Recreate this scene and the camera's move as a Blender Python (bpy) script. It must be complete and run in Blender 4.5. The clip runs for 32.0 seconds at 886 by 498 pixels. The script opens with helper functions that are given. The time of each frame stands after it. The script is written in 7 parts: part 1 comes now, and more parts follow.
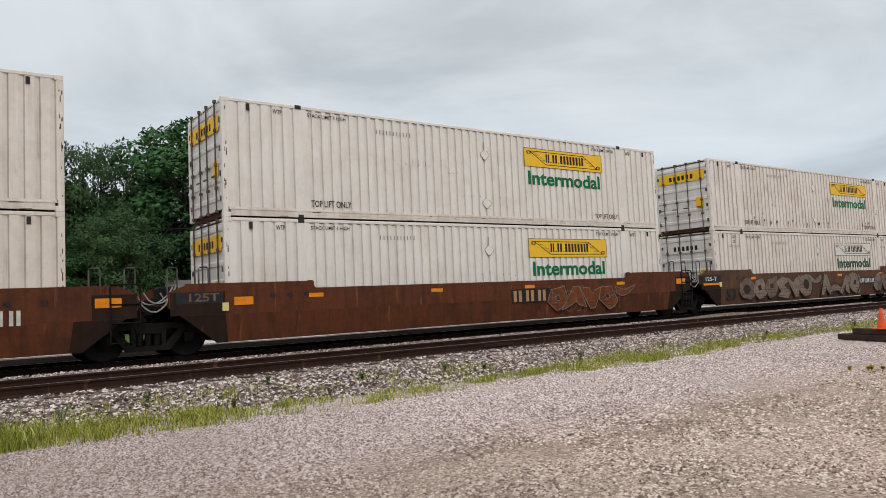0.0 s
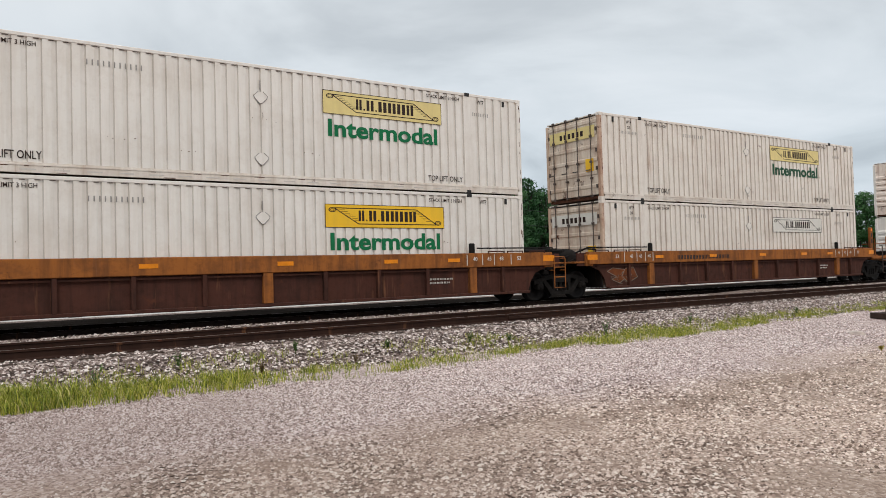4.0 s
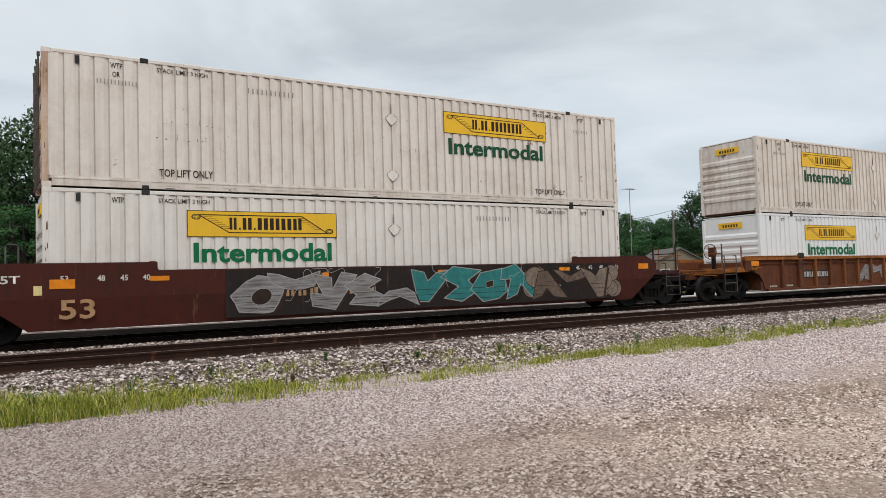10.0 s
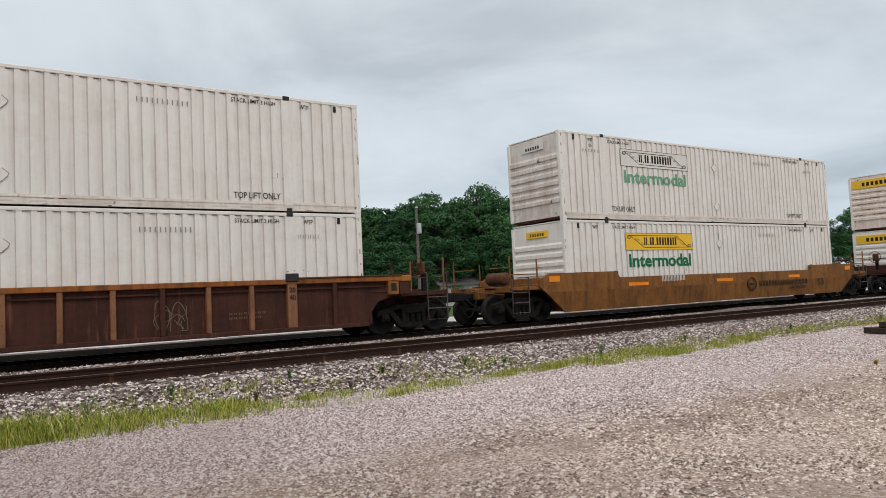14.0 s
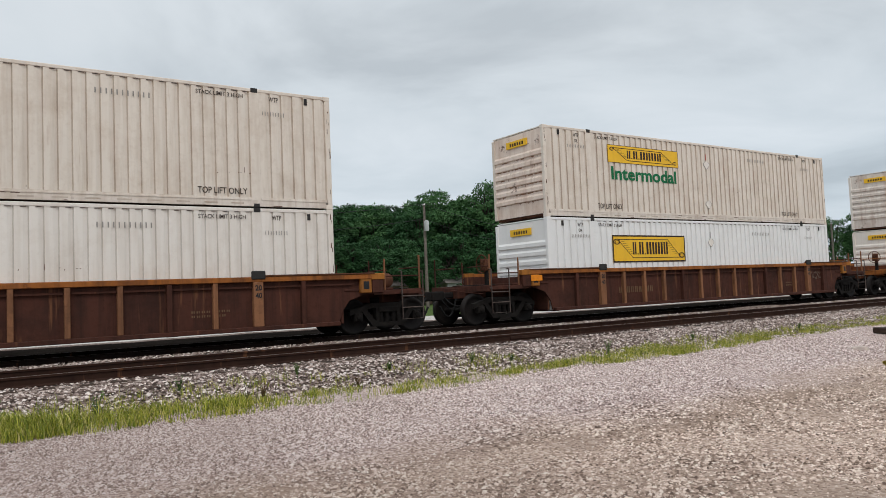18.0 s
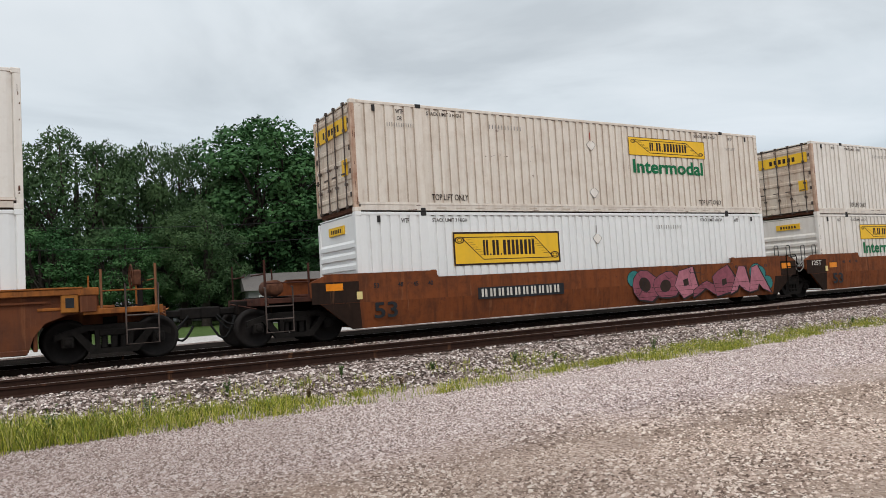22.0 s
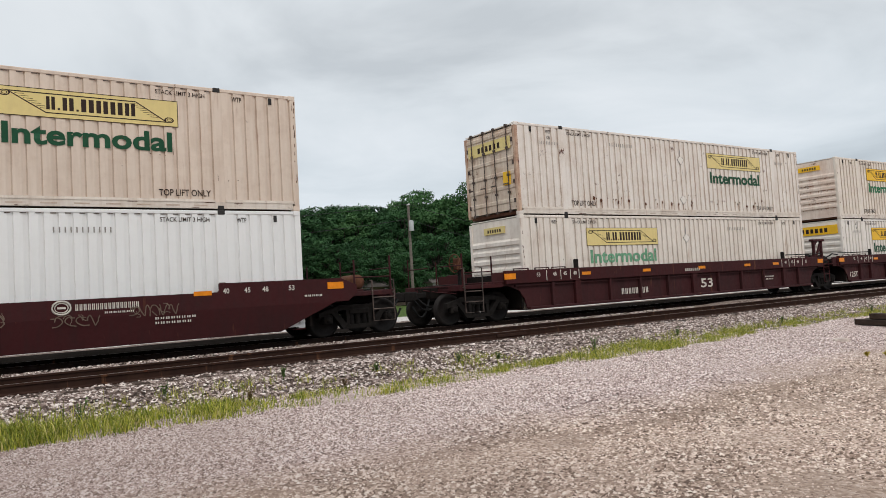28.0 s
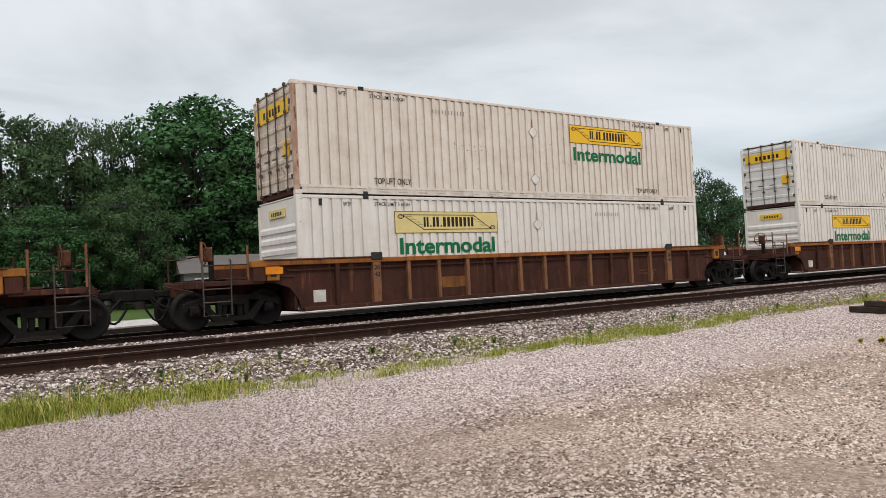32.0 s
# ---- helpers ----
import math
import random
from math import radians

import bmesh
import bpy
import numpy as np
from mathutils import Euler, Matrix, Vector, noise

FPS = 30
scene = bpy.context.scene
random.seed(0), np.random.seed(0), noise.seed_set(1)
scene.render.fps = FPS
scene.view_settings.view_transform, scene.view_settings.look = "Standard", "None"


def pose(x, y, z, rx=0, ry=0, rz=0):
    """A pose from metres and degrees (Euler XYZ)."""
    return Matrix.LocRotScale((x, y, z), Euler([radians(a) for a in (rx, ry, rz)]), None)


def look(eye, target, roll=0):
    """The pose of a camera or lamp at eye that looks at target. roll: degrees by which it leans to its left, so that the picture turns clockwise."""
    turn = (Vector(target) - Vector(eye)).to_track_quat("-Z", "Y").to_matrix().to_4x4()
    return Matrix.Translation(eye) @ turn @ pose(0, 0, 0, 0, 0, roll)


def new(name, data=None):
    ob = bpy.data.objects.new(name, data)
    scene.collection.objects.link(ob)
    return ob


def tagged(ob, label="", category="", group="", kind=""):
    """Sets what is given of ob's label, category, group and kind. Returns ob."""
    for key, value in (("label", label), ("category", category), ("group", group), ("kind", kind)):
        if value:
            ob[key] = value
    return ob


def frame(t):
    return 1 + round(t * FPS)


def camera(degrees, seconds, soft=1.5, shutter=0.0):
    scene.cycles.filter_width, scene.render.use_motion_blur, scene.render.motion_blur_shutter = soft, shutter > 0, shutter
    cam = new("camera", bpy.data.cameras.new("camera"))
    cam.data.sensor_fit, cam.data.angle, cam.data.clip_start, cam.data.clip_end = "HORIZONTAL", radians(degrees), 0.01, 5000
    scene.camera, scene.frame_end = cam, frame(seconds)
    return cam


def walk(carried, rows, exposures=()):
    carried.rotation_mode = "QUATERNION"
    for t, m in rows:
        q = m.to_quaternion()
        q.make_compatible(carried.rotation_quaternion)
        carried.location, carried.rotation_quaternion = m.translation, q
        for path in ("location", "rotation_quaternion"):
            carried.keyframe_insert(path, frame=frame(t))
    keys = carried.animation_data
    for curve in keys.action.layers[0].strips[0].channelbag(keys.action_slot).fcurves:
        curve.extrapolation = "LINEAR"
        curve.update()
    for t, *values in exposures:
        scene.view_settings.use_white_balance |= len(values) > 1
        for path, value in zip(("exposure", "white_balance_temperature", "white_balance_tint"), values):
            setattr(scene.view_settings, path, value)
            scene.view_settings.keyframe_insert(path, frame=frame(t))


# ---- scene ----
cam = camera(62.59, 32.0, soft=0.55)
EYE = (0.0, 0.0, 1.08)
# seconds, yaw, pitch, roll of the camera in the hand
PATH = [
    (0, -36.00, 3.80, 2.60), (0.5, -33.18, 3.40, 0.82), (1, -32.47, 2.67, 2.26),
    (1.5, -34.56, 2.75, 2.26), (2, -35.93, 3.32, 1.96), (2.5, -35.71, 4.36, 2.81),
    (4.5, -33.09, 0.73, 1.71), (5, -32.47, 0.49, 2.43), (5.5, -32.38, 1.70, 2.75),
    (6, -34.45, 1.95, 2.70), (6.5, -34.04, 2.21, 3.17), (7, -30.62, 1.93, 3.01),
    (7.5, -29.89, 1.69, 2.49), (8, -32.05, 3.13, 3.20), (8.5, -31.59, 2.99, 2.58),
    (9, -32.26, 3.01, 1.87), (9.5, -31.21, 2.73, 2.20), (10, -31.63, 2.40, 1.70),
    (10.5, -31.57, 2.72, 1.90), (11, -31.85, 3.29, 1.62), (11.5, -31.47, 3.10, 2.38),
    (12, -32.45, 2.92, 2.08), (12.5, -33.49, 2.45, 2.49), (13, -33.42, 2.46, 2.91),
    (13.5, -33.43, 3.04, 2.40), (14, -34.43, 3.39, 2.69), (14.5, -34.74, 3.27, 2.83),
    (15, -34.56, 2.38, 3.35), (15.5, -35.21, 2.82, 3.43), (17.5, -35.07, 2.56, 2.72),
    (18, -33.86, 3.21, 2.36), (18.5, -34.76, 3.18, 2.05), (19, -35.69, 3.57, 2.22),
    (19.5, -35.02, 3.12, 2.66), (20, -33.82, 2.94, 2.52), (20.5, -30.28, 2.16, 1.74),
    (21, -26.06, 2.16, 1.65), (21.5, -27.63, 2.40, 2.73), (22, -30.60, 3.31, 3.35),
    (22.5, -32.04, 3.52, 2.23), (23, -31.41, 3.85, 1.77), (23.5, -32.09, 4.51, 1.35),
    (24, -32.92, 4.15, 2.33), (24.5, -31.67, 3.31, 2.68), (26.5, -33.58, 3.00, 2.97),
    (27, -34.88, 2.54, 3.64), (27.5, -34.72, 2.48, 3.20), (28, -34.98, 3.12, 3.37),
    (28.5, -35.50, 4.03, 3.27), (29, -35.92, 3.93, 3.00), (29.5, -35.09, 3.41, 2.49),
    (30, -35.27, 3.34, 2.35), (30.5, -36.17, 2.11, 1.05), (31, -35.61, 1.75, 1.80),
    (31.5, -35.18, 1.75, 2.30), (32, -35.24, 1.84, 2.88),
]
walk(cam, [(t, pose(*EYE, 90 + pitch, roll, yaw)) for t, yaw, pitch, roll in PATH],
     exposures=[(0, -0.03, 6560, 10.5), (2, 0.08, 6540, 10.3), (5, 0.03, 6580, 10.6), (7, 0.06, 6500, 10), (9, 0.05, 6500, 10), (12, -0.04, 6420, 10), (18, -0.06, 6500, 10), (20, 0, 6500, 10), (21, -0.04, 6520, 10.2), (22, 0.04, 6500, 10), (24, -0.03, 6570, 10.5), (27, 0.05, 6620, 11), (29, 0.03, 6630, 11), (32, 0.10, 6640, 11)])

# the train: place of the first stack along the track beside an even 23.5 m/s, second by second
RUN = [
    (0, -13.58), (1, -13.83), (2, -13.48), (5, -13.57), (6, -13.98), (7, -13.47), (8, -13.65), (9, -13.30), (10, -13.76),
    (11, -14.03), (12, -13.64), (13, -13.99), (14, -13.50), (15, -13.87), (18, -14.05), (19, -13.52), (20, -13.85), (21, -14.30),
    (22, -13.57), (23, -13.97), (24, -13.41), (27, -13.44), (28, -13.47), (29, -12.76), (30, -13.00), (31, -13.20), (32, -12.51),
]
SPEED = 23.5
JOINED, COUPLED = 19.51, 23.38  # from stack to stack over a shared truck, over couplers

# ---- light ----
SUN_AZ, SUN_EL = 205.0, 52.0
world = bpy.data.worlds.new("overcast_sky")
scene.world = world
world.use_nodes = True
wt = world.node_tree
wt.nodes.clear()


def wnode(kind, **kw):
    n = wt.nodes.new(kind)
    for k, v in kw.items():
        n.inputs[k].default_value = v
    return n


sky = wt.nodes.new("ShaderNodeTexSky")
sky.sky_type, sky.sun_disc = "NISHITA", False
sky.sun_elevation, sky.sun_rotation = radians(SUN_EL), radians(SUN_AZ)
w_geo = wt.nodes.new("ShaderNodeTexCoord")
w_sep = wt.nodes.new("ShaderNodeSeparateXYZ")
wt.links.new(w_geo.outputs["Generated"], w_sep.inputs[0])
# the cloud deck lies flat overhead, so its pattern draws together towards the horizon
w_z = wt.nodes.new("ShaderNodeMath")
w_z.operation = "MAXIMUM"
w_z.inputs[1].default_value = 0.0
wt.links.new(w_sep.outputs["Z"], w_z.inputs[0])
w_add = wt.nodes.new("ShaderNodeMath")
w_add.operation = "ADD"
w_add.inputs[1].default_value = 0.16
wt.links.new(w_z.outputs[0], w_add.inputs[0])
w_div = []
for axis in ("X", "Y"):
    d = wt.nodes.new("ShaderNodeMath")
    d.operation = "DIVIDE"
    wt.links.new(w_sep.outputs[axis], d.inputs[0])
    wt.links.new(w_add.outputs[0], d.inputs[1])
    w_div.append(d)
w_com = wt.nodes.new("ShaderNodeCombineXYZ")
wt.links.new(w_div[0].outputs[0], w_com.inputs[0])
wt.links.new(w_div[1].outputs[0], w_com.inputs[1])
w_big = wnode("ShaderNodeTexNoise", Scale=0.95, Detail=6.0, Roughness=0.52, Distortion=0.5)
wt.links.new(w_com.outputs[0], w_big.inputs["Vector"])
w_ramp = wt.nodes.new("ShaderNodeValToRGB")
w_ramp.color_ramp.elements[0].position, w_ramp.color_ramp.elements[0].color = 0.34, (0.585, 0.64, 0.685, 1)
w_ramp.color_ramp.elements[1].position, w_ramp.color_ramp.elements[1].color = 0.68, (0.905, 0.95, 0.99, 1)
e = w_ramp.color_ramp.elements.new(0.48)
e.color = (0.755, 0.815, 0.86, 1)
wt.links.new(w_big.outputs["Fac"], w_ramp.inputs[0])
# an overcast sky is brighter overhead than at the horizon
w_up = wt.nodes.new("ShaderNodeMapRange")
w_up.inputs["From Min"].default_value, w_up.inputs["From Max"].default_value = 0.35, 0.95
w_up.inputs["To Min"].default_value, w_up.inputs["To Max"].default_value = 1.0, 1.35
wt.links.new(w_sep.outputs["Z"], w_up.inputs["Value"])
w_low = wt.nodes.new("ShaderNodeMapRange")
w_low.inputs["From Min"].default_value, w_low.inputs["From Max"].default_value = 0.08, 0.32
w_low.inputs["To Min"].default_value, w_low.inputs["To Max"].default_value = 1.0, 0.0
wt.links.new(w_sep.outputs["Z"], w_low.inputs["Value"])
w_dim = wt.nodes.new("ShaderNodeMix")
w_dim.data_type, w_dim.blend_type = "RGBA", "MULTIPLY"
w_dim.inputs[7].default_value = (0.84, 0.885, 0.92, 1)
wt.links.new(w_low.outputs[0], w_dim.inputs[0])
wt.links.new(w_ramp.outputs[0], w_dim.inputs[6])
w_bg = wt.nodes.new("ShaderNodeBackground")
wt.links.new(w_dim.outputs[2], w_bg.inputs["Color"])
wt.links.new(w_up.outputs[0], w_bg.inputs["Strength"])
w_clear = wt.nodes.new("ShaderNodeBackground")
w_clear.inputs["Strength"].default_value = 0.05
wt.links.new(sky.outputs[0], w_clear.inputs["Color"])
w_mix = wt.nodes.new("ShaderNodeMixShader")
w_mix.inputs[0].default_value = 0.9
wt.links.new(w_clear.outputs[0], w_mix.inputs[1])
wt.links.new(w_bg.outputs[0], w_mix.inputs[2])
w_out = wt.nodes.new("ShaderNodeOutputWorld")
wt.links.new(w_mix.outputs[0], w_out.inputs[0])

sun = new("sun", bpy.data.lights.new("sun", "SUN"))
sun.data.energy, sun.data.angle, sun.data.color = 1.15, radians(28), (1.0, 0.945, 0.88)
sa, se = radians(SUN_AZ), radians(SUN_EL)
sun.matrix_world = look((60 * math.sin(sa) * math.cos(se), 60 * math.cos(sa) * math.cos(se), 60 * math.sin(se)), (0, 0, 0))
scene.view_settings.exposure = 0.0

# ---- materials ----


def shader(name, rough=0.6, metal=0.0, spec=0.5):
    m = bpy.data.materials.new(name)
    m.use_nodes = True
    b = m.node_tree.nodes["Principled BSDF"]
    b.inputs["Roughness"].default_value, b.inputs["Metallic"].default_value = rough, metal
    b.inputs["Specular IOR Level"].default_value = spec
    return m, m.node_tree, b


def link(nt, a, b):
    nt.links.new(a, b)


def coords(nt, scale=(1, 1, 1), shuffled=True, where="Object"):
    """Texture space of the thing itself, in metres, shifted from object to object."""
    tc = nt.nodes.new("ShaderNodeTexCoord")
    mp = nt.nodes.new("ShaderNodeMapping")
    mp.inputs["Scale"].default_value = scale
    link(nt, tc.outputs[where], mp.inputs["Vector"])
    if shuffled:
        oi = nt.nodes.new("ShaderNodeObjectInfo")
        mu = nt.nodes.new("ShaderNodeMath")
        mu.operation = "MULTIPLY"
        mu.inputs[1].default_value = 91.0
        link(nt, oi.outputs["Random"], mu.inputs[0])
        link(nt, mu.outputs[0], mp.inputs["Location"])
    return mp.outputs[0]


def noise_tex(nt, vec, scale, detail=4.0, rough=0.55):
    n = nt.nodes.new("ShaderNodeTexNoise")
    n.inputs["Scale"].default_value, n.inputs["Detail"].default_value, n.inputs["Roughness"].default_value = scale, detail, rough
    link(nt, vec, n.inputs["Vector"])
    return n.outputs["Fac"]


def ramp(nt, fac, stops):
    r = nt.nodes.new("ShaderNodeValToRGB")
    els = r.color_ramp.elements
    while len(els) < len(stops):
        els.new(0.5)
    for el, (pos, col) in zip(els, stops):
        el.position = pos
        el.color = (*col, 1) if len(col) == 3 else col
    link(nt, fac, r.inputs[0])
    return r.outputs[0]


def grey(nt, fac, a, b, lo=0.0, hi=1.0):
    m = nt.nodes.new("ShaderNodeMapRange")
    m.inputs["From Min"].default_value, m.inputs["From Max"].default_value = a, b
    m.inputs["To Min"].default_value, m.inputs["To Max"].default_value = lo, hi
    link(nt, fac, m.inputs["Value"])
    return m.outputs[0]


def mixed(nt, fac, a, b, mode="MIX"):
    m = nt.nodes.new("ShaderNodeMix")
    m.data_type, m.blend_type = "RGBA", mode
    for sock, v in ((m.inputs[0], fac), (m.inputs[6], a), (m.inputs[7], b)):
        if isinstance(v, (int, float)):
            sock.default_value = v
        elif isinstance(v, tuple):
            sock.default_value = (*v, 1)
        else:
            link(nt, v, sock)
    return m.outputs[2]


def times(nt, a, b):
    m = nt.nodes.new("ShaderNodeMath")
    m.operation = "MULTIPLY"
    for s, v in zip(m.inputs, (a, b)):
        if isinstance(v, (int, float)):
            s.default_value = v
        else:
            link(nt, v, s)
    return m.outputs[0]


def bump(nt, b, height, strength=0.3, dist=0.01):
    n = nt.nodes.new("ShaderNodeBump")
    n.inputs["Strength"].default_value, n.inputs["Distance"].default_value = strength, dist
    link(nt, height, n.inputs["Height"])
    link(nt, n.outputs[0], b.inputs["Normal"])


def paint(name, base, dirt, rust=0.0, dirty=0.35, rough=0.5, streak=1.0, metal=0.0, spec=0.3):
    """Weathered paint: uneven fading, grime that runs down in streaks, rust in spots and runs."""
    m, nt, b = shader(name, rough, metal, spec)
    v = coords(nt)
    vs = coords(nt, (2.6, 2.6, 0.22))
    large = noise_tex(nt, v, 0.55, 3.0)
    fine = noise_tex(nt, v, 9.0, 5.0, 0.65)
    runs = noise_tex(nt, vs, 2.2 * streak, 5.0, 0.6)
    col = mixed(nt, grey(nt, large, 0.3, 0.7, 0.0, 0.5), tuple(base), tuple(min(1, c * 1.12) for c in base))
    col = mixed(nt, grey(nt, runs, 0.46, 0.78, 0.0, dirty), col, tuple(dirt))
    col = mixed(nt, grey(nt, fine, 0.55, 0.8, 0.0, dirty * 0.6), col, tuple(dirt))
    blot = noise_tex(nt, v, 1.1, 5.0, 0.7)
    col = mixed(nt, grey(nt, blot, 0.46, 0.68, 0.0, dirty * 0.8), col, tuple(dirt))
    if rust:
        spots = grey(nt, noise_tex(nt, v, 2.3, 6.0, 0.7), 0.70 - 0.12 * rust, 0.76 - 0.10 * rust)
        rr = grey(nt, noise_tex(nt, coords(nt, (3.4, 3.4, 0.30)), 1.7, 4.0, 0.6), 0.66 - 0.1 * rust, 0.84, 0.0, 0.75)
        col = mixed(nt, rr, col, (0.30, 0.13, 0.06))
        col = mixed(nt, spots, col, (0.10, 0.035, 0.02))
    link(nt, col, b.inputs["Base Color"])
    link(nt, grey(nt, fine, 0.3, 0.7, rough - 0.08, rough + 0.15), b.inputs["Roughness"])
    bump(nt, b, fine, 0.08, 0.004)
    return m


def plain(name, base, rough=0.6, vary=0.18, scale=6.0, metal=0.0, height=0.15):
    m, nt, b = shader(name, rough, metal, 0.2)
    v = coords(nt)
    n1 = noise_tex(nt, v, scale, 5.0, 0.6)
    n2 = noise_tex(nt, v, scale * 0.13, 2.0)
    col = mixed(nt, grey(nt, n1, 0.3, 0.7), tuple(c * (1 - vary) for c in base), tuple(min(1, c * (1 + vary)) for c in base))
    col = mixed(nt, grey(nt, n2, 0.35, 0.7, 0.0, vary), col, tuple(c * 0.6 for c in base))
    link(nt, col, b.inputs["Base Color"])
    bump(nt, b, n1, height, 0.006)
    return m


WHITE = {
    "cream": paint("cream_container_paint", (0.75, 0.68, 0.60), (0.46, 0.35, 0.26), 0.12, 0.45),
    "old": paint("aged_container_paint", (0.775, 0.712, 0.642), (0.46, 0.36, 0.29), 0.25, 0.42),
    "rusty": paint("rust_spotted_container_paint", (0.77, 0.715, 0.66), (0.46, 0.34, 0.25), 0.55, 0.42),
    "white": paint("white_container_paint", (0.785, 0.738, 0.682), (0.50, 0.41, 0.33), 0.0, 0.34),
    "fresh": paint("fresh_white_container_paint", (0.80, 0.80, 0.79), (0.55, 0.53, 0.50), 0.0, 0.14),
    "pink": paint("sun_bleached_container_paint", (0.70, 0.585, 0.49), (0.46, 0.33, 0.25), 0.2, 0.4),
}
# corrugation shade put into the colour, with grime: darker floor and one flank
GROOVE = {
    "cream": paint("shaded_grimy_cream_grooves", (0.54, 0.463, 0.39), (0.29, 0.205, 0.145), 0.15, 0.6),
    "old": paint("shaded_grimy_aged_grooves", (0.555, 0.492, 0.428), (0.30, 0.225, 0.17), 0.3, 0.55),
    "rusty": paint("shaded_grimy_rusty_grooves", (0.58, 0.512, 0.448), (0.29, 0.185, 0.125), 0.6, 0.6),
    "white": paint("shaded_grimy_white_grooves", (0.60, 0.556, 0.508), (0.35, 0.30, 0.25), 0.0, 0.45),
    "fresh": paint("faintly_shaded_grimy_grooves", (0.715, 0.71, 0.703), (0.45, 0.425, 0.40), 0.0, 0.2),
    "pink": paint("shaded_grimy_beige_grooves", (0.565, 0.457, 0.373), (0.30, 0.205, 0.15), 0.2, 0.55),
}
RAILPAINT = paint("beige_bottom_rail_paint", (0.72, 0.655, 0.585), (0.40, 0.29, 0.21), 0.3, 0.5)
DOOR = {
    "clean": paint("white_door_paint", (0.74, 0.71, 0.67), (0.44, 0.35, 0.28), 0.1, 0.35),
    "nose": paint("rust_stained_front_paint", (0.73, 0.665, 0.605), (0.36, 0.20, 0.125), 0.65, 0.5),
    "streaked": paint("rust_streaked_front_paint", (0.78, 0.665, 0.58), (0.42, 0.22, 0.13), 0.75, 0.4),
    "stained": paint("rust_stained_door_paint", (0.70, 0.595, 0.49), (0.36, 0.18, 0.09), 0.8, 0.6),
}
RUST_RUN = paint("rust_run_paint", (0.60, 0.44, 0.33), (0.26, 0.105, 0.055), 0.85, 0.85)
RUST_DARK = paint("dark_rust_run", (0.30, 0.15, 0.085), (0.15, 0.06, 0.03), 0.5, 0.6)
STEEL_DARK = plain("dark_lift_casting", (0.035, 0.033, 0.032), 0.7, 0.3)
LOCK_ROD = plain("lock_rod_steel", (0.10, 0.075, 0.065), 0.6, 0.4)
RUSTY = plain("bare_rust", (0.11, 0.045, 0.025), 0.85, 0.4, 9.0)
YELLOW = {
    "Y": paint("yellow_panel", (0.85, 0.50, 0.025), (0.55, 0.33, 0.05), 0.0, 0.25),
    "F": paint("faded_yellow_panel", (0.74, 0.60, 0.25), (0.55, 0.42, 0.2), 0.0, 0.4),
    "L": paint("lemon_yellow_panel", (0.82, 0.64, 0.04), (0.6, 0.42, 0.08), 0.0, 0.2),
    "N": paint("bleached_panel", (0.70, 0.67, 0.61), (0.5, 0.44, 0.38), 0.0, 0.25),
}
INK = plain("brown_black_ink", (0.035, 0.02, 0.015), 0.6, 0.2)
GREEN = {
    "G": plain("green_lettering", (0.005, 0.15, 0.055), 0.5, 0.15),
    "D": plain("dark_green_lettering", (0.012, 0.075, 0.035), 0.5, 0.15),
    "P": plain("pale_green_lettering", (0.16, 0.36, 0.22), 0.6, 0.25),
}
DULL_STEEL = plain("dull_grey_steel", (0.085, 0.080, 0.076), 0.65, 0.25)
GREYLINE = plain("grey_outline", (0.30, 0.28, 0.26), 0.6, 0.2)
BRAKE_RED = plain("red_orange_brake_gear", (0.42, 0.075, 0.03), 0.6, 0.25)
REDMARK = plain("red_mark", (0.35, 0.05, 0.03), 0.6, 0.2)
ORANGE = plain("amber_reflector", (0.80, 0.25, 0.012), 0.35, 0.15)
OFFWHITE = plain("off_white_stencil", (0.62, 0.58, 0.52), 0.6, 0.2)
FADED_TAN = plain("faded_tan_stencil", (0.16, 0.092, 0.05), 0.7, 0.3)
FADED_BLACK = plain("faded_black_stencil", (0.035, 0.021, 0.012), 0.7, 0.3)
FADED_RED = plain("faded_red_stencil", (0.085, 0.020, 0.014), 0.7, 0.3)
TAN_STENCIL = plain("tan_stencil", (0.42, 0.24, 0.12), 0.6, 0.2)
BLACKPATCH = plain("black_patch", (0.02, 0.021, 0.024), 0.55, 0.3)
CAST = plain("black_cast_steel", (0.012, 0.010, 0.009), 0.9, 0.4, 12.0)
DUSTY_CAST = plain("dusty_cast_steel", (0.015, 0.0125, 0.011), 0.95, 0.45, 9.0)
RIB_DUST = paint("dusty_rib_paint", (0.26, 0.118, 0.060), (0.05, 0.028, 0.02), 0.4, 0.7, 0.75, spec=0.12)
TREAD = plain("worn_wheel_tread", (0.016, 0.013, 0.012), 0.7, 0.3, 10.0, 0.0)
HOSE = plain("black_rubber_hose", (0.012, 0.012, 0.012), 0.7, 0.2)
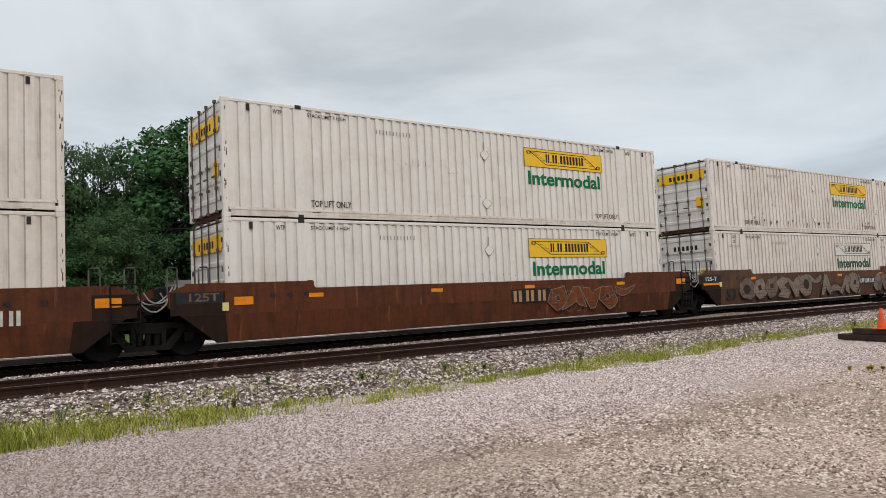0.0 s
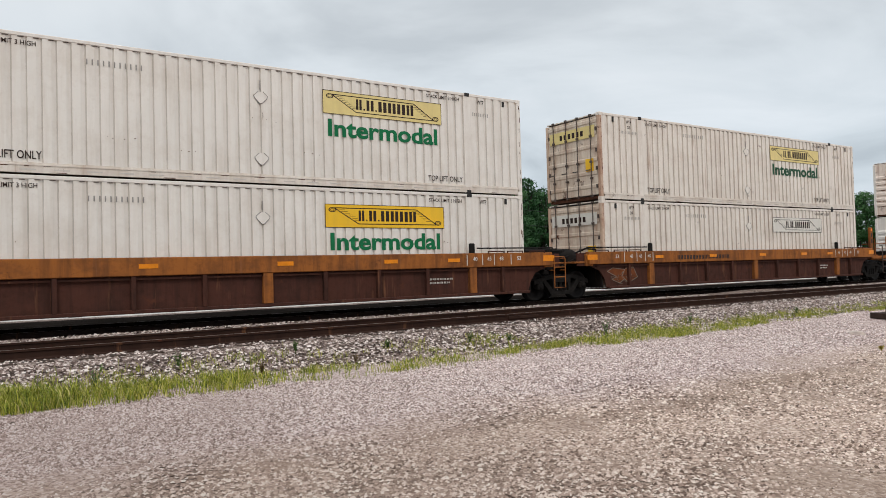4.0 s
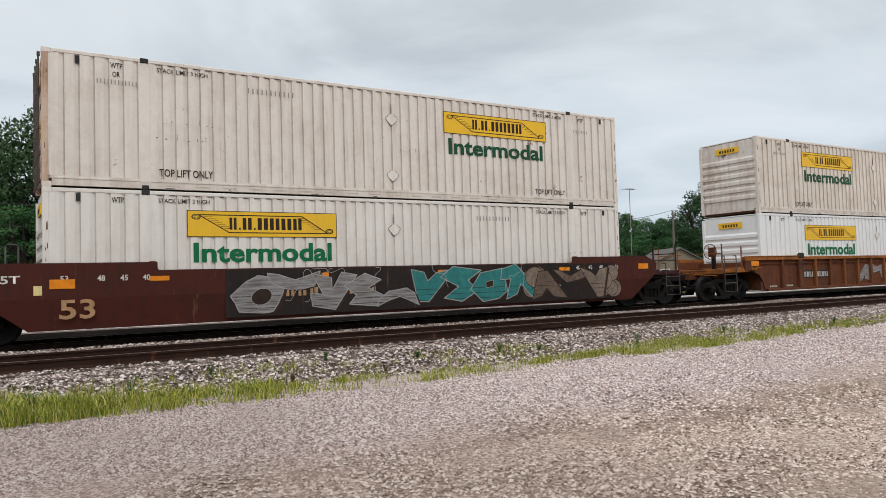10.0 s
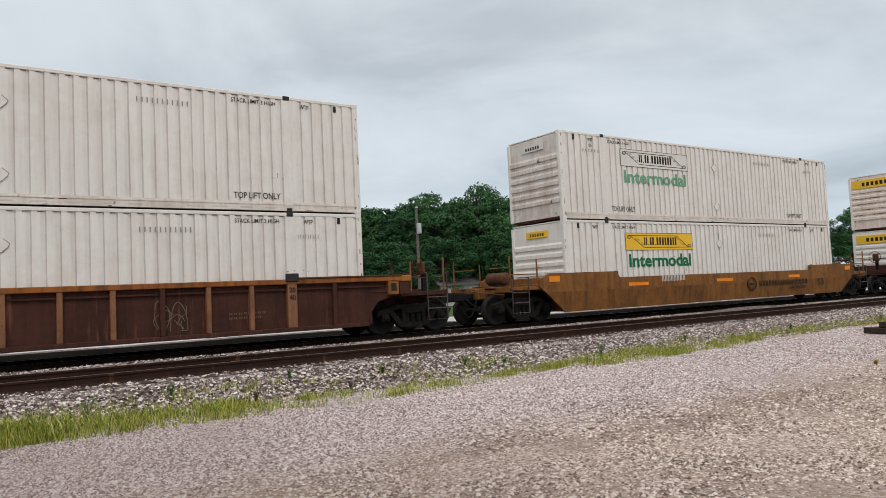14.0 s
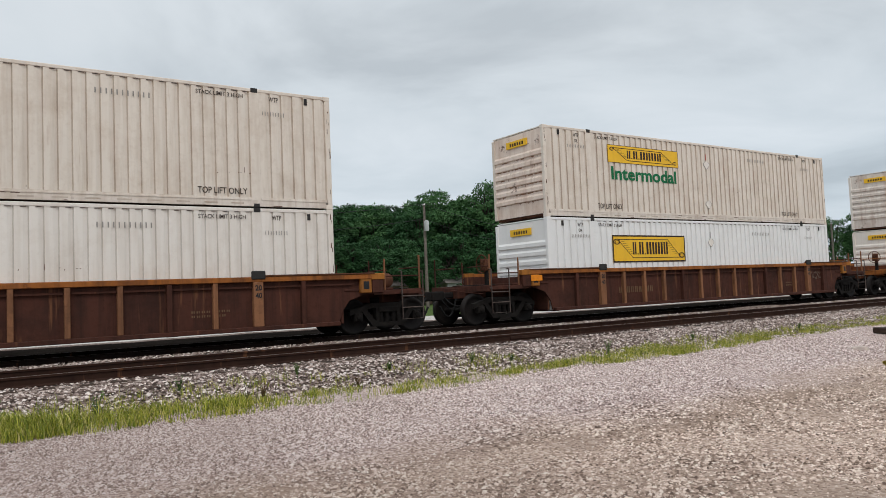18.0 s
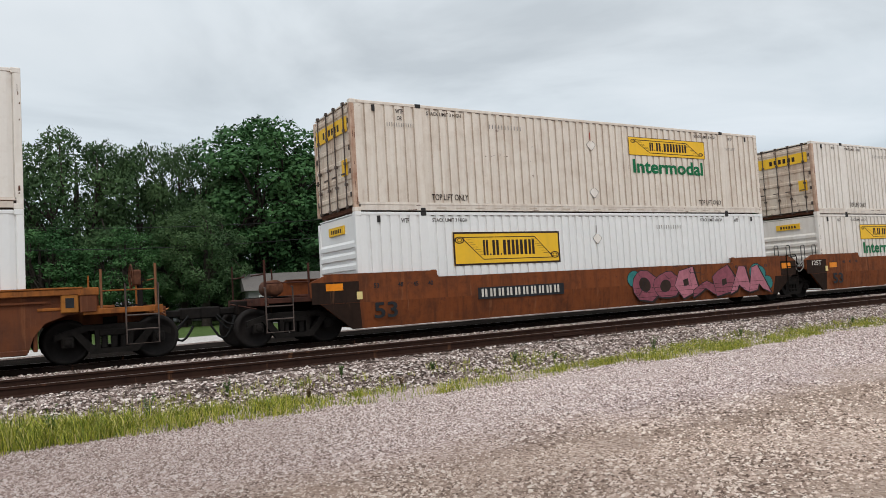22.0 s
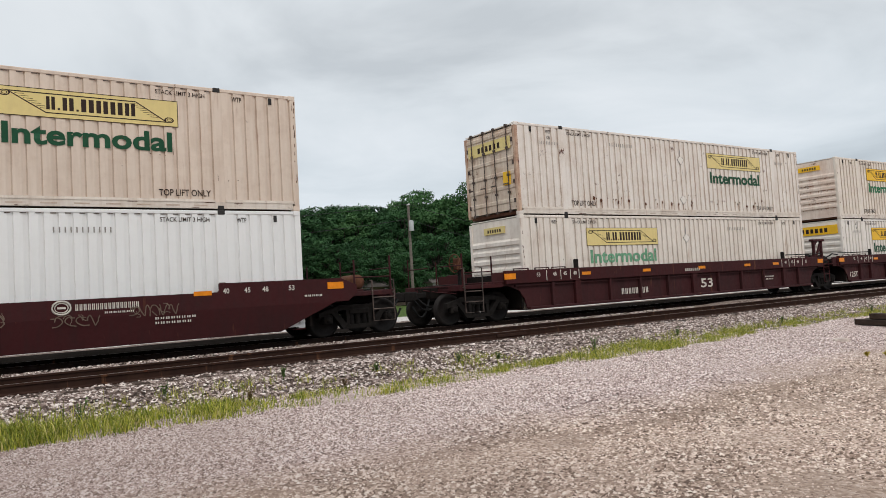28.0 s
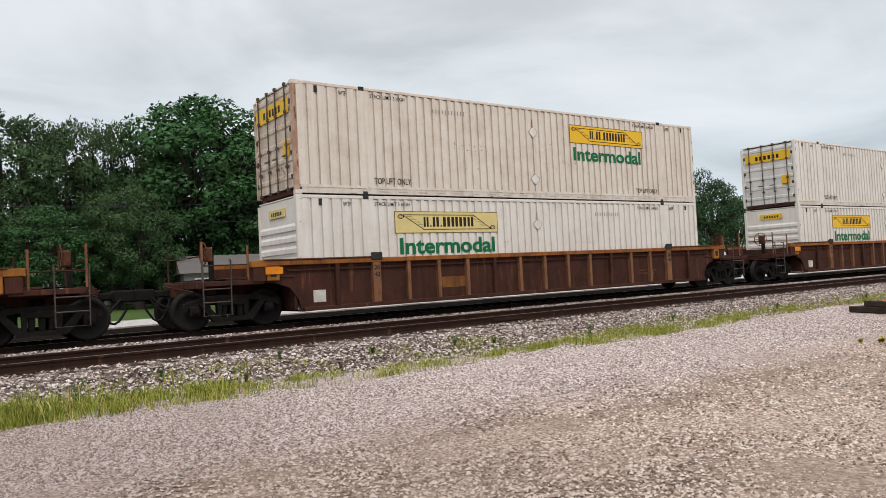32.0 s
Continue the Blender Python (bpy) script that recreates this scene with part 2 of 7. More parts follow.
CARPAINT = {
    "rust": paint("rust_brown_car_paint", (0.190, 0.054, 0.017), (0.050, 0.022, 0.014), 0.5, 0.75, 0.7, spec=0.15),
    "umber": paint("dark_umber_car_paint", (0.118, 0.036, 0.014), (0.040, 0.018, 0.012), 0.4, 0.8, 0.72, spec=0.15),
    "orange": paint("orange_brown_car_paint", (0.142, 0.047, 0.020), (0.060, 0.028, 0.020), 0.4, 0.75, 0.7, spec=0.15),
    "brown": paint("dark_brown_car_paint", (0.076, 0.029, 0.020), (0.028, 0.015, 0.012), 0.5, 0.8, 0.75, spec=0.12),
    "rib": paint("worn_rib_paint", (0.215, 0.076, 0.024), (0.060, 0.028, 0.018), 0.5, 0.8, 0.7, spec=0.15),
    "chord": paint("orange_chord_paint", (0.33, 0.112, 0.026), (0.065, 0.028, 0.018), 0.5, 0.8, 0.7, spec=0.15),
    "maroon": paint("maroon_car_paint", (0.074, 0.0175, 0.0115), (0.034, 0.017, 0.013), 0.3, 0.65, 0.65, spec=0.15),
}
CARPAINT.update({
    "plum": paint("plum_car_paint", (0.050, 0.014, 0.015), (0.026, 0.014, 0.014), 0.15, 0.6, 0.65, spec=0.15),
    "blue": paint("blue_chord_paint", (0.022, 0.046, 0.078), (0.018, 0.022, 0.028), 0.15, 0.6, 0.6, spec=0.2),
    "sooty": paint("sooty_black_car_paint", (0.022, 0.018, 0.017), (0.042, 0.027, 0.021), 0.3, 0.6, 0.75, spec=0.12),
    "grimy": paint("grimy_rust_car_paint", (0.120, 0.058, 0.034), (0.052, 0.032, 0.024), 0.3, 0.8, 0.75, spec=0.12),
    "dark_end": paint("dark_end_car_paint", (0.030, 0.017, 0.012), (0.016, 0.011, 0.009), 0.2, 0.7, 0.8, spec=0.1),
    "soot": paint("near_black_end_paint", (0.011, 0.009, 0.008), (0.020, 0.014, 0.012), 0.1, 0.5, 0.85, spec=0.08),
    "mustard": paint("mustard_brown_car_paint", (0.235, 0.098, 0.026), (0.060, 0.028, 0.016), 0.4, 0.75, 0.7, spec=0.15),
    "russet": paint("russet_car_paint", (0.215, 0.066, 0.022), (0.060, 0.026, 0.015), 0.5, 0.75, 0.7, spec=0.15),
    "wine": paint("wine_red_car_paint", (0.050, 0.011, 0.012), (0.028, 0.014, 0.014), 0.1, 0.55, 0.65, spec=0.15),
    "amber": paint("amber_end_paint", (0.36, 0.14, 0.028), (0.08, 0.035, 0.02), 0.4, 0.7, 0.7, spec=0.15),
})

# ---- mesh building ----


class Solid:
    """Gathers faces for one mesh."""

    def __init__(self):
        self.v, self.f, self.s = [], [], []

    def add(self, verts, faces, smooth=False):
        k = len(self.v)
        self.v += [tuple(p) for p in verts]
        self.f += [tuple(i + k for i in f) for f in faces]
        self.s += [smooth] * len(faces)
        return self

    def box(self, x0, x1, y0, y1, z0, z1, bev=0.0):
        if bev <= 0:
            v = [(x, y, z) for x in (x0, x1) for y in (y0, y1) for z in (z0, z1)]
            return self.add(v, [(0, 1, 3, 2), (4, 6, 7, 5), (0, 4, 5, 1), (2, 3, 7, 6), (0, 2, 6, 4), (1, 5, 7, 3)])
        b = min(bev, (x1 - x0) * 0.45, (y1 - y0) * 0.45, (z1 - z0) * 0.45)
        bm = bmesh.new()
        bmesh.ops.create_cube(bm, size=1.0)
        for w in bm.verts:
            w.co = ((x0 + x1) / 2 + w.co.x * (x1 - x0), (y0 + y1) / 2 + w.co.y * (y1 - y0), (z0 + z1) / 2 + w.co.z * (z1 - z0))
        bmesh.ops.bevel(bm, geom=bm.edges[:], offset=b, segments=1, affect="EDGES")
        bm.verts.index_update()
        self.add([w.co[:] for w in bm.verts], [[w.index for w in f.verts] for f in bm.faces])
        bm.free()
        return self

    def prism(self, pts, y0, y1):
        """A polygon in x, z (clockwise or not) drawn out from y0 to y1."""
        area = sum(a[0] * b[1] - b[0] * a[1] for a, b in zip(pts, pts[1:] + pts[:1]))
        if area < 0:
            pts = pts[::-1]
        n = len(pts)
        v = [(x, y0, z) for x, z in pts] + [(x, y1, z) for x, z in pts]
        return self.add(v, [tuple(range(n)), tuple(range(2 * n - 1, n - 1, -1))] + [(i, i + n, (i + 1) % n + n, (i + 1) % n) for i in range(n)])

    def tube(self, path, r, n=6, smooth=True):
        path = [Vector(p) for p in path]
        rings = []
        for i, p in enumerate(path):
            d = (path[min(i + 1, len(path) - 1)] - path[max(i - 1, 0)]).normalized()
            a = d.orthogonal().normalized()
            if abs(d.z) < 0.9:
                a = d.cross(Vector((0, 0, 1))).normalized()
            c = d.cross(a)
            rad = r[i] if isinstance(r, (list, tuple)) else r
            rings.append([p + rad * (math.cos(t) * a + math.sin(t) * c) for t in (2 * math.pi * k / n for k in range(n))])
        v = [q for ring in rings for q in ring]
        f = [(i * n + k, i * n + (k + 1) % n, (i + 1) * n + (k + 1) % n, (i + 1) * n + k) for i in range(len(path) - 1) for k in range(n)]
        self.add(v, f, smooth)
        m = len(path) - 1
        return self.add(rings[0] + rings[-1], [tuple(range(n - 1, -1, -1)), tuple(range(n, 2 * n))]) if m else self

    def lathe(self, prof, n=24, centre=(0, 0, 0)):
        """Rings (offset along y, radius) turned about the y axis."""
        cx, cy, cz = centre
        v = [(cx + r * math.cos(t), cy + o, cz + r * math.sin(t)) for o, r in prof for t in (2 * math.pi * k / n for k in range(n))]
        f = [(i * n + k, (i + 1) * n + k, (i + 1) * n + (k + 1) % n, i * n + (k + 1) % n) for i in range(len(prof) - 1) for k in range(n)]
        return self.add(v, f, True)

    def mesh(self, name, *mats):
        me = bpy.data.meshes.new(name)
        me.from_pydata(self.v, [], self.f)
        for m in mats:
            me.materials.append(m)
        if any(self.s):
            me.polygons.foreach_set("use_smooth", self.s)
        me.validate()
        return me


STORE = {}


def kept(key, make):
    """The mesh made once for a key; alike parts share it."""
    if key not in STORE:
        STORE[key] = make()
    return STORE[key]


def part(name, me, parent, at=(0, 0, 0), label=""):
    ob = new(name, me)
    ob.parent = parent
    ob.location = at
    if label:
        ob["label"] = label
    return ob


def thing(name, label, category, group="", kind=""):
    return tagged(new(name), label, category, group, kind)


def boxes(name, mat, *dims, bev=0.0):
    def make():
        s = Solid()
        for d in dims:
            s.box(*d, bev=bev)
        return s.mesh(name, mat)
    return kept((name, mat.name, dims, bev), make)


def letters(body, width, height, mat, bold=0.0, skew=0.0):
    """Lettering of a given width and height, flat in x and z, facing -y, from its lower left corner."""
    def make():
        cu = bpy.data.curves.new("lettering", "FONT")
        cu.body, cu.size, cu.offset, cu.resolution_u = body, 1.0, bold, 3
        ob = new("lettering", cu)
        me = bpy.data.meshes.new_from_object(ob.evaluated_get(bpy.context.evaluated_depsgraph_get()))
        bpy.data.objects.remove(ob)
        co = np.array([v.co[:] for v in me.vertices])
        lo, hi = co.min(axis=0), co.max(axis=0)
        for v in me.vertices:
            x, z = (v.co.x - lo[0]) / (hi[0] - lo[0]) * width, (v.co.y - lo[1]) / (hi[1] - lo[1]) * height
            v.co = (x + skew * z, 0.0, z)
        me.materials.clear()
        me.materials.append(mat)
        return me
    return kept(("letters", body, width, height, mat.name, bold, skew), make)


def bars(name, x, z, w, h, n, mat, strokes=(0.05, 0.46)):
    """Writing that stays unread: n plain bars."""
    step = w / n
    return boxes(name, mat, *[(round(x + (i + q) * step, 3), round(x + (i + q + 0.24) * step, 3), -0.002, 0.001, z, z + h) for i in range(n) for q in strokes])

# ---- the train ----
LONG, HIGH, WIDE = 16.154, 2.896, 2.591
FACE, FLOOR = 16.79, 0.32     # the stacks' near side; the well's floor above the rail head
TRACK = FACE + WIDE / 2       # middle of the train's track
UPPER = FLOOR + HIGH


def sheet(line, z0, z1, y, out):
    """A folded sheet: (x, depth) points drawn up from z0 to z1; out is -1 for the side that faces -y."""
    v = [(x, y - out * d, z) for x, d in line for z in (z0, z1)]
    f = [(2 * i, 2 * i + 2, 2 * i + 3, 2 * i + 1) for i in range(len(line) - 1)]
    return v, f if out < 0 else [q[::-1] for q in f]


def side_sheet(tone, out, plate):
    def make():
        y = 0.010 if out < 0 else WIDE - 0.010
        line = [(0.10, 0.0)]
        for a, b in ((0.14, 1.86), (2.10, LONG - 2.10), (LONG - 1.86, LONG - 0.14)):
            p = 0.598 if plate else 0.272
            n = max(1, round((b - a) / p))
            p = (b - a) / n
            for i in range(n):
                x = a + i * p
                if plate:
                    line += [(x, 0.0), (x + 0.004, 0.014), (x + 0.012, 0.014), (x + 0.016, 0.0)]
                else:
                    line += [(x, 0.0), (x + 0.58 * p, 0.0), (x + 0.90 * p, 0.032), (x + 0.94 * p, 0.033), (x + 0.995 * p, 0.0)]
            line += [(b, 0.0)]
        line.append((LONG - 0.10, 0.0))
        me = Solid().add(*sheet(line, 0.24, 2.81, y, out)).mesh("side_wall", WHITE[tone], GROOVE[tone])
        # groove floor and the flank facing -x take the shaded colour
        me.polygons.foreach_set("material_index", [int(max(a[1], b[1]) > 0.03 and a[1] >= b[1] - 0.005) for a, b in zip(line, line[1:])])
        return me
    return kept(("side", tone, out, plate), make)


def lying_sheet(prof, y0, y1):
    """A folded sheet across the end: (z, depth) points drawn from y0 to y1, facing -x."""
    v = [(d, y, z) for z, d in prof for y in (y0, y1)]
    return v, [(2 * i, 2 * i + 2, 2 * i + 3, 2 * i + 1) for i in range(len(prof) - 1)]


def nose_sheet(mat):
    """The front wall: six lying ribs in a frame."""
    def make():
        prof = [(0.12, 0.045)]
        for i in range(6):
            z = 0.56 + i * 0.285
            prof += [(z, 0.045), (z + 0.02, 0.0), (z + 0.13, 0.0), (z + 0.20, 0.045)]
        prof.append((2.82, 0.045))
        return Solid().add(*lying_sheet(prof, 0.12, WIDE - 0.12)).mesh("front_wall", mat)
    return kept(("nose", mat.name), make)


def nose_streaks():
    """Rust run down from the ribs of the front wall, in uneven lengths."""
    def make():
        rnd = random.Random(77)
        s = Solid()
        for i in range(6):
            z, y = 0.56 + i * 0.285, 0.18
            while y < WIDE - 0.3:
                l = rnd.uniform(0.06, 0.34)
                if rnd.random() < 0.7:
                    s.box(0.039, 0.047, y, min(y + l, WIDE - 0.16), z - rnd.uniform(0.012, 0.035), z, 0.0)
                if rnd.random() < 0.35:
                    a = y + l * rnd.random()
                    s.box(0.040, 0.047, a, a + 0.02, z - rnd.uniform(0.04, 0.08), z, 0.0)
                y += l + rnd.uniform(0.02, 0.14)
        return s.mesh("rust_streaks", RUST_DARK)
    return kept("nose_streaks", make)


def door_leaf(mat):
    def make():
        prof = [(0.19, 0.022)]
        for z in (0.40, 0.84, 1.28, 1.72, 2.16, 2.56):
            prof += [(z, 0.022), (z + 0.03, 0.0), (z + 0.12, 0.0), (z + 0.15, 0.022)]
        prof += [(2.78, 0.022), (2.78, 0.07), (0.19, 0.07), (0.19, 0.022)]
        return Solid().add(*lying_sheet(prof, 0.0, 1.15)).mesh("door", mat)
    return kept(("leaf", mat.name), make)


def lock_rod():
    def make():
        s = Solid()
        s.tube([(-0.035, 0, 0.10), (-0.035, 0, 2.86)], 0.019, 6)
        for z in (0.12, 0.7, 1.25, 2.1, 2.8):
            s.box(-0.06, 0.0, -0.045, 0.045, z, z + 0.07)
        s.box(-0.075, -0.045, -0.02, 0.22, 1.0, 1.035)
        return s.mesh("lock_rod", LOCK_ROD)
    return kept("rod", make)


def diamond():
    def make():
        s = Solid()
        ring = [(-0.06, 0.13), (0.06, 0.13), (0.175, 0.03), (0.15, -0.03), (0.03, -0.15), (-0.03, -0.15), (-0.15, -0.03), (-0.175, 0.03)]
        s.prism(ring, -0.006, 0.002)
        k = len(s.f)
        for n, ((a, b), (c, d)) in enumerate(zip(ring, ring[1:] + ring[:1])):
            if n != 0:
                s.tube([(a, -0.004, b), (c, -0.004, d)], 0.009, 4, False)
        me = s.mesh("placard_holder", WHITE["white"], GREYLINE)
        me.polygons.foreach_set("material_index", [int(f >= k) for f in range(len(me.polygons))])
        return me
    return kept("diamond", make)


def logo_art(w, h, thick):
    """Dark frame, banner lines with slanted ends and plain bars where the brand stands."""
    def make():
        s = Solid()
        t = 0.05 if thick else 0.014
        y0, y1 = -0.0045, -0.002
        for b in ((0, w, 0, t), (0, w, h - t, h), (0, t, t, h - t), (w - t, w, t, h - t)):
            s.box(b[0], b[1], y0, y1, b[2], b[3])
        lw = 0.022
        tl, tr, br, bl = (0.07, 0.84), (0.75, 0.84), (0.93, 0.17), (0.26, 0.17)
        for (xa, za), (xb, zb) in ((tl, tr), (tr, br), (br, bl), (bl, tl)):
            n = Vector((-(zb - za) * h, (xb - xa) * w)).normalized() * lw / 2
            s.prism([(xa * w - n.x, za * h - n.y), (xb * w - n.x, zb * h - n.y), (xb * w + n.x, zb * h + n.y), (xa * w + n.x, za * h + n.y)], y0, y1)
        for k in range(7):
            u = 0.12 + 0.11 * k
            z = (0.84 - 0.67 * u) * h
            for x in (tl[0] + 0.19 * u, tr[0] + 0.18 * u - 0.07):
                s.box((x + 0.012) * w, (x + 0.06) * w, y0, y1, z, z + 0.008)
        for cx, cz in ((0.055, 0.76), (0.945, 0.25)):
            for r in (0.11, 0.06):
                s.add(*curl(cx * w, cz * h, r * h, y0))
        zz, hh = 0.29 * h, 0.46 * h
        x = 0.262 * w
        for wide in (0.045, 0.012, 0.058, 0.012, 0.068, 0.064, 0.068, 0.058):
            if wide < 0.02:
                s.box(x, x + wide * w, y0, y1, zz, zz + 0.012 * w)
            else:
                s.box(x, x + 0.40 * wide * w, y0, y1, zz, zz + hh)
                s.box(x + 0.60 * wide * w, x + wide * w, y0, y1, zz, zz + hh)
            x += (wide + 0.014) * w
        return s.mesh("brand_device", INK)
    return kept(("art", w, h, thick), make)


def curl(cx, cz, r, y):
    n = 10
    v = [(cx + k * r * math.cos(6.283 * i / n) * 1.6, y, cz + k * r * math.sin(6.283 * i / n)) for k in (1.0, 0.72) for i in range(n)]
    return v, [(i, (i + 1) % n, n + (i + 1) % n, n + i) for i in range(n)]


END_LABEL = {"B": "Y", "Y": "Y", "F": "F", "L": "L", "N": "N"}
SAID = {
    "cream": "grimy cream corrugated", "old": "streaked off-white corrugated", "rusty": "rust-spotted off-white corrugated",
    "white": "clean white corrugated", "fresh": "bright new white corrugated", "pink": "sun-bleached beige corrugated",
}


def rust_stain(seed, n, x0, x1, z0, z1):
    """Scraped spots with a paler run of rust below each."""
    def make():
        rnd = random.Random(seed)
        s, index = Solid(), []
        for _ in range(n):
            x, z, r = rnd.uniform(x0, x1), rnd.uniform(z0, z1), rnd.uniform(0.02, 0.075)
            m = 9
            for k in range(rnd.randrange(1, 4)):
                w, l, xo = r * rnd.uniform(0.15, 0.3), rnd.uniform(0.10, 0.38), x + rnd.uniform(-0.6, 0.6) * r
                s.add([(xo - w, -0.002 - 0.0003 * k, z), (xo - w * 0.2, -0.002 - 0.0003 * k, z - l), (xo + w * 0.3, -0.002 - 0.0003 * k, z - l), (xo + w, -0.002 - 0.0003 * k, z)], [(0, 1, 2, 3)])
                index.append(1)
            ring = [(x + r * rnd.uniform(0.5, 1.1) * math.cos(6.283 * k / m), -0.004, z + 1.2 * r * rnd.uniform(0.5, 1.1) * math.sin(6.283 * k / m)) for k in range(m)]
            s.add(ring, [tuple(range(m))])
            index.append(0)
        me = s.mesh("rust_stain", RUSTY, RUST_RUN)
        me.polygons.foreach_set("material_index", index)
        return me
    return kept(("rust", seed), make)


def scuffs(seed):
    """Short dark scrapes and chips left by handling."""
    def make():
        rnd = random.Random(seed)
        s = Solid()
        for _ in range(4):
            x, z = rnd.uniform(0.8, LONG - 1.6), rnd.choice((0.75, 1.15, 1.35, 1.55)) + rnd.uniform(-0.1, 0.1)
            for k in range(rnd.randrange(3, 9)):
                w, h = rnd.uniform(0.008, 0.05), rnd.uniform(0.008, 0.03)
                if rnd.random() < 0.2:
                    w, h = 0.012, rnd.uniform(0.08, 0.22)
                zz = z + rnd.uniform(-0.03, 0.03)
                s.add([(x, -0.002, zz), (x + w, -0.002, zz + 0.2 * h), (x + w * 0.8, -0.002, zz + h), (x + 0.1 * w, -0.002, zz + 0.8 * h)], [(0, 1, 2, 3)])
                x += rnd.uniform(0.06, 0.32)
        for k in range(34):
            if k < 18:
                x, z = rnd.choice((0.03, LONG - 0.10)) + rnd.uniform(0, 0.06), rnd.uniform(0.15, 2.7)
                w, h = rnd.uniform(0.008, 0.03), rnd.uniform(0.03, 0.22)
            else:
                x, z = rnd.uniform(0.2, LONG - 0.4), rnd.choice((0.04, 0.16))
                w, h = rnd.uniform(0.04, 0.30), rnd.uniform(0.008, 0.022)
            s.add([(x, -0.003, z), (x + w, -0.003, z + 0.15 * h), (x + w * 0.85, -0.003, z + h), (x + 0.15 * w, -0.003, z + 0.85 * h)], [(0, 1, 2, 3)])
        return s.mesh("scuff", RUSTY)
    return kept(("scuff", seed), make)


def container(tone, end, logo, word, upper, big_label=False, plate=False, stained=False, doubled=False, rusty_post=False, spots=0, streaked=False):
    """A 53 foot container; end: d when the doors lead, l when the ribbed front wall leads."""
    mat = WHITE[tone]
    says = (SAID[tone] if not plate else "smooth plate-sided white") + " container with "
    says += {"Y": "yellow", "F": "faded", "L": "lemon", "N": "bleached", "B": "black-framed yellow"}[logo] + " panel, "
    says += "stacked atop" if upper else "in a well"
    c = thing("freight_container", says, "freight container", "containers of the train")
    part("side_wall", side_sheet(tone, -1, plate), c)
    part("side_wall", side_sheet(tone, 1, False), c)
    part("roof", boxes("roof", mat, (0.05, LONG - 0.05, 0.03, WIDE - 0.03, 2.84, 2.875)), c)
    part("floor", boxes("floor", RUSTY, (0.1, LONG - 0.1, 0.08, WIDE - 0.08, 0.05, 0.15)), c)
    post = boxes("corner_post", mat, (0.0, 0.125, 0.0, 0.125, 0.10, 2.80), bev=0.012)
    cast = boxes("corner_casting", mat, (0.0, 0.178, 0.0, 0.162, 0.0, 0.118), bev=0.012)
    for x in (0, LONG - 0.125):
        for y in (0, WIDE - 0.125):
            part("corner_post", post if not (stained and x == 0) else boxes("corner_post", RUST_RUN, (0.0, 0.125, 0.0, 0.125, 0.10, 2.80), bev=0.012), c, (x, y, 0))
    for x in (0, LONG - 0.178):
        for z in (0, HIGH - 0.118):
            part("corner_casting", cast, c, (x, -0.004, z))
    rail = boxes("top_rail", mat if not (plate and upper) else GREYLINE, (0.178, LONG - 0.178, 0.0, 0.06, 2.80, 2.885), bev=0.012)
    low = boxes("bottom_rail", mat if tone == "fresh" else RAILPAINT, (0.178, LONG - 0.178, 0.0, 0.08, 0.035, 0.185), (0.125, 1.86, -0.010, 0.08, 0.18, 0.205), (2.10, LONG - 2.10, -0.010, 0.08, 0.18, 0.205), (LONG - 1.86, LONG - 0.125, -0.010, 0.08, 0.18, 0.205), (0.15, 1.86, 0.008, 0.08, 0.20, 0.245), (2.10, LONG - 2.10, 0.008, 0.08, 0.20, 0.245), (LONG - 1.86, LONG - 0.15, 0.008, 0.08, 0.20, 0.245))
    for y in (0, WIDE - 0.08):
        part("top_rail", rail, c, (0, y if not y else WIDE - 0.06, 0))
        part("bottom_rail", low, c, (0, y, 0))
    # dark dashes laid on for the shade under the top rail
    gaps = part("rail_gap", boxes("rail_gap", LOCK_ROD, *[(round(2.2 + 0.272 * i, 3), round(2.2 + 0.272 * i + 0.11, 3), -0.002, 0.004, 2.780, 2.797) for i in range(44)]), c)
    gaps["kind"] = "stuff"
    if upper:
        # slots drawn as flat strips in the shaded groove colour
        slots = part("rail_slot", boxes("rail_slot", GROOVE[tone], *[(2.4 + 0.62 * i, 2.4 + 0.62 * i + 0.30, -0.003, 0.002, 0.088, 0.118) for i in range(19)]), c)
        slots["kind"] = "stuff"
    lift = boxes("lift_post", mat, (-0.12, 0.12, 0.004, 0.08, 0.03, 2.80), bev=0.01)
    pad = boxes("lift_casting", STEEL_DARK, (-0.085, 0.085, -0.012, 0.15, 2.79, HIGH), bev=0.012)
    foot = boxes("stacking_block", STEEL_DARK, (-0.08, 0.08, -0.004, 0.14, 0.0, 0.11), bev=0.012)
    for x in (1.98, LONG - 1.98):
        part("lift_post", lift if not (rusty_post and x > 8) else boxes("lift_post", RUST_RUN, (-0.12, 0.12, 0.004, 0.08, 0.03, 2.80), bev=0.01), c, (x, 0, 0))
        part("lift_casting", pad, c, (x, 0, 0))
        part("stacking_block", foot, c, (x, 0, 0))
    for x in (0.62, LONG - 0.70):
        part("tie_down_slot", boxes("tie_down_slot", STEEL_DARK, (0, 0.08, -0.004, 0.02, 2.62, 2.78)), c, (x, 0, 0))
    # leading end
    if end == "d":
        dm = DOOR["stained" if stained else "clean"]
        for k in range(2):
            leaf = part("door", door_leaf(dm), c, (0, 0.14 + 1.16 * k, 0))
            for y in (0.24, 0.86):
                part("lock_rod", lock_rod(), leaf, (0, y, 0))
            part("hinge", boxes("hinges", LOCK_ROD, *[(-0.01, 0.03, 0.0, 0.07, z, z + 0.12) for z in (0.4, 1.0, 1.6, 2.3)]), leaf, (0, 1.09 if k else -0.01, 0))
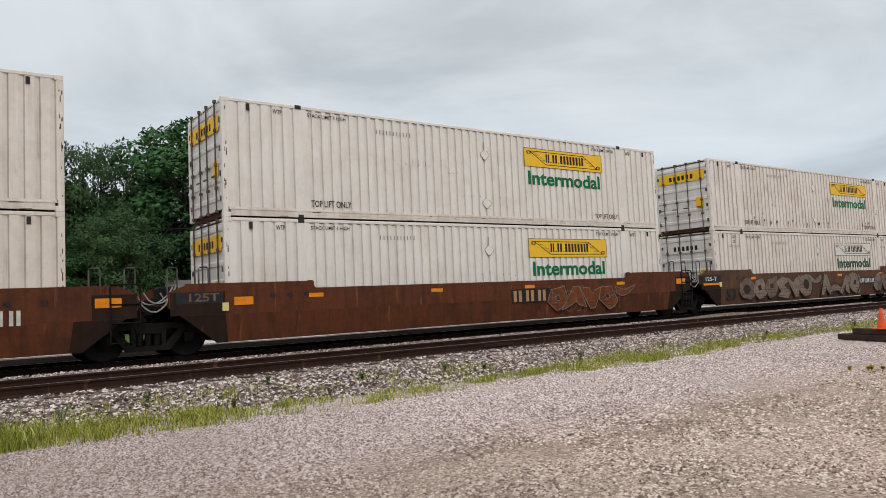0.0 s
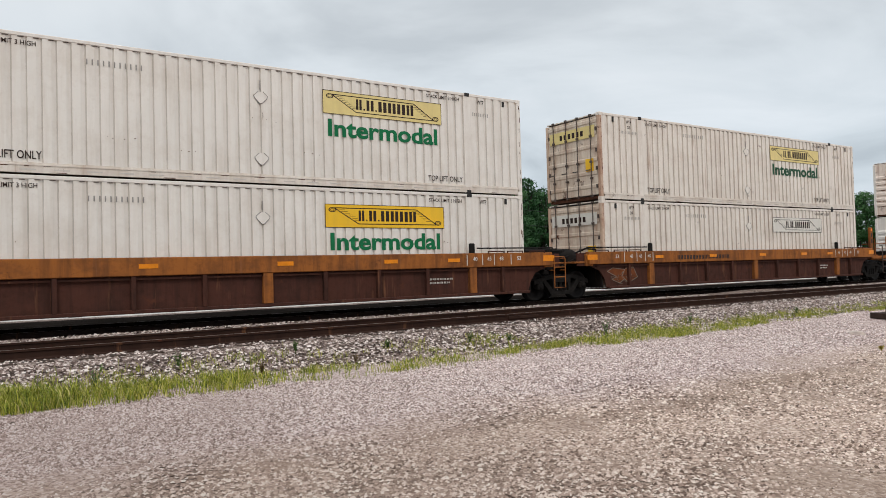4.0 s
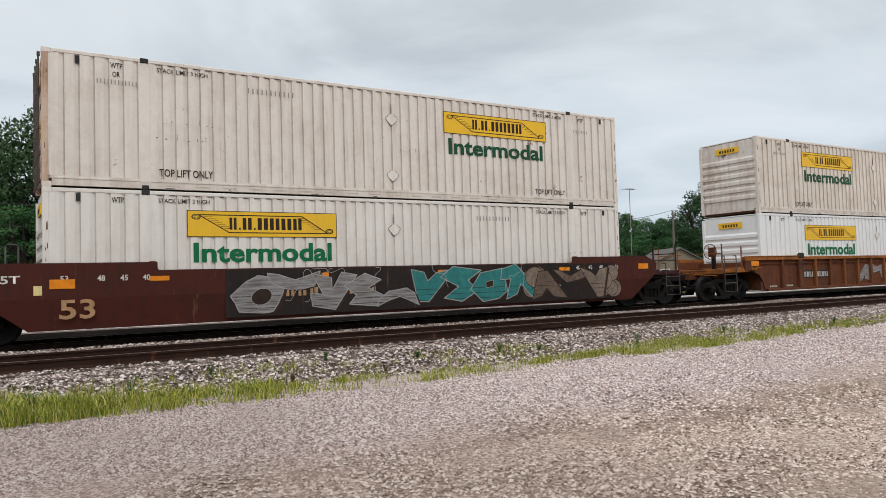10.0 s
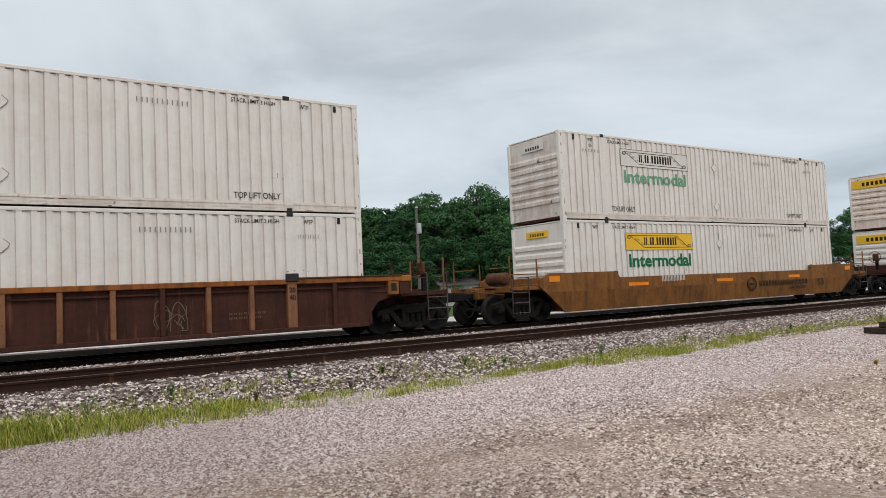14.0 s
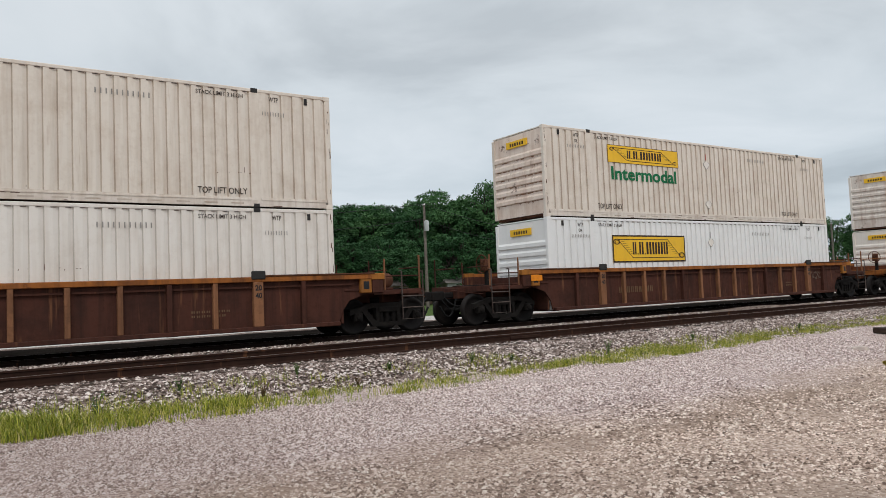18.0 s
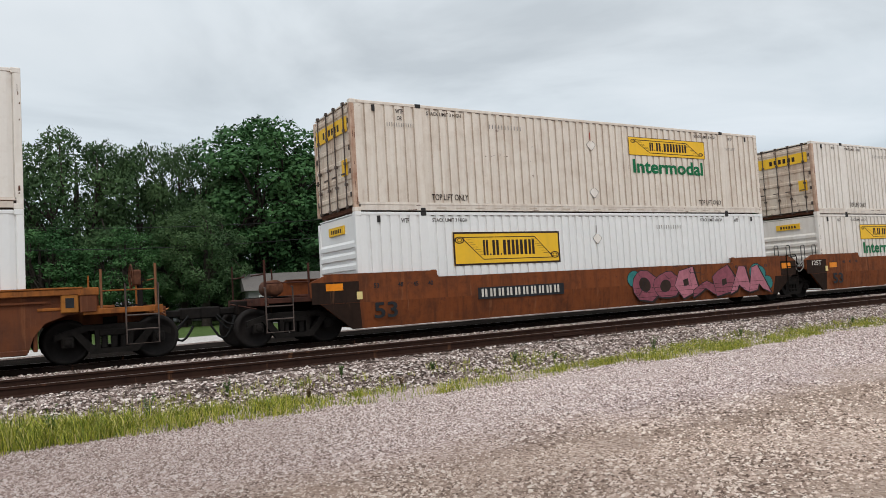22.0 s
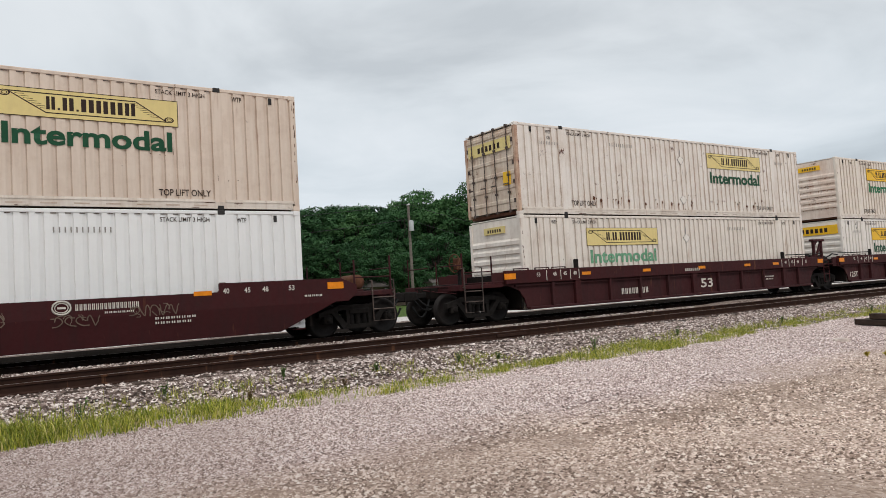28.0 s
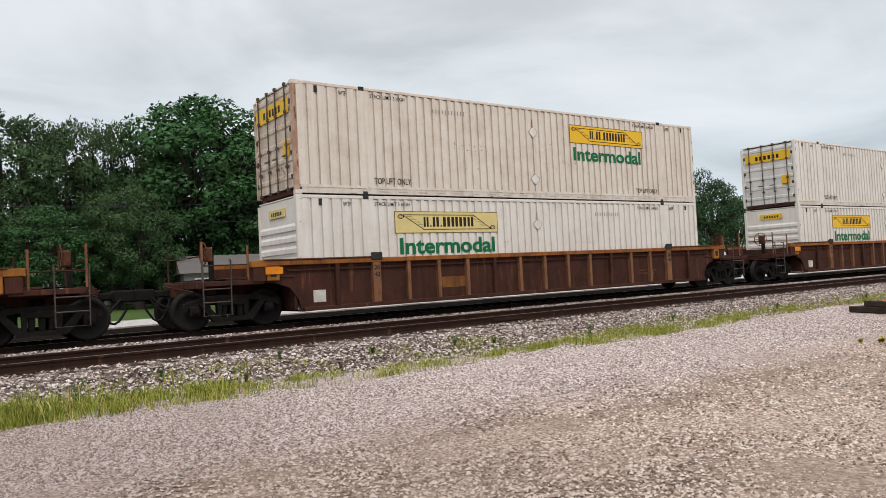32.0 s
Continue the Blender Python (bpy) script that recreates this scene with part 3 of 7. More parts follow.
        lab = boxes("end_label", YELLOW[END_LABEL[logo]], (-0.012, -0.006, 0.22, WIDE - 0.22, 2.10, 2.50))
        part("end_label", lab, c)
        part("end_label_device", boxes("end_label_device", INK, *[(-0.016, -0.011, 0.74 + 0.20 * i, 0.86 + 0.20 * i, 2.20, 2.38) for i in range(6)]), c)["kind"] = "stuff"
        part("door_placard", boxes("door_placard", YELLOW["Y"], (-0.012, -0.004, 0.30, 0.66, 0.98, 1.40)), c)
    else:
        part("front_wall", nose_sheet(DOOR["streaked" if streaked else "nose"] if tone != "fresh" and upper else mat), c, (0, 0, 0), "rust-streaked front wall" if streaked else "")
        if streaked:
            part("rust_streaks", nose_streaks(), c)["kind"] = "stuff"
        if big_label:
            part("end_label", boxes("end_label", YELLOW[END_LABEL[logo]], (0.0, 0.036, 0.20, WIDE - 0.20, 2.24, 2.66)), c)
            part("end_label_device", boxes("end_label_device", INK, *[(-0.004, 0.002, 0.66 + 0.22 * i, 0.80 + 0.22 * i, 2.34, 2.54) for i in range(6)]), c)["kind"] = "stuff"
        else:
            part("end_label", boxes("end_label", YELLOW[END_LABEL[logo]], (0.0, 0.036, 0.78, WIDE - 0.78, 2.40, 2.62)), c)
            part("end_label_device", boxes("end_label_device", INK, *[(-0.004, 0.002, 0.95 + 0.12 * i, 1.02 + 0.12 * i, 2.45, 2.55) for i in range(6)]), c)["kind"] = "stuff"
    part("rear_wall", boxes("rear_wall", mat, (LONG - 0.08, LONG - 0.03, 0.12, WIDE - 0.12, 0.12, 2.82)), c)
    # brand panel and lettering on the near side
    gx = (2.84 if end == "l" else LONG - 6.48)
    if logo == "B":
        z = 1.57 if word else 1.42
        part("brand_panel", boxes("brand_panel", YELLOW["Y"], (0, 3.70, -0.002, 0.003, 0, 0.92)), c, (2.85, 0.004, z), "yellow brand panel in a thick black frame")
        part("brand_device", logo_art(3.70, 0.92, True), c, (2.85, 0.004, z))
        if word:
            part("lettering", letters("Intermodal", 2.67, 0.37, GREEN[word], 0.028), c, (3.45, 0.0, 1.04))
    elif logo:
        part("brand_panel", boxes("brand_panel", YELLOW[logo], (0, 3.60, -0.002, 0.003, 0, 0.60)), c, (gx, 0.004, 1.88), {"Y": "yellow brand panel", "F": "faded pale yellow brand panel", "L": "lemon yellow brand panel", "N": "bleached white brand panel"}[logo])
        part("brand_device", logo_art(3.60, 0.60, False), c, (gx, 0.004, 1.88))
        if word:
            part("lettering", letters("Intermodal", 3.32, 0.45, GREEN[word], 0.029), c, (gx + 0.13, 0.0, 1.30), "green lettering")
    part("lettering", letters("TOP LIFT ONLY", 1.16, 0.17, INK, 0.012), c, (2.27, 0.0, 0.31))
    part("lettering", letters("TOP LIFT ONLY", 1.16, 0.15, INK, 0.010), c, (LONG - 3.36, 0.0, 0.31))
    part("lettering", letters("STACK LIMIT 3 HIGH", 1.10, 0.10, INK, 0.008), c, (2.24, 0.0, 2.62))
    part("lettering", letters("STACK LIMIT 3 HIGH", 1.10, 0.10, INK, 0.008), c, (LONG - 3.36, 0.0, 2.62))
    part("lettering", letters("WTP", 0.24, 0.12, INK, 0.012), c, (1.30, 0.0, 2.60))
    part("lettering", letters("WTP", 0.24, 0.12, INK, 0.012), c, (LONG - 1.62, 0.0, 2.60))
    if doubled:
        part("lettering", letters("OR", 0.15, 0.11, INK, 0.010), c, (1.34, 0.0, 2.42))
        part("unread_lettering", bars("unread_lettering", 1.02, 2.25, 0.84, 0.10, 12, GREYLINE, (0.2,)), c)["kind"] = "stuff"
        part("unread_lettering", bars("unread_lettering", LONG - 1.8, 2.25, 0.6, 0.10, 9, GREYLINE, (0.2,)), c)["kind"] = "stuff"
    nx = 4.25 if end == "d" else LONG - 5.50
    part("unread_lettering", bars("unread_lettering", nx, 2.38, 1.20, 0.12, 11, GREYLINE, (0.15,)), c)["kind"] = "stuff"
    for z in (2.10, 0.62):
        part("placard_holder", diamond(), c, (8.06, 0.0, z))
    if spots:
        st = part("rust_stain", rust_stain(spots, *(((26, 3.0, 13.5, 0.40, 0.62)) if spots % 2 else (11, 8.2, 14.6, 1.50, 1.78))), c, (0, 0.0, 0))
        st["kind"] = "stuff"
    if tone != "fresh":
        part("scuff", scuffs(len(says) * 7 + len(STORE) % 13), c)["kind"] = "stuff"
    part("mark", boxes("mark", REDMARK if tone in ("cream", "pink") else GREYLINE, (8.03, 8.06, -0.003, 0.003, 2.28, 2.50)), c)
    return c


# ---- well cars ----
HALF = 1.535


def wheel_set():
    def make():
        s = Solid()
        for y, f in ((-0.755, 1), (0.755, -1)):
            prof = [(-0.065, 0.0), (-0.065, 0.09), (-0.02, 0.11), (0.0, 0.34), (-0.06, 0.38), (-0.065, 0.452), (0.045, 0.457), (0.065, 0.485), (0.085, 0.47), (0.085, 0.38), (0.03, 0.34), (0.04, 0.1), (0.05, 0.0)]
            s.lathe([(y + f * o, r) for o, r in (prof if f > 0 else prof)], 26)
        s.lathe([(-1.08, 0.0), (-1.08, 0.10), (-0.86, 0.10), (-0.86, 0.075), (0.86, 0.075), (0.86, 0.10), (1.08, 0.10), (1.08, 0.0)], 12)
        return s.mesh("wheel_set", TREAD)
    return kept("wheels", make)


def side_frame():
    def make():
        s = Solid()
        y0, y1 = -0.09, 0.09
        s.prism([(-1.14, 0.50), (-1.14, 0.64), (-0.55, 0.80), (0.55, 0.80), (1.14, 0.64), (1.14, 0.50), (0.98, 0.56), (0.5, 0.68), (-0.5, 0.68), (-0.98, 0.56)], y0, y1)
        s.prism([(-0.80, 0.62), (-0.66, 0.66), (-0.34, 0.30), (0.34, 0.30), (0.66, 0.66), (0.80, 0.62), (0.46, 0.19), (-0.46, 0.19)], y0, y1)
        for sx in (-1, 1):
            s.prism([(sx * 0.36, 0.28), (sx * 0.28, 0.28), (sx * 0.26, 0.72), (sx * 0.38, 0.72)], y0, y1)
            s.box(sx * 0.89 - 0.12, sx * 0.89 + 0.12, y0 - 0.03, y1 + 0.02, 0.34, 0.58, 0.03)
            s.lathe([(-0.16, 0.0), (-0.16, 0.07), (-0.11, 0.085), (-0.09, 0.085)], 12, (sx * 0.89, 0, 0.457))
        s.box(-0.30, 0.30, y0 - 0.02, y1, 0.56, 0.70, 0.02)
        return s.mesh("side_frame", DUSTY_CAST)
    return kept("sideframe", make)


def spring():
    def make():
        s = Solid().lathe([(0.30, 0.0)] + [(0.30 + 0.022 * k, 0.062 + 0.018 * (k % 2)) for k in range(13)] + [(0.57, 0.0)], 8)
        s.v = [(x, z, y) for x, y, z in s.v]
        return s.mesh("spring", CAST)
    return kept("spring", make)


def truck(car, x):
    t = part("truck", boxes("truck_bolster", CAST, (-0.22, 0.22, -1.05, 1.05, 0.56, 0.80), (-0.16, 0.16, -0.35, 0.35, 0.80, 0.96), bev=0.02), car, (x, 0, 0), "black cast steel rail truck")
    for y in (-1.0, 1.0):
        part("side_frame", side_frame(), t, (0, y, 0))
    for x in (-0.19, 0.0, 0.19):
        part("spring", spring(), t, (x, -1.0, 0))
    for sx in (-0.89, 0.89):
        part("wheel_set", wheel_set(), t, (sx, 0, 0.457))
    return t


def hoop(name, pts, r, mat):
    return kept((name, tuple(pts), r, mat.name), lambda: Solid().tube(pts, r, 6).mesh(name, mat))


def ladder(x0, x1, mat, high):
    y = -1.56
    s = Solid().tube([(x0, y, 0.42), (x0, y, high - 0.08), (x0 + 0.03, y + 0.02, high), (x1 - 0.03, y + 0.02, high), (x1, y, high - 0.08), (x1, y, 0.42), (x0, y, 0.42)], 0.02, 6)
    gap = 0.30 if high < 1.6 else 0.40
    for k in range(int((high - 0.6) / gap)):
        s.tube([(x0, y, 0.44 + gap * (k + 1)), (x1, y, 0.44 + gap * (k + 1))], 0.018, 5)
    for z in (0.95, high - 0.05):
        for x in (x0, x1):
            s.tube([(x, y, z), (x, -1.34, z)], 0.015, 4)
    return s.mesh("ladder", mat)


def car_end(car, s, at, joint, mat, chord, style, lead, seed, mat_name):
    """One end beyond the stack. s is -1 for the leading end, 1 for the trailing; at is where the container ends there."""
    rnd = random.Random(seed)

    def bx(name, m, *dims, bev=0.012, label=""):
        flipped = []
        for (a, b, c, d, e, f) in dims:
            xa, xb = at + s * a, at + s * b
            flipped.append((round(min(xa, xb), 3), round(max(xa, xb), 3), c, d, e, f))
        return part(name, boxes(name, m, *flipped, bev=bev), car, (0, 0, 0), label)

    out = 1.45 if joint == "a" else 2.55
    bx("bulkhead", mat, (0.10, 0.18, -1.36, 1.36, 0.34, 1.40))
    bx("draft_sill", mat, (0.15, out + (0.0 if joint == "a" else 0.25), -0.34, 0.34, 0.80, 1.12))
    bx("deck", chord, (0.18, min(out, 1.6), -1.44, 1.44, 1.14, 1.20))
    bx("shear_plate", mat, (0.18, out, -0.9, 0.9, 1.06, 1.13))
    if style == "R":
        # gusset with a lift hole where the chord ends
        bx("gusset_post", CARPAINT["amber"] if joint == "c" else chord, (0.60, 0.92, -1.53, -1.30, 1.08, 1.56), bev=0.02)
        bx("lift_hole", BLACKPATCH, (0.68, 0.84, -1.536, -1.52, 1.18, 1.38), bev=0.004)
    if joint == "a":
        dark = CARPAINT["soot"]
        for y in (-1.50, 1.32):
            bx("bracket", chord, (0.66, 0.98, y + 0.02, y + 0.16, 1.05, 1.42))
        for n in range(2 if style != "T" else 0):
            pts = [(at + s * (0.30 + 0.35 * n + 0.10 * k), -1.0 + 0.12 * n + 0.10 * math.sin(2.1 * k + seed), 1.22 + 0.30 * abs(math.sin(0.9 * k + n))) for k in range(8)]
            part("air_hose", hoop("air_hose", pts, 0.020, GREYLINE), car, (0, 0, 0), "looped grey air hose")
        if style == "S" and s > 0:
            # hoses slung across the joint
            for n, (xa, za, sag, y) in enumerate(((1.36, 1.40, 0.36, -1.44), (1.50, 1.46, 0.30, -1.40), (1.44, 1.30, 0.20, -1.36))):
                pts = [(at + xa + 0.10 * k, y + 0.02 * (k % 2), za - sag * math.sin(math.pi * k / 7) ** 0.7 + 0.02 * n * k) for k in range(8)]
                part("slung_hose", hoop("slung_hose", pts, 0.018, GREYLINE), car, (0, 0, 0), "dusty grey hose slung across the joint")
        bx("articulated_joint", CAST if style != "R" else chord, (1.0, 1.62, -0.42, 0.42, 0.92, 1.34), bev=0.05)
        part("brake_pipe", hoop("brake_pipe", [(at + s * 0.2, -1.1, 1.28), (at + s * 0.7, -1.2, 1.34), (at + s * 1.2, -1.15, 1.27), (at + s * 1.6, -1.0, 1.05)], 0.022, CAST), car)
        bx("valve_box", CAST, (0.9, 1.35, -0.75, -0.2, 1.2, 1.62), bev=0.05)
        if style == "R":
            bx("joint_cheek", chord, (0.92, 1.50, -0.95, -0.80, 1.10, 1.58), bev=0.05)
            bx("cheek_brace", chord, (1.02, 1.60, -0.78, -0.60, 1.34, 1.48), bev=0.03)
            tall = ((1.12, 2.40), (1.60, 2.30)) if s > 0 else ((1.45, 2.25),)
        elif style == "T":
            tall = ()
            if s < 0:
                def dome():
                    w = Solid().lathe([(0.0, 0.40), (0.18, 0.40), (0.30, 0.34), (0.38, 0.20), (0.41, 0.0)], 16)
                    w.v = [(x, z, y) for x, y, z in w.v]
                    return w.mesh("brake_cylinder", DUSTY_CAST)
                part("brake_cylinder", kept("dome", dome), car, (at - 1.0, -0.62, 1.20), "domed black brake cylinder")
                part("brake_rod", hoop("brake_rod", [(at - 1.5, -0.9, 1.30), (at - 0.5, -1.0, 1.62), (at - 0.1, -1.05, 1.58)], 0.03, CAST), car)
            bx("vent_frame", CAST, (1.05, 1.5, -0.3, 0.4, 1.34, 1.66), bev=0.04)
            if s > 0 and mat_name == "plum":
                def stand():
                    w = Solid()
                    for x in (1.0, 1.62):
                        w.box(at + x - 0.05, at + x + 0.05, -1.22, -1.10, 1.18, 2.22, 0.012)
                    w.box(at + 0.85, at + 1.80, -1.26, -1.04, 2.20, 2.30, 0.02)
                    w.prism([(at + 1.0, 1.30), (at + 1.08, 1.30), (at + 1.62, 2.12), (at + 1.54, 2.12)], -1.20, -1.12)
                    w.prism([(at + 1.06, 1.98), (at + 1.30, 2.20), (at + 1.06, 2.20)], -1.20, -1.12)
                    return w.mesh("brake_stand", CARPAINT["plum"])
                part("brake_stand", stand(), car, (0, 0, 0), "plum-red braced brake stand")
            xa, xb = sorted((at - s * 1.9, at + s * 0.95))
            part("grab_rail", hoop("grab_rail", [(xa, -1.50, 1.64), (xb, -1.50, 1.64)], 0.022, CAST), car)
        else:
            tall = ((0.42, 2.02), (1.12, 2.02))
        steel = DULL_STEEL if style == "S" else chord
        for x, top in tall:
            part("grab_hoop", hoop("grab_hoop", [(at + s * x, -1.36, 1.15), (at + s * x, -1.36, top - 0.04), (at + s * (x + 0.03), -1.36, top), (at + s * (x + 0.19), -1.36, top), (at + s * (x + 0.22), -1.36, top - 0.04), (at + s * (x + 0.22), -1.36, 1.15)], 0.018, steel), car)
        if s > 0:
            x0, x1 = at + (0.95 if style != "S" else 0.80), at + 1.40
            high = {"S": 1.66, "R": 1.40, "T": 1.36}[style]
            tint = dark if style == "S" else steel
            part("ladder", kept(("ladder", round(x0, 2), high, tint.name), lambda: ladder(x0, x1, tint, high)), car, (0, 0, 0), "narrow steel ladder")
    else:
        bx("end_beam", chord, (2.35, 2.55, -1.46, 1.46, 0.98, 1.16))
        bx("side_step_sill", chord, (1.0, 2.4, -1.48, -1.38, 1.02, 1.14))
        bx("side_step_sill", chord, (1.0, 2.4, 1.38, 1.48, 1.02, 1.14))
        # coupler with knuckle, hose and cut lever
        bx("coupler", CAST, (2.7, 3.25, -0.10, 0.10, 0.82, 1.0), (3.15, 3.62, -0.17, 0.15, 0.76, 1.04), bev=0.035, label="rusty cast steel knuckle coupler")
        bx("striker", CAST, (2.62, 2.78, -0.30, 0.30, 0.72, 1.10), bev=0.03)
        hx = at + s * 2.95
        part("air_hose", hoop("air_hose", [(hx - s * 0.1 + s * 0.72 * u, -0.30 + 0.05 * u, 0.80 - 0.52 * math.sin(math.pi * min(1, u * 1.08) ** 0.8) * (1.0 if u < 0.62 else 0.97) + 0.0 * u) for u in (0, 0.08, 0.18, 0.3, 0.42, 0.54, 0.66, 0.78)], 0.03, HOSE), car)
        part("cut_lever", hoop("cut_lever", [(at + s * 2.62, -1.35, 0.92), (at + s * 2.66, -0.5, 0.98), (at + s * 2.9, -0.1, 1.06)], 0.016, chord), car)
        post = RIB_DUST if style == "R" else chord
        if style == "T" and s > 0:
            part("end_post", boxes("end_post", chord, (-0.13, 0.13, -0.05, 0.05, 1.12, 2.45), bev=0.02), car, (at + 1.05, -1.40, 0), "broad brown end post")
            for z in (1.75, 2.02):
                part("post_hole", boxes("post_hole", BLACKPATCH, (-0.05, 0.05, -0.004, 0.004, z, z + 0.17), bev=0.003), car, (at + 1.05, -1.455, 0))
            part("reflector", boxes("post_reflector", ORANGE, (-0.05, 0.05, -0.004, 0.004, 2.3, 2.4)), car, (at + 1.05, -1.455, 0))
        for x in (1.35, 2.42):
            part("stanchion", hoop("stanchion", [(at + s * x, -1.43, 1.1), (at + s * x, -1.43, 1.95 + 0.1 * (x > 2))], 0.028, post), car)
            part("stanchion", hoop("stanchion", [(at + s * x, 1.43, 1.1), (at + s * x, 1.43, 1.95 + 0.1 * (x > 2))], 0.022, chord), car)
        part("handrail", hoop("handrail", [(at + s * 1.35, -1.43, 1.5), (at + s * 2.42, -1.43, 1.5)], 0.018, chord), car)
        part("handrail", hoop("handrail", [(at + s * 2.42, -1.43, 1.72), (at + s * 2.42, -0.35, 1.72)], 0.018, chord), car)
        part("handrail", hoop("handrail", [(at + s * 2.42, 0.35, 1.72), (at + s * 2.42, 1.43, 1.72)], 0.018, chord), car)
        def step_mesh():
            w = Solid()
            xa, xb, y = at + s * 1.80, at + s * 2.45, -1.54
            top = 1.62 if style != "S" else 1.40
            w.tube([(xa, y, top), (xa, y, 0.36), (xb, y, 0.36), (xb, y, top)], 0.020, 6)
            for z in (0.66, 0.96):
                w.tube([(xa, y, z), (xb, y, z)], 0.017, 5)
            for x in (xa, xb):
                for z in (1.08, top):
                    w.tube([(x, y, z), (x, -1.42, z)], 0.016, 4)
            return w.mesh("side_step", LOCK_ROD)
        part("side_step", kept(("step", round(at, 2), s, style == "S"), step_mesh), car, (0, 0, 0), "worn steel side step with rungs")
        for n, (ya, sag) in enumerate(((-0.42, 0.46), (-0.62, 0.34))):
            part("brake_hose", hoop("brake_hose", [(at + s * (2.45 + 0.12 * k), ya + 0.04 * k, 0.92 - sag * math.sin(math.pi * k / 7.5)) for k in range(8)], 0.024, HOSE), car)
        bx("walkway", CAST, (1.0, 2.35, -0.6, 0.6, 1.16, 1.19))
        if rnd.random() < 0.6 or (style == "R" and s < 0):
            def wheel_mesh():
                w = Solid()
                for k in range(16):
                    a, b = 2 * math.pi * k / 16, 2 * math.pi * (k + 1) / 16
                    w.tube([(0, 0.27 * math.cos(a), 0.27 * math.sin(a)), (0, 0.27 * math.cos(b), 0.27 * math.sin(b))], 0.016, 5)
                for k in range(5):
                    a = 2 * math.pi * k / 5
                    w.tube([(0, 0, 0), (0.0, 0.26 * math.cos(a), 0.26 * math.sin(a))], 0.011, 4)
                w.box(0.03, 0.20, -0.11, 0.13, -0.20, 0.15, 0.03)
                w.tube([(0.0, 0, 0), (0.06, 0, 0)], 0.04, 8)
                return w.mesh("hand_brake_wheel", BRAKE_RED if seed == 345 else RUSTY)
            part("hand_brake_wheel", kept(("brakewheel", seed == 345), wheel_mesh), car, (at + s * 2.1 - 0.08, -0.75, 1.80))
            part("brake_post", boxes("brake_post", CAST, (-0.05, 0.05, -0.06, 0.06, 1.12, 1.78)), car, (at + s * 2.1 + 0.10, -0.75, 0))
        else:
            def tank():
                w = Solid().lathe([(-0.45, 0.0), (-0.45, 0.16), (-0.38, 0.2), (0.38, 0.2), (0.45, 0.16), (0.45, 0.0)], 14)
                w.box(-0.05, 0.05, -0.3, -0.26, -0.3, 0.0)
                return w.mesh("air_tank", RUSTY)
            part("air_tank", kept("airtank", tank), car, (at + s * 1.9, -0.2, 1.40))
    if (lead or joint == "c" or style == "T") and not (style == "R" and s > 0):
        xa = at + s * 0.75
        part("reflector", boxes("reflector", ORANGE, (-0.22, 0.22, -0.004, 0.004, 0.0, 0.17)), car, (xa, -HALF - 0.012 if style != "R" else -HALF - 0.02, 1.24), "amber end reflector")
    return


TURN = [2 * math.pi * k / 14 for k in range(15)]
SHAPES = [
    [[(0.5 + 0.42 * math.cos(a), 0.5 + 0.45 * math.sin(a)) for a in TURN]],
    [[(0.02 + 0.96 * k / 12, 0.5 + 0.42 * math.sin(k * 0.62)) for k in range(13)]],
    [[(0.5 + 0.46 * math.cos(a), 0.05 + 0.9 * max(0.0, math.sin(a))) for a in TURN[:8]], [(0.3, 0.02), (0.75, 0.35)]],
    [[(0.02, 0.15), (0.55, 0.2), (0.97, 0.55), (0.5, 0.97), (0.35, 0.6)], [(0.1, 0.8), (0.4, 0.85)]],
]
# sprayed wedges, hooks and discs: outline and hollow
BLOCKS = [
    ([(0, 0), (0.40, 1), (0.62, 0.96), (1, 0.05), (0.66, 0.16), (0.52, 0.34), (0.38, 0.12)], None),
    ([(0.5 + 0.5 * math.cos(a), 0.5 + 0.5 * math.sin(a)) for a in TURN[:-1]], [(0.56 + 0.2 * math.cos(a), 0.54 + 0.22 * math.sin(a)) for a in TURN[:-1]]),
    ([(0, 0.12), (0.46, 1), (0.9, 0.9), (1, 0.58), (0.72, 0.6), (0.95, 0), (0.58, 0.1), (0.5, 0.46), (0.3, 0)], None),
    ([(0.06, 0.34), (0.26, 1), (0.8, 0.9), (1, 0.42), (0.62, 0), (0.3, 0.1)], [(0.42, 0.46), (0.46, 0.66), (0.64, 0.6), (0.6, 0.42)]),
    ([(0.5 + 0.5 * math.cos(a), 0.5 * math.sin(a)) for a in TURN[:8]] + [(0.3, 0.14), (0.5, 0.24), (0.8, 0.1)], None),
    ([(0, 0.7), (0.34, 1), (1, 0.86), (0.74, 0.62), (0.98, 0.3), (0.5, 0), (0.1, 0.2), (0.44, 0.42)], None),
]


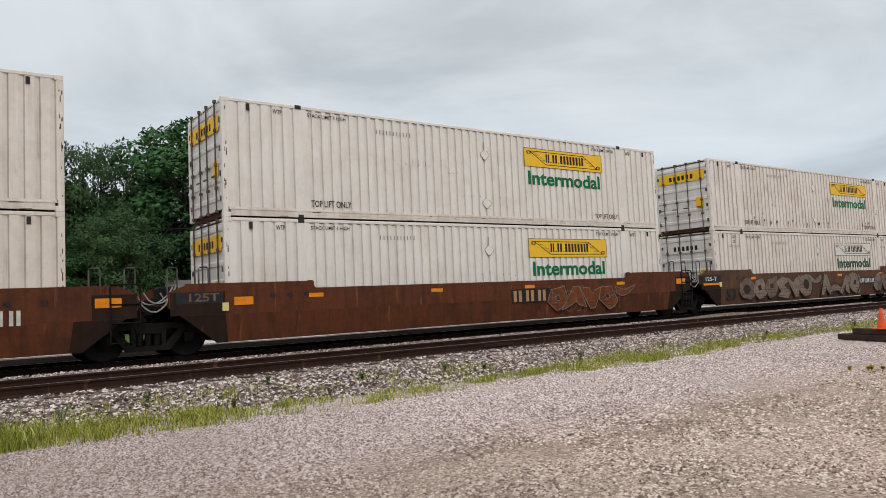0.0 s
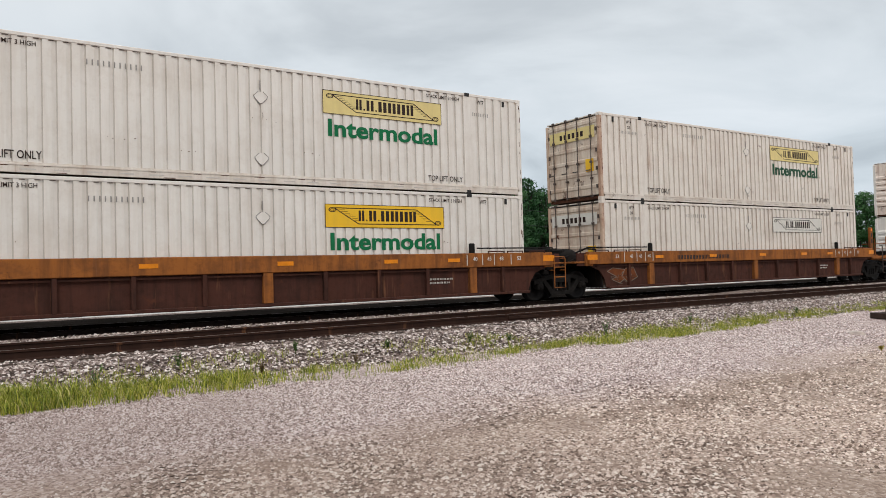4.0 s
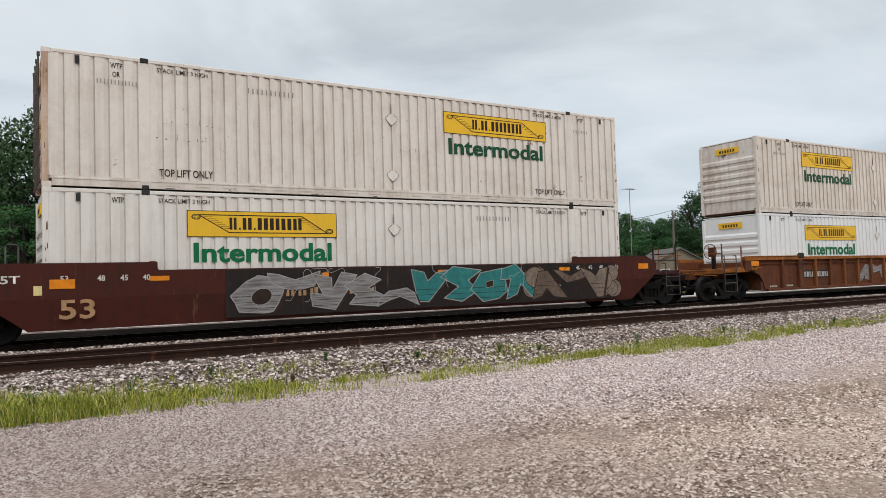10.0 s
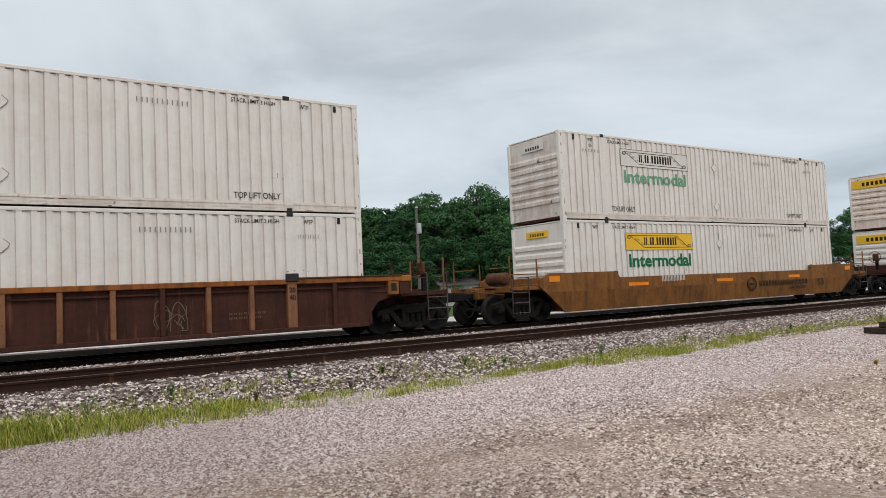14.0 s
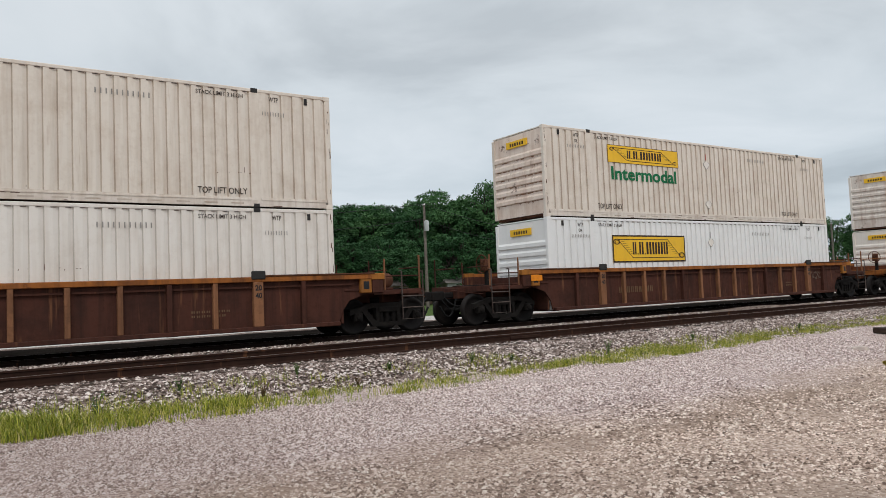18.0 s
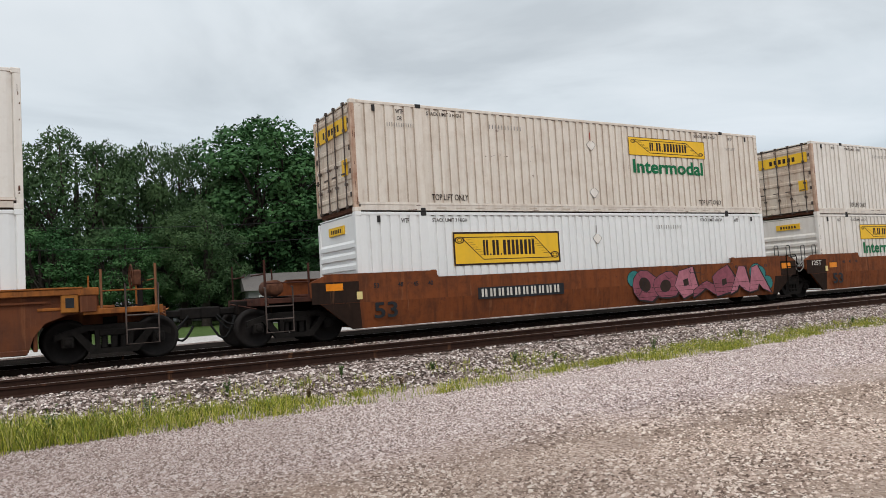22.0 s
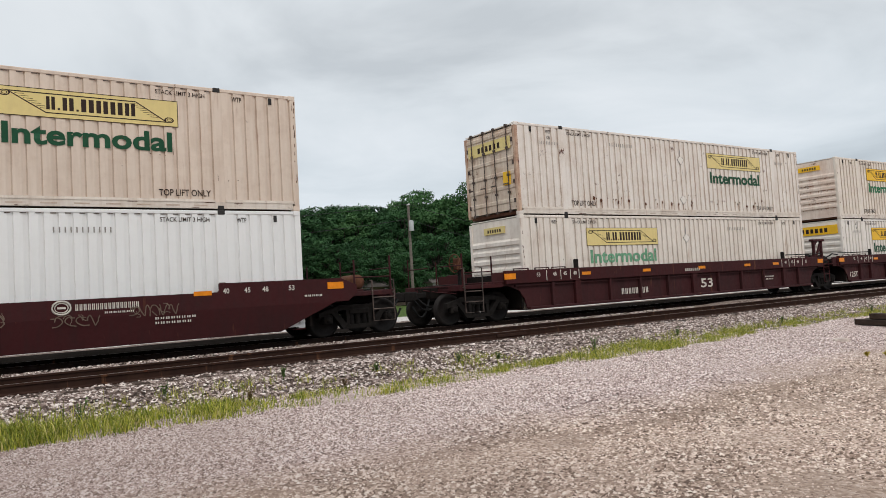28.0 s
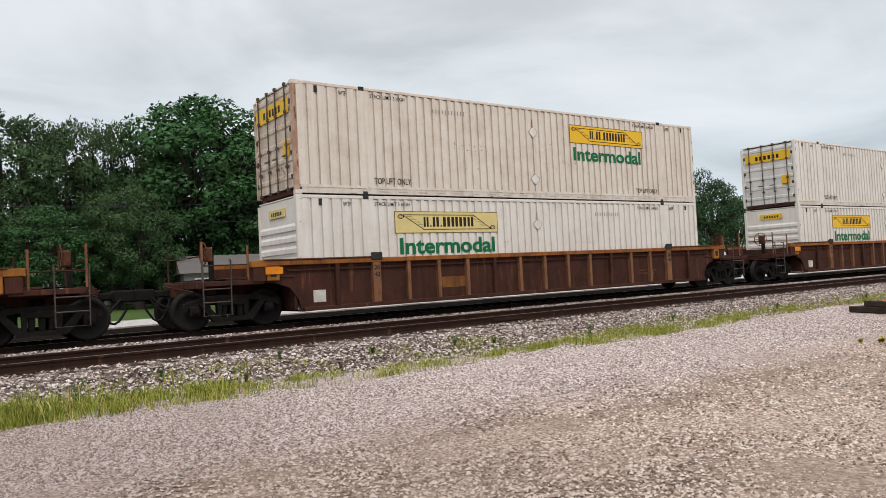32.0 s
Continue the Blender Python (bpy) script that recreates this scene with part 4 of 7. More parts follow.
def scribble(seed, w, h, fills, line, strokes=5, lw=0.020):
    """Sprayed shapes side by side: angular outlined blocks when large, bent strokes when small; nothing to read."""
    def make():
        rnd = random.Random(seed)
        s, mats = Solid(), []
        bold = w > 1.1 and h > 0.42 and fills[0] is not line
        puffed = fills[0] is SILVER and len(fills) == 2
        n = max(2, int(w / (h * (0.46 if puffed else 0.82 if bold else 0.72))))
        cw = w / n

        def lay(pts, width, index, y=-0.001):
            k0 = len(s.f)
            ribbon(s, pts, width, y - 0.00002 * k0)
            mats.extend([index] * (len(s.f) - k0))

        def fill(pts, index):
            y = -0.001 - 0.00002 * len(s.f)
            area = sum(a[0] * b[1] - b[0] * a[1] for a, b in zip(pts, pts[1:] + pts[:1]))
            s.add([(x, y, z) for x, z in (pts if area > 0 else pts[::-1])], [tuple(range(len(pts)))])
            mats.append(index)
        if bold and len(fills) > 2:
            # a sprayed cloud that looks out behind both ends
            for cx in (0.04 * w, 0.96 * w):
                for k in range(5):
                    r = h * rnd.uniform(0.18, 0.30)
                    mx, mz = cx + rnd.uniform(-0.3, 0.3) * h, h * rnd.uniform(0.25, 0.75)
                    ring = [(mx + r * 1.2 * math.cos(a), mz + r * math.sin(a)) for a in TURN[:-1]]
                    fill(ring, 0)
                    lay(ring + ring[:1], lw, len(fills))
        for i in range(n):
            flip, lean = rnd.random() < 0.5, rnd.uniform(-0.22, 0.22)
            if not bold:
                for shape in SHAPES[rnd.randrange(len(SHAPES))]:
                    pts = [((i - 0.06 + 1.12 * ((1 - a if flip else a) + lean * (b - 0.5) + rnd.uniform(-0.05, 0.05))) * cw, min(h, max(0.0, (b + rnd.uniform(-0.05, 0.05)) * h))) for a, b in shape]
                    lay(rounded(rounded(pts)), lw * 1.1, 0)
                continue
            if puffed:
                # a bubble of two or three lobes
                lobes = [(0.5 + rnd.uniform(-0.25, 0.25), z + rnd.uniform(-0.08, 0.08), r * rnd.uniform(0.7, 1.15)) for z, r in ((0.32, 0.52), (0.70, 0.46), (rnd.choice((0.25, 0.75)), 0.30))]
                for (a, b, r), (grow, index) in ((o, g) for o in lobes for g in ((lw * 1.3, len(fills)), (0.0, 0))):
                    fill([((i - 0.05 + 1.1 * a) * cw + (1.2 * r * cw + grow) * math.cos(q), b * h + (0.62 * r * h + grow) * math.sin(q)) for q in TURN[:-1]], index)
                continue
            outer, hollow = BLOCKS[rnd.randrange(len(BLOCKS))]
            outer = [(a + rnd.uniform(-0.06, 0.06), b + rnd.uniform(-0.05, 0.05)) for a, b in outer]
            tall, low = rnd.uniform(0.86, 1.0), rnd.uniform(0.0, 0.10)
            turned = rnd.random() < 0.4

            def put(pts):
                out = []
                for a, b in pts:
                    a, b = (1 - a if flip else a), (1 - b if turned else b)
                    out.append(((i - 0.16 + 1.32 * (a + lean * (b - 0.5))) * cw, (low + (tall - low) * b) * h))
                return out
            body_ = put(outer)
            colour = rnd.randrange(min(1, len(fills) - 1), len(fills))
            mid = put([(0.5, 0.5)])[0]
            shade = [(mid[0] + 1.05 * (a - mid[0]) + 0.05 * h, mid[1] + 1.03 * (b - mid[1]) - 0.03 * h) for a, b in body_]
            fill(shade, len(fills) + 1)
            fill(body_, colour)
            for k in range(3):
                z = (0.16 + 0.13 * k) * h
                xs = sorted(x0 + (z - z0) / (z1 - z0) * (x1 - x0) for (x0, z0), (x1, z1) in zip(body_, body_[1:] + body_[:1]) if (z0 - z) * (z1 - z) < 0)
                if len(xs) > 1:
                    lay([(xs[0] + 0.03, z), (xs[1] - 0.03, z)], 0.012, len(fills) + 1)
            lay(body_ + body_[:1], lw * 1.2, len(fills))
            if hollow:
                inner = put(hollow)
                fill(inner, len(fills) + 1)
                lay(inner + inner[:1], lw * 0.8, len(fills))
        for i in range(strokes):
            x, z = rnd.uniform(0, w), rnd.uniform(0.1, 0.9) * h
            pts, a = [], rnd.uniform(0, 6.28)
            for k in range(11):
                pts.append((x, z))
                a += rnd.uniform(-1.2, 1.2)
                x, z = min(w, max(0, x + 0.11 * h * math.cos(a))), min(h, max(0, z + 0.13 * h * math.sin(a)))
            lay(rounded(rounded(pts)), lw * 0.6, len(fills))
        me = bpy.data.meshes.new("graffiti")
        me.from_pydata(s.v, [], s.f)
        for m in (*fills, line, DARKLINE):
            me.materials.append(m)
        me.polygons.foreach_set("material_index", mats)
        return me
    return kept(("scribble", seed, w, h), make)


def rounded(pts):
    """Corners cut once, ends kept."""
    out = [pts[0]]
    for (a, b), (c, d) in zip(pts, pts[1:]):
        out += [(0.75 * a + 0.25 * c, 0.75 * b + 0.25 * d), (0.25 * a + 0.75 * c, 0.25 * b + 0.75 * d)]
    return out + [pts[-1]]


def ribbon(s, pts, w, y):
    for n, ((a, b), (c, d)) in enumerate(zip(pts, pts[1:])):
        y -= 0.00002
        l = math.hypot(c - a, d - b) or 1.0
        nx, nz = -(d - b) / l * w / 2, (c - a) / l * w / 2
        ex, ez = (c - a) / l * w * 0.12, (d - b) / l * w * 0.12
        s.add([(a - nx - ex, y, b - nz - ez), (c - nx + ex, y, d - nz + ez), (c + nx + ex, y, d + nz + ez), (a + nx - ex, y, b + nz - ez)], [(0, 1, 2, 3)])


STENCIL = {"w": OFFWHITE, "t": TAN_STENCIL, "k": BLACKPATCH, "r": FADED_RED, "f": FADED_TAN, "b": FADED_BLACK}


def well_car(style, body, chord, left, right, said, seed, marks=()):
    """One well with its ends and trucks, from the leading end of its stack at x = 0; y from the middle of the track."""
    m, ch = CARPAINT[body], CARPAINT[chord]
    car = thing("well_car", said, "rail car", "well cars of the train")
    L = LONG
    near = -HALF
    # sides
    for f in (1, -1):
        def flip(me_key, build):
            return kept(me_key + (f,), build)
        if style == "S":
            ht = 1.62 if body not in ("mustard", "wine", "russet") else 1.48
            hm = 1.47 if body not in ("mustard", "wine", "russet") else 1.30
            top = [(-1.35, 1.10), (-1.10, 0.92), (L + 1.10, 0.92), (L + 1.35, 1.10), (L + 1.35, ht - 0.16), (L + 0.95, ht), (L - 2.05, ht), (L - 2.20, hm), (2.20, hm), (2.05, ht), (-0.95, ht), (-1.35, ht - 0.16)]
            part("side_sill", flip(("sS", body), lambda: Solid().prism(top, *sorted((f * near, f * (near + 0.09)))).mesh("side_sill", m)), car)
            def low():
                s = Solid()
                y0, y1 = f * near, f * (near + 0.09)
                wa, wb = (1.10, 0.27) if body != "wine" else (0.75, -0.70)
                pts = [(-wa, y0, 0.92), (L + wa, y0, 0.92), (L + wb, y1, 0.28), (-wb, y1, 0.28)]
                back = [(x, y + f * 0.06, z) for x, y, z in pts]
                s.add(pts + back, [(0, 1, 2, 3), (7, 6, 5, 4), (0, 4, 5, 1), (1, 5, 6, 2), (2, 6, 7, 3), (3, 7, 4, 0)])
                return s.mesh("lower_side_panel", m)
            part("lower_side_panel", flip(("sSl", body), low), car)
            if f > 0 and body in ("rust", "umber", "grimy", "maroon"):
                # near-black colour on the end plates and lower corners
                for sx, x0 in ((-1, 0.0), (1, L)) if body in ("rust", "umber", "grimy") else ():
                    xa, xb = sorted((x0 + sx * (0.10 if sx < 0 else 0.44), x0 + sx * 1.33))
                    part("end_plate", boxes("end_plate", CARPAINT["dark_end"], (round(xa, 3), round(xb, 3), near - 0.004, near + 0.02, 0.932, 1.45)), car, (0, 0, 0), "near-black end plate")

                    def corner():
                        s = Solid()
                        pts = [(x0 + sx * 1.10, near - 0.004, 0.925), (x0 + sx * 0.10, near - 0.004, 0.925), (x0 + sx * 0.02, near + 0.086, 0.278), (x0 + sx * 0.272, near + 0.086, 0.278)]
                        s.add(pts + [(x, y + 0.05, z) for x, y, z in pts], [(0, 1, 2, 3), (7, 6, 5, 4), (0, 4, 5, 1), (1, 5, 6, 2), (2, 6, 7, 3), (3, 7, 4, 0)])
                        return s.mesh("lower_end_panel", CARPAINT["dark_end"])
                    part("lower_end_panel", kept(("corner", sx), corner), car, (0, 0, 0), "near-black end panel")
                if body != "grimy" and left == "a":
                    part("reflector", boxes("end_reflector", ORANGE, (0, 0.46, -0.004, 0.004, 0, 0.19)), car, (0.11, near - 0.010, 1.12))
                if body != "grimy" and right == "a":
                    part("reflector", boxes("end_reflector", ORANGE, (0, 0.52, -0.004, 0.004, 0, 0.20)), car, (L + 0.50, near - 0.012, 1.18))
                part("inspection_tag", boxes("inspection_tag", YELLOW["F"], (0, 0.15, -0.004, 0.004, 0, 0.19)), car, (-0.17, near - 0.010, 1.0))
            for xa in (-0.95, L - 2.05):
                part("top_plate", boxes("top_plate", ch, (0, 3.0, min(f * near, f * (near + 0.22)), max(f * near, f * (near + 0.22)), 0.002, 0.022)), car, (xa, 0, ht))
        else:
            yw = sorted((f * (near + 0.12), f * (near + 0.17)))
            arch = [(L + 0.02, 0.34), (L + 0.10, 0.62), (L + 0.32, 0.90), (L + 0.72, 1.04), (L + 1.30, 1.06), (L + 1.30, 1.46)]
            wall = arch + [(-(x - L), z) for x, z in arch[::-1]]
            part("side_wall", flip(("wR", body), lambda: Solid().prism(wall, *yw).mesh("side_wall", m)), car)
            ys = sorted((f * (near - 0.01), f * (near + 0.16)))
            if style == "R":
                part("top_chord", boxes("top_chord", ch, (-0.98, L + 0.98, ys[0], ys[1], 1.44, 1.56), bev=0.012), car)
                part("bottom_chord", boxes("bottom_chord", m, (0.0, L, ys[0], ys[1], 0.30, 0.40), bev=0.012), car)
                part("inner_rail", boxes("inner_rail", m, (-0.4, L + 0.4, *sorted((f * (near + 0.06), f * (near + 0.12))), 1.30, 1.34)), car)
                rib = boxes("rib", m, (-0.055, 0.055, ys[0] + (0.01 if f > 0 else 0), ys[1] - (0.01 if f < 0 else 0), 0.40, 1.44), bev=0.01)
                wide = boxes("rib", m, (-0.12, 0.12, ys[0] + (0.004 if f > 0 else 0), ys[1] - (0.004 if f < 0 else 0), 0.40, 1.44), bev=0.01)
                hot = boxes("rib", RIB_DUST if body == "brown" else CARPAINT["rib"], (-0.055, 0.055, ys[0] + (0.01 if f > 0 else 0), ys[1] - (0.01 if f < 0 else 0), 0.40, 1.44), bev=0.01)
                for k in range(13 if f > 0 else 0):
                    if k in (0, 12):
                        x = 2.08 if k == 0 else L - 2.08
                        part("rib", wide if body != "brown" else boxes("rib", RIB_DUST, (-0.12, 0.12, ys[0] + 0.004, ys[1], 0.40, 1.44), bev=0.01), car, (x, 0, 0))
                        for word, z in (("20", 1.24), ("40", 1.06)):
                            part("lettering", letters(word, 0.16, 0.13, BLACKPATCH, 0.03), car, (x - 0.08, ys[0] - 0.001, z))
                        xa, xb = (-1.0, 2.0) if k == 0 else (L - 2.0, L + 1.0)
                        part("chord_plate", boxes("chord_plate", RUSTY if body == "brown" else ch, (xa, xb, ys[0] - 0.02, ys[1] + 0.10, 1.566, 1.60), bev=0.006), car, (0, 0, 0), "worn plate on the chord")
                        part("lug_bracket", boxes("lug_bracket", STEEL_DARK, (x - 0.17, x + 0.17, ys[0] - 0.03, ys[0] + 0.02, 1.50, 1.70), bev=0.02), car)
                    else:
                        part("rib", hot if (k * 7 + seed) % 5 else rib, car, (2.08 + k * (L - 4.16) / 12, 0, 0))
                for x in (0.95, L - 0.95) if f > 0 else ():
                    part("rib", rib, car, (x, 0, 0))
                for x in (-1.30, L + 0.90):
                    part("end_cap", boxes("end_cap", CARPAINT["amber"] if body == "brown" else ch, (0, 0.40, ys[0], ys[1], 1.42, 1.58), bev=0.015), car, (x, 0, 0))
                    part("end_gusset", boxes("end_gusset", m, (0.04, 0.36, ys[0] + 0.02, ys[1] - 0.02, 1.08, 1.42), bev=0.012), car, (x, 0, 0))
            else:
                if chord == "blue":
                    part("top_chord", boxes("top_chord", ch, (2.2, L - 2.2, ys[0], ys[1], 1.10, 1.50), bev=0.015), car)
                    for xa, xb in ((-0.9, 2.2), (L - 2.2, L + 0.9)):
                        part("chord_end", boxes("chord_end", m, (xa, xb, ys[0], ys[1], 1.10, 1.50), bev=0.015), car)
                else:
                    part("top_chord", boxes("top_chord", ch, (-0.9, L + 0.9, ys[0], ys[1], 1.10, 1.50), bev=0.015), car)
                part("chord_lip", boxes("chord_lip", m, (-0.5, L + 0.5, *sorted((f * (near + 0.05), f * (near + 0.12))), 1.02, 1.06)), car)
                part("bottom_chord", boxes("bottom_chord", m, (0.0, L, ys[0] + 0.02, ys[1], 0.30, 0.38), bev=0.012), car)
                for k, x in enumerate([1.0, 2.08, 3.6, 5.1, 6.6, L / 2, L - 6.6, L - 5.1, L - 3.6, L - 2.08, L - 1.0] if f > 0 else []):
                    w = 0.12 if k in (1, 5, 9) else 0.05
                    part("rib", boxes("rib", m if (k not in (1, 5, 9) or chord == "blue") else ch, (-w, w, ys[0] + 0.015, ys[1] - 0.015, 0.38, 1.10), bev=0.01), car, (x, 0, 0))
                for x in (-0.3, 0.55, 1.25, L + 0.3, L - 0.55, L - 1.25) if f > 0 else ():
                    part("hand_loop", boxes("hand_loop", m, (-0.30, 0.30, min(ys), min(ys) + 0.03, 1.53, 1.56), (-0.30, -0.27, min(ys), min(ys) + 0.03, 1.48, 1.56), (0.27, 0.30, min(ys), min(ys) + 0.03, 1.48, 1.56)), car, (x, 0, 0))
    for x in (2.08, L - 2.08):
        for y in (near + 0.06, -near - 0.06):
            part("guide_lug", boxes("guide_lug", m if style != "T" else CAST, (-0.09, 0.09, -0.05, 0.05, 1.46, 1.66 if style != "T" else 1.78), bev=0.03), car, (x, y, -0.14 if body in ("mustard", "wine", "russet") else 0))
    # floor of the well
    for x in (0.15, 4.0, L / 2, L - 4.0, L - 0.15):
        part("cross_bearer", boxes("cross_bearer", m, (-0.13, 0.13, -1.36, 1.36, 0.285, FLOOR), bev=0.01), car, (x, 0, 0))
    # ends and trucks
    ch = m if chord == "blue" or (style == "R" and body == "brown") else ch
    # end gear of these cars is near-black instead of the body colour
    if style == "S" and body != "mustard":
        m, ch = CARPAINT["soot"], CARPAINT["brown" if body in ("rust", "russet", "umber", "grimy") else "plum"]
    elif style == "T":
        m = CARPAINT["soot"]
    car_end(car, -1, 0.0, left, m, ch, style, left == "c", seed, body)
    car_end(car, 1, L, right, m, ch, style, right == "c", seed + 1, body)
    truck(car, -1.62 if left == "c" else -(JOINED - L) / 2)
    if right == "c":
        truck(car, L + 1.62)
    # reflectors along the side
    y = near - 0.016 if style != "S" else near - 0.004
    bare = body == "mustard" or ("bare",) in marks
    marks = [k for k in marks if k != ("bare",)]
    zr = {"S": 1.24, "T": 1.26, "R": 1.05}[style]
    for x in ((() if bare else (2.2, 5.9, 9.4, 13.6)) if style == "S" else (2.45, 5.4, 8.5, 11.4, 13.4) if style == "T" else ()):
        part("reflector", boxes("side_reflector", ORANGE, (-0.20, 0.20, -0.004, 0.004, 0, 0.10)), car, (x, y, zr))
    if style == "T" or body in ("maroon", "wine", "rust", "russet", "umber", "grimy"):
        for x, word in ((0.30, "53"), (0.98, "48"), (1.42, "45"), (1.86, "40"), (L - 2.1, "40"), (L - 1.6, "45"), (L - 1.16, "48"), (L - 0.5, "53")):
            part("lettering", letters(word, 0.15, 0.12, OFFWHITE if body not in ("rust", "russet", "umber", "grimy") else BLACKPATCH, 0.02), car, (x, y - 0.004, zr + 0.02))
    if style == "T":
        part("number_tick", boxes("number_tick", OFFWHITE, *[(x, x + 0.025, -0.003, 0.002, 0.0, 0.30) for x in (0.70, 1.30, 1.72, 2.10, L - 2.32, L - 1.78, L - 1.36, L - 0.74)]), car, (0, y - 0.004, 1.16))["kind"] = "stuff"
    faint = "w" if style == "T" or body in ("maroon", "wine") else "f"
    marks = list(marks) + [("bars", L - 3.6, 0.78, 0.9, 0.05, 8, faint), ("bars", L - 3.6, 0.68, 0.8, 0.05, 7, faint)]
    for kind, x, z, w, h, *more in marks:
        yy = {"S": near - 0.008, "T": near + (-0.016 if z > 1.08 else 0.112), "R": near + 0.112}[style]
        if style == "S" and z < 0.92:
            yy = near - 0.006
        if kind == "text":
            col = STENCIL[more[1]]
            part("lettering", letters(more[0], w, h, col, 0.02), car, (x, yy, z))
        elif kind == "bars":
            col = STENCIL[more[1]]
            part("unread_lettering", bars("unread_lettering", 0, 0, w, h, more[0], col), car, (x, yy, z))["kind"] = "stuff"
        elif kind == "swoosh":
            col = STENCIL[more[0]]
            def wedge():
                q = Solid().prism([(0, 0), (w * 0.86, h * 0.26), (w * 0.86, h * 0.32), (0.04 * w, h * 0.20)], -0.002, 0.001)
                for k in range(4):
                    a = w * (0.10 + 0.22 * k)
                    for b in (0.0, 0.10 * w):
                        q.prism([(a + b, 0.38 * h), (a + b + 0.065 * w, 0.38 * h), (a + b + 0.065 * w + 0.2 * h, h), (a + b + 0.2 * h, h)], -0.002, 0.001)
                return q.mesh("brand_device", col)
            part("brand_device", kept(("swoosh", w, h, more[0]), wedge), car, (x, yy, z))
        elif kind == "patch":
            part("paint_patch", boxes("paint_patch", BLACKPATCH if not more else OFFWHITE if more[0] == "w" else ORANGE if more[0] == "o" else CARPAINT[more[0]], (0, w, -0.004, 0.004, 0, h)), car, (x, yy + 0.006, z))
        elif kind == "spray":
            fills, line = SPRAYS[more[1]]
            part("graffiti", scribble(more[0], w, h, fills, line, more[2] if len(more) > 2 else 5), car, (x, yy - 0.004, z), "spray-painted graffiti")["kind"] = "stuff"
        elif kind == "ring":
            def ring():
                q = Solid()
                for k in range(20):
                    a, b = 2 * math.pi * k / 20, 2 * math.pi * (k + 1) / 20
                    for rr, tt in ((w, 0.02), (w * 0.72, 0.012)):
                        q.tube([(rr * math.cos(a), 0, rr * 0.8 * math.sin(a)), (rr * math.cos(b), 0, rr * 0.8 * math.sin(b))], tt, 4)
                q.box(-0.45 * w, 0.45 * w, -0.004, 0.004, -0.12 * w, 0.12 * w)
                return q.mesh("brand_device", FADED_BLACK if more[0] == "b" else OFFWHITE)
            part("brand_device", kept(("ring", w, more[0]), ring), car, (x, yy, z))
        elif kind == "fan":
            def fan():
                q = Solid().prism([(0, 0), (w, 0), (0.70 * w, 0.86 * h), (0.34 * w, 0.86 * h)], -0.002, 0.001)
                k = len(q.f)
                rim = [(0.0, 0.0), (0.34, 0.86), (0.42, 0.95), (0.52, 1.0), (0.62, 0.95), (0.70, 0.86), (1.0, 0.0), (0.7, 0.05), (0.5, 0.07), (0.3, 0.05), (0.0, 0.0)]
                ribbon(q, [(a * w, b * h) for a, b in rim], 0.022, -0.004)
                for z in (0.30, 0.58, 0.86):
                    ribbon(q, [((a * (1 - z) + 0.52 * z + (a - 0.5) * 0.28 * z) * w, (z + 0.05 * math.sin(3.14 * a)) * h) for a in (0.02, 0.25, 0.5, 0.75, 0.98)], 0.018, -0.0055)
                for a in range(9):
                    u = 0.08 + 0.105 * a
                    ribbon(q, [((u * 0.7 + 0.156 + (u - 0.5) * 0.084) * w, 0.36 * h), ((u * 0.42 + 0.30 + (u - 0.5) * 0.16) * w, 0.56 * h)], 0.02, -0.007)
                me = q.mesh("graffiti", BLACKPATCH, LIGHTLINE)
                me.polygons.foreach_set("material_index", [int(f >= k) for f in range(len(me.polygons))])
                return me
            part("graffiti", kept(("fan", w, h), fan), car, (x, near - 0.015, z), "black and white fan-shaped graffiti")["kind"] = "stuff"
        elif kind == "chordpatch":
            part("paint_patch", boxes("paint_patch", BLACKPATCH, (0, w, -0.004, 0.004, 0, h)), car, (x, near - 0.013, z))
    return car


def streaky_spray(name, dark, light):
    """Spray laid on in level strokes."""
    m, nt, b = shader(name, 0.55, 0.0, 0.2)
    n = noise_tex(nt, coords(nt, (0.9, 1.0, 13.0)), 2.2, 4.0, 0.7)
    link(nt, ramp(nt, n, [(0.35, dark), (0.62, light)]), b.inputs["Base Color"])
    return m


SILVER = streaky_spray("silver_spray", (0.12, 0.104, 0.098), (0.31, 0.295, 0.285))
TEAL = plain("teal_spray", (0.03, 0.19, 0.18), 0.5, 0.25)
ROSE = plain("rose_spray", (0.25, 0.07, 0.095), 0.5, 0.25)
PINK = plain("pink_spray", (0.42, 0.15, 0.19), 0.5, 0.2)
NAVY = plain("navy_spray", (0.022, 0.030, 0.044), 0.5, 0.25)
SAND = plain("sand_spray", (0.21, 0.155, 0.118), 0.6, 0.35)
TAUPE = plain("taupe_spray", (0.15, 0.105, 0.078), 0.65, 0.4)
DARKLINE = plain("dark_brown_spray", (0.035, 0.02, 0.014), 0.7, 0.3)
LIGHTLINE = plain("pale_grey_spray", (0.33, 0.315, 0.30), 0.6, 0.25)
SPRAYS = {
    "silver": ([SILVER], LIGHTLINE),
    "line": ([LIGHTLINE], LIGHTLINE),
    "bubble": ([SILVER, SILVER], LIGHTLINE),
    "teal": ([TEAL, TEAL], LIGHTLINE),
    "mixed": ([TEAL, SILVER], LIGHTLINE),
    "pink": ([TEAL, PINK, ROSE, PINK], BLACKPATCH),
    "navy": ([NAVY, NAVY, OFFWHITE], OFFWHITE),
    "sand": ([SAND, TAUPE, SAND], DARKLINE),
    "ghost": ([TAUPE, CARPAINT["rust"]], SAND),
    "black": ([BLACKPATCH, BLACKPATCH], OFFWHITE),
}

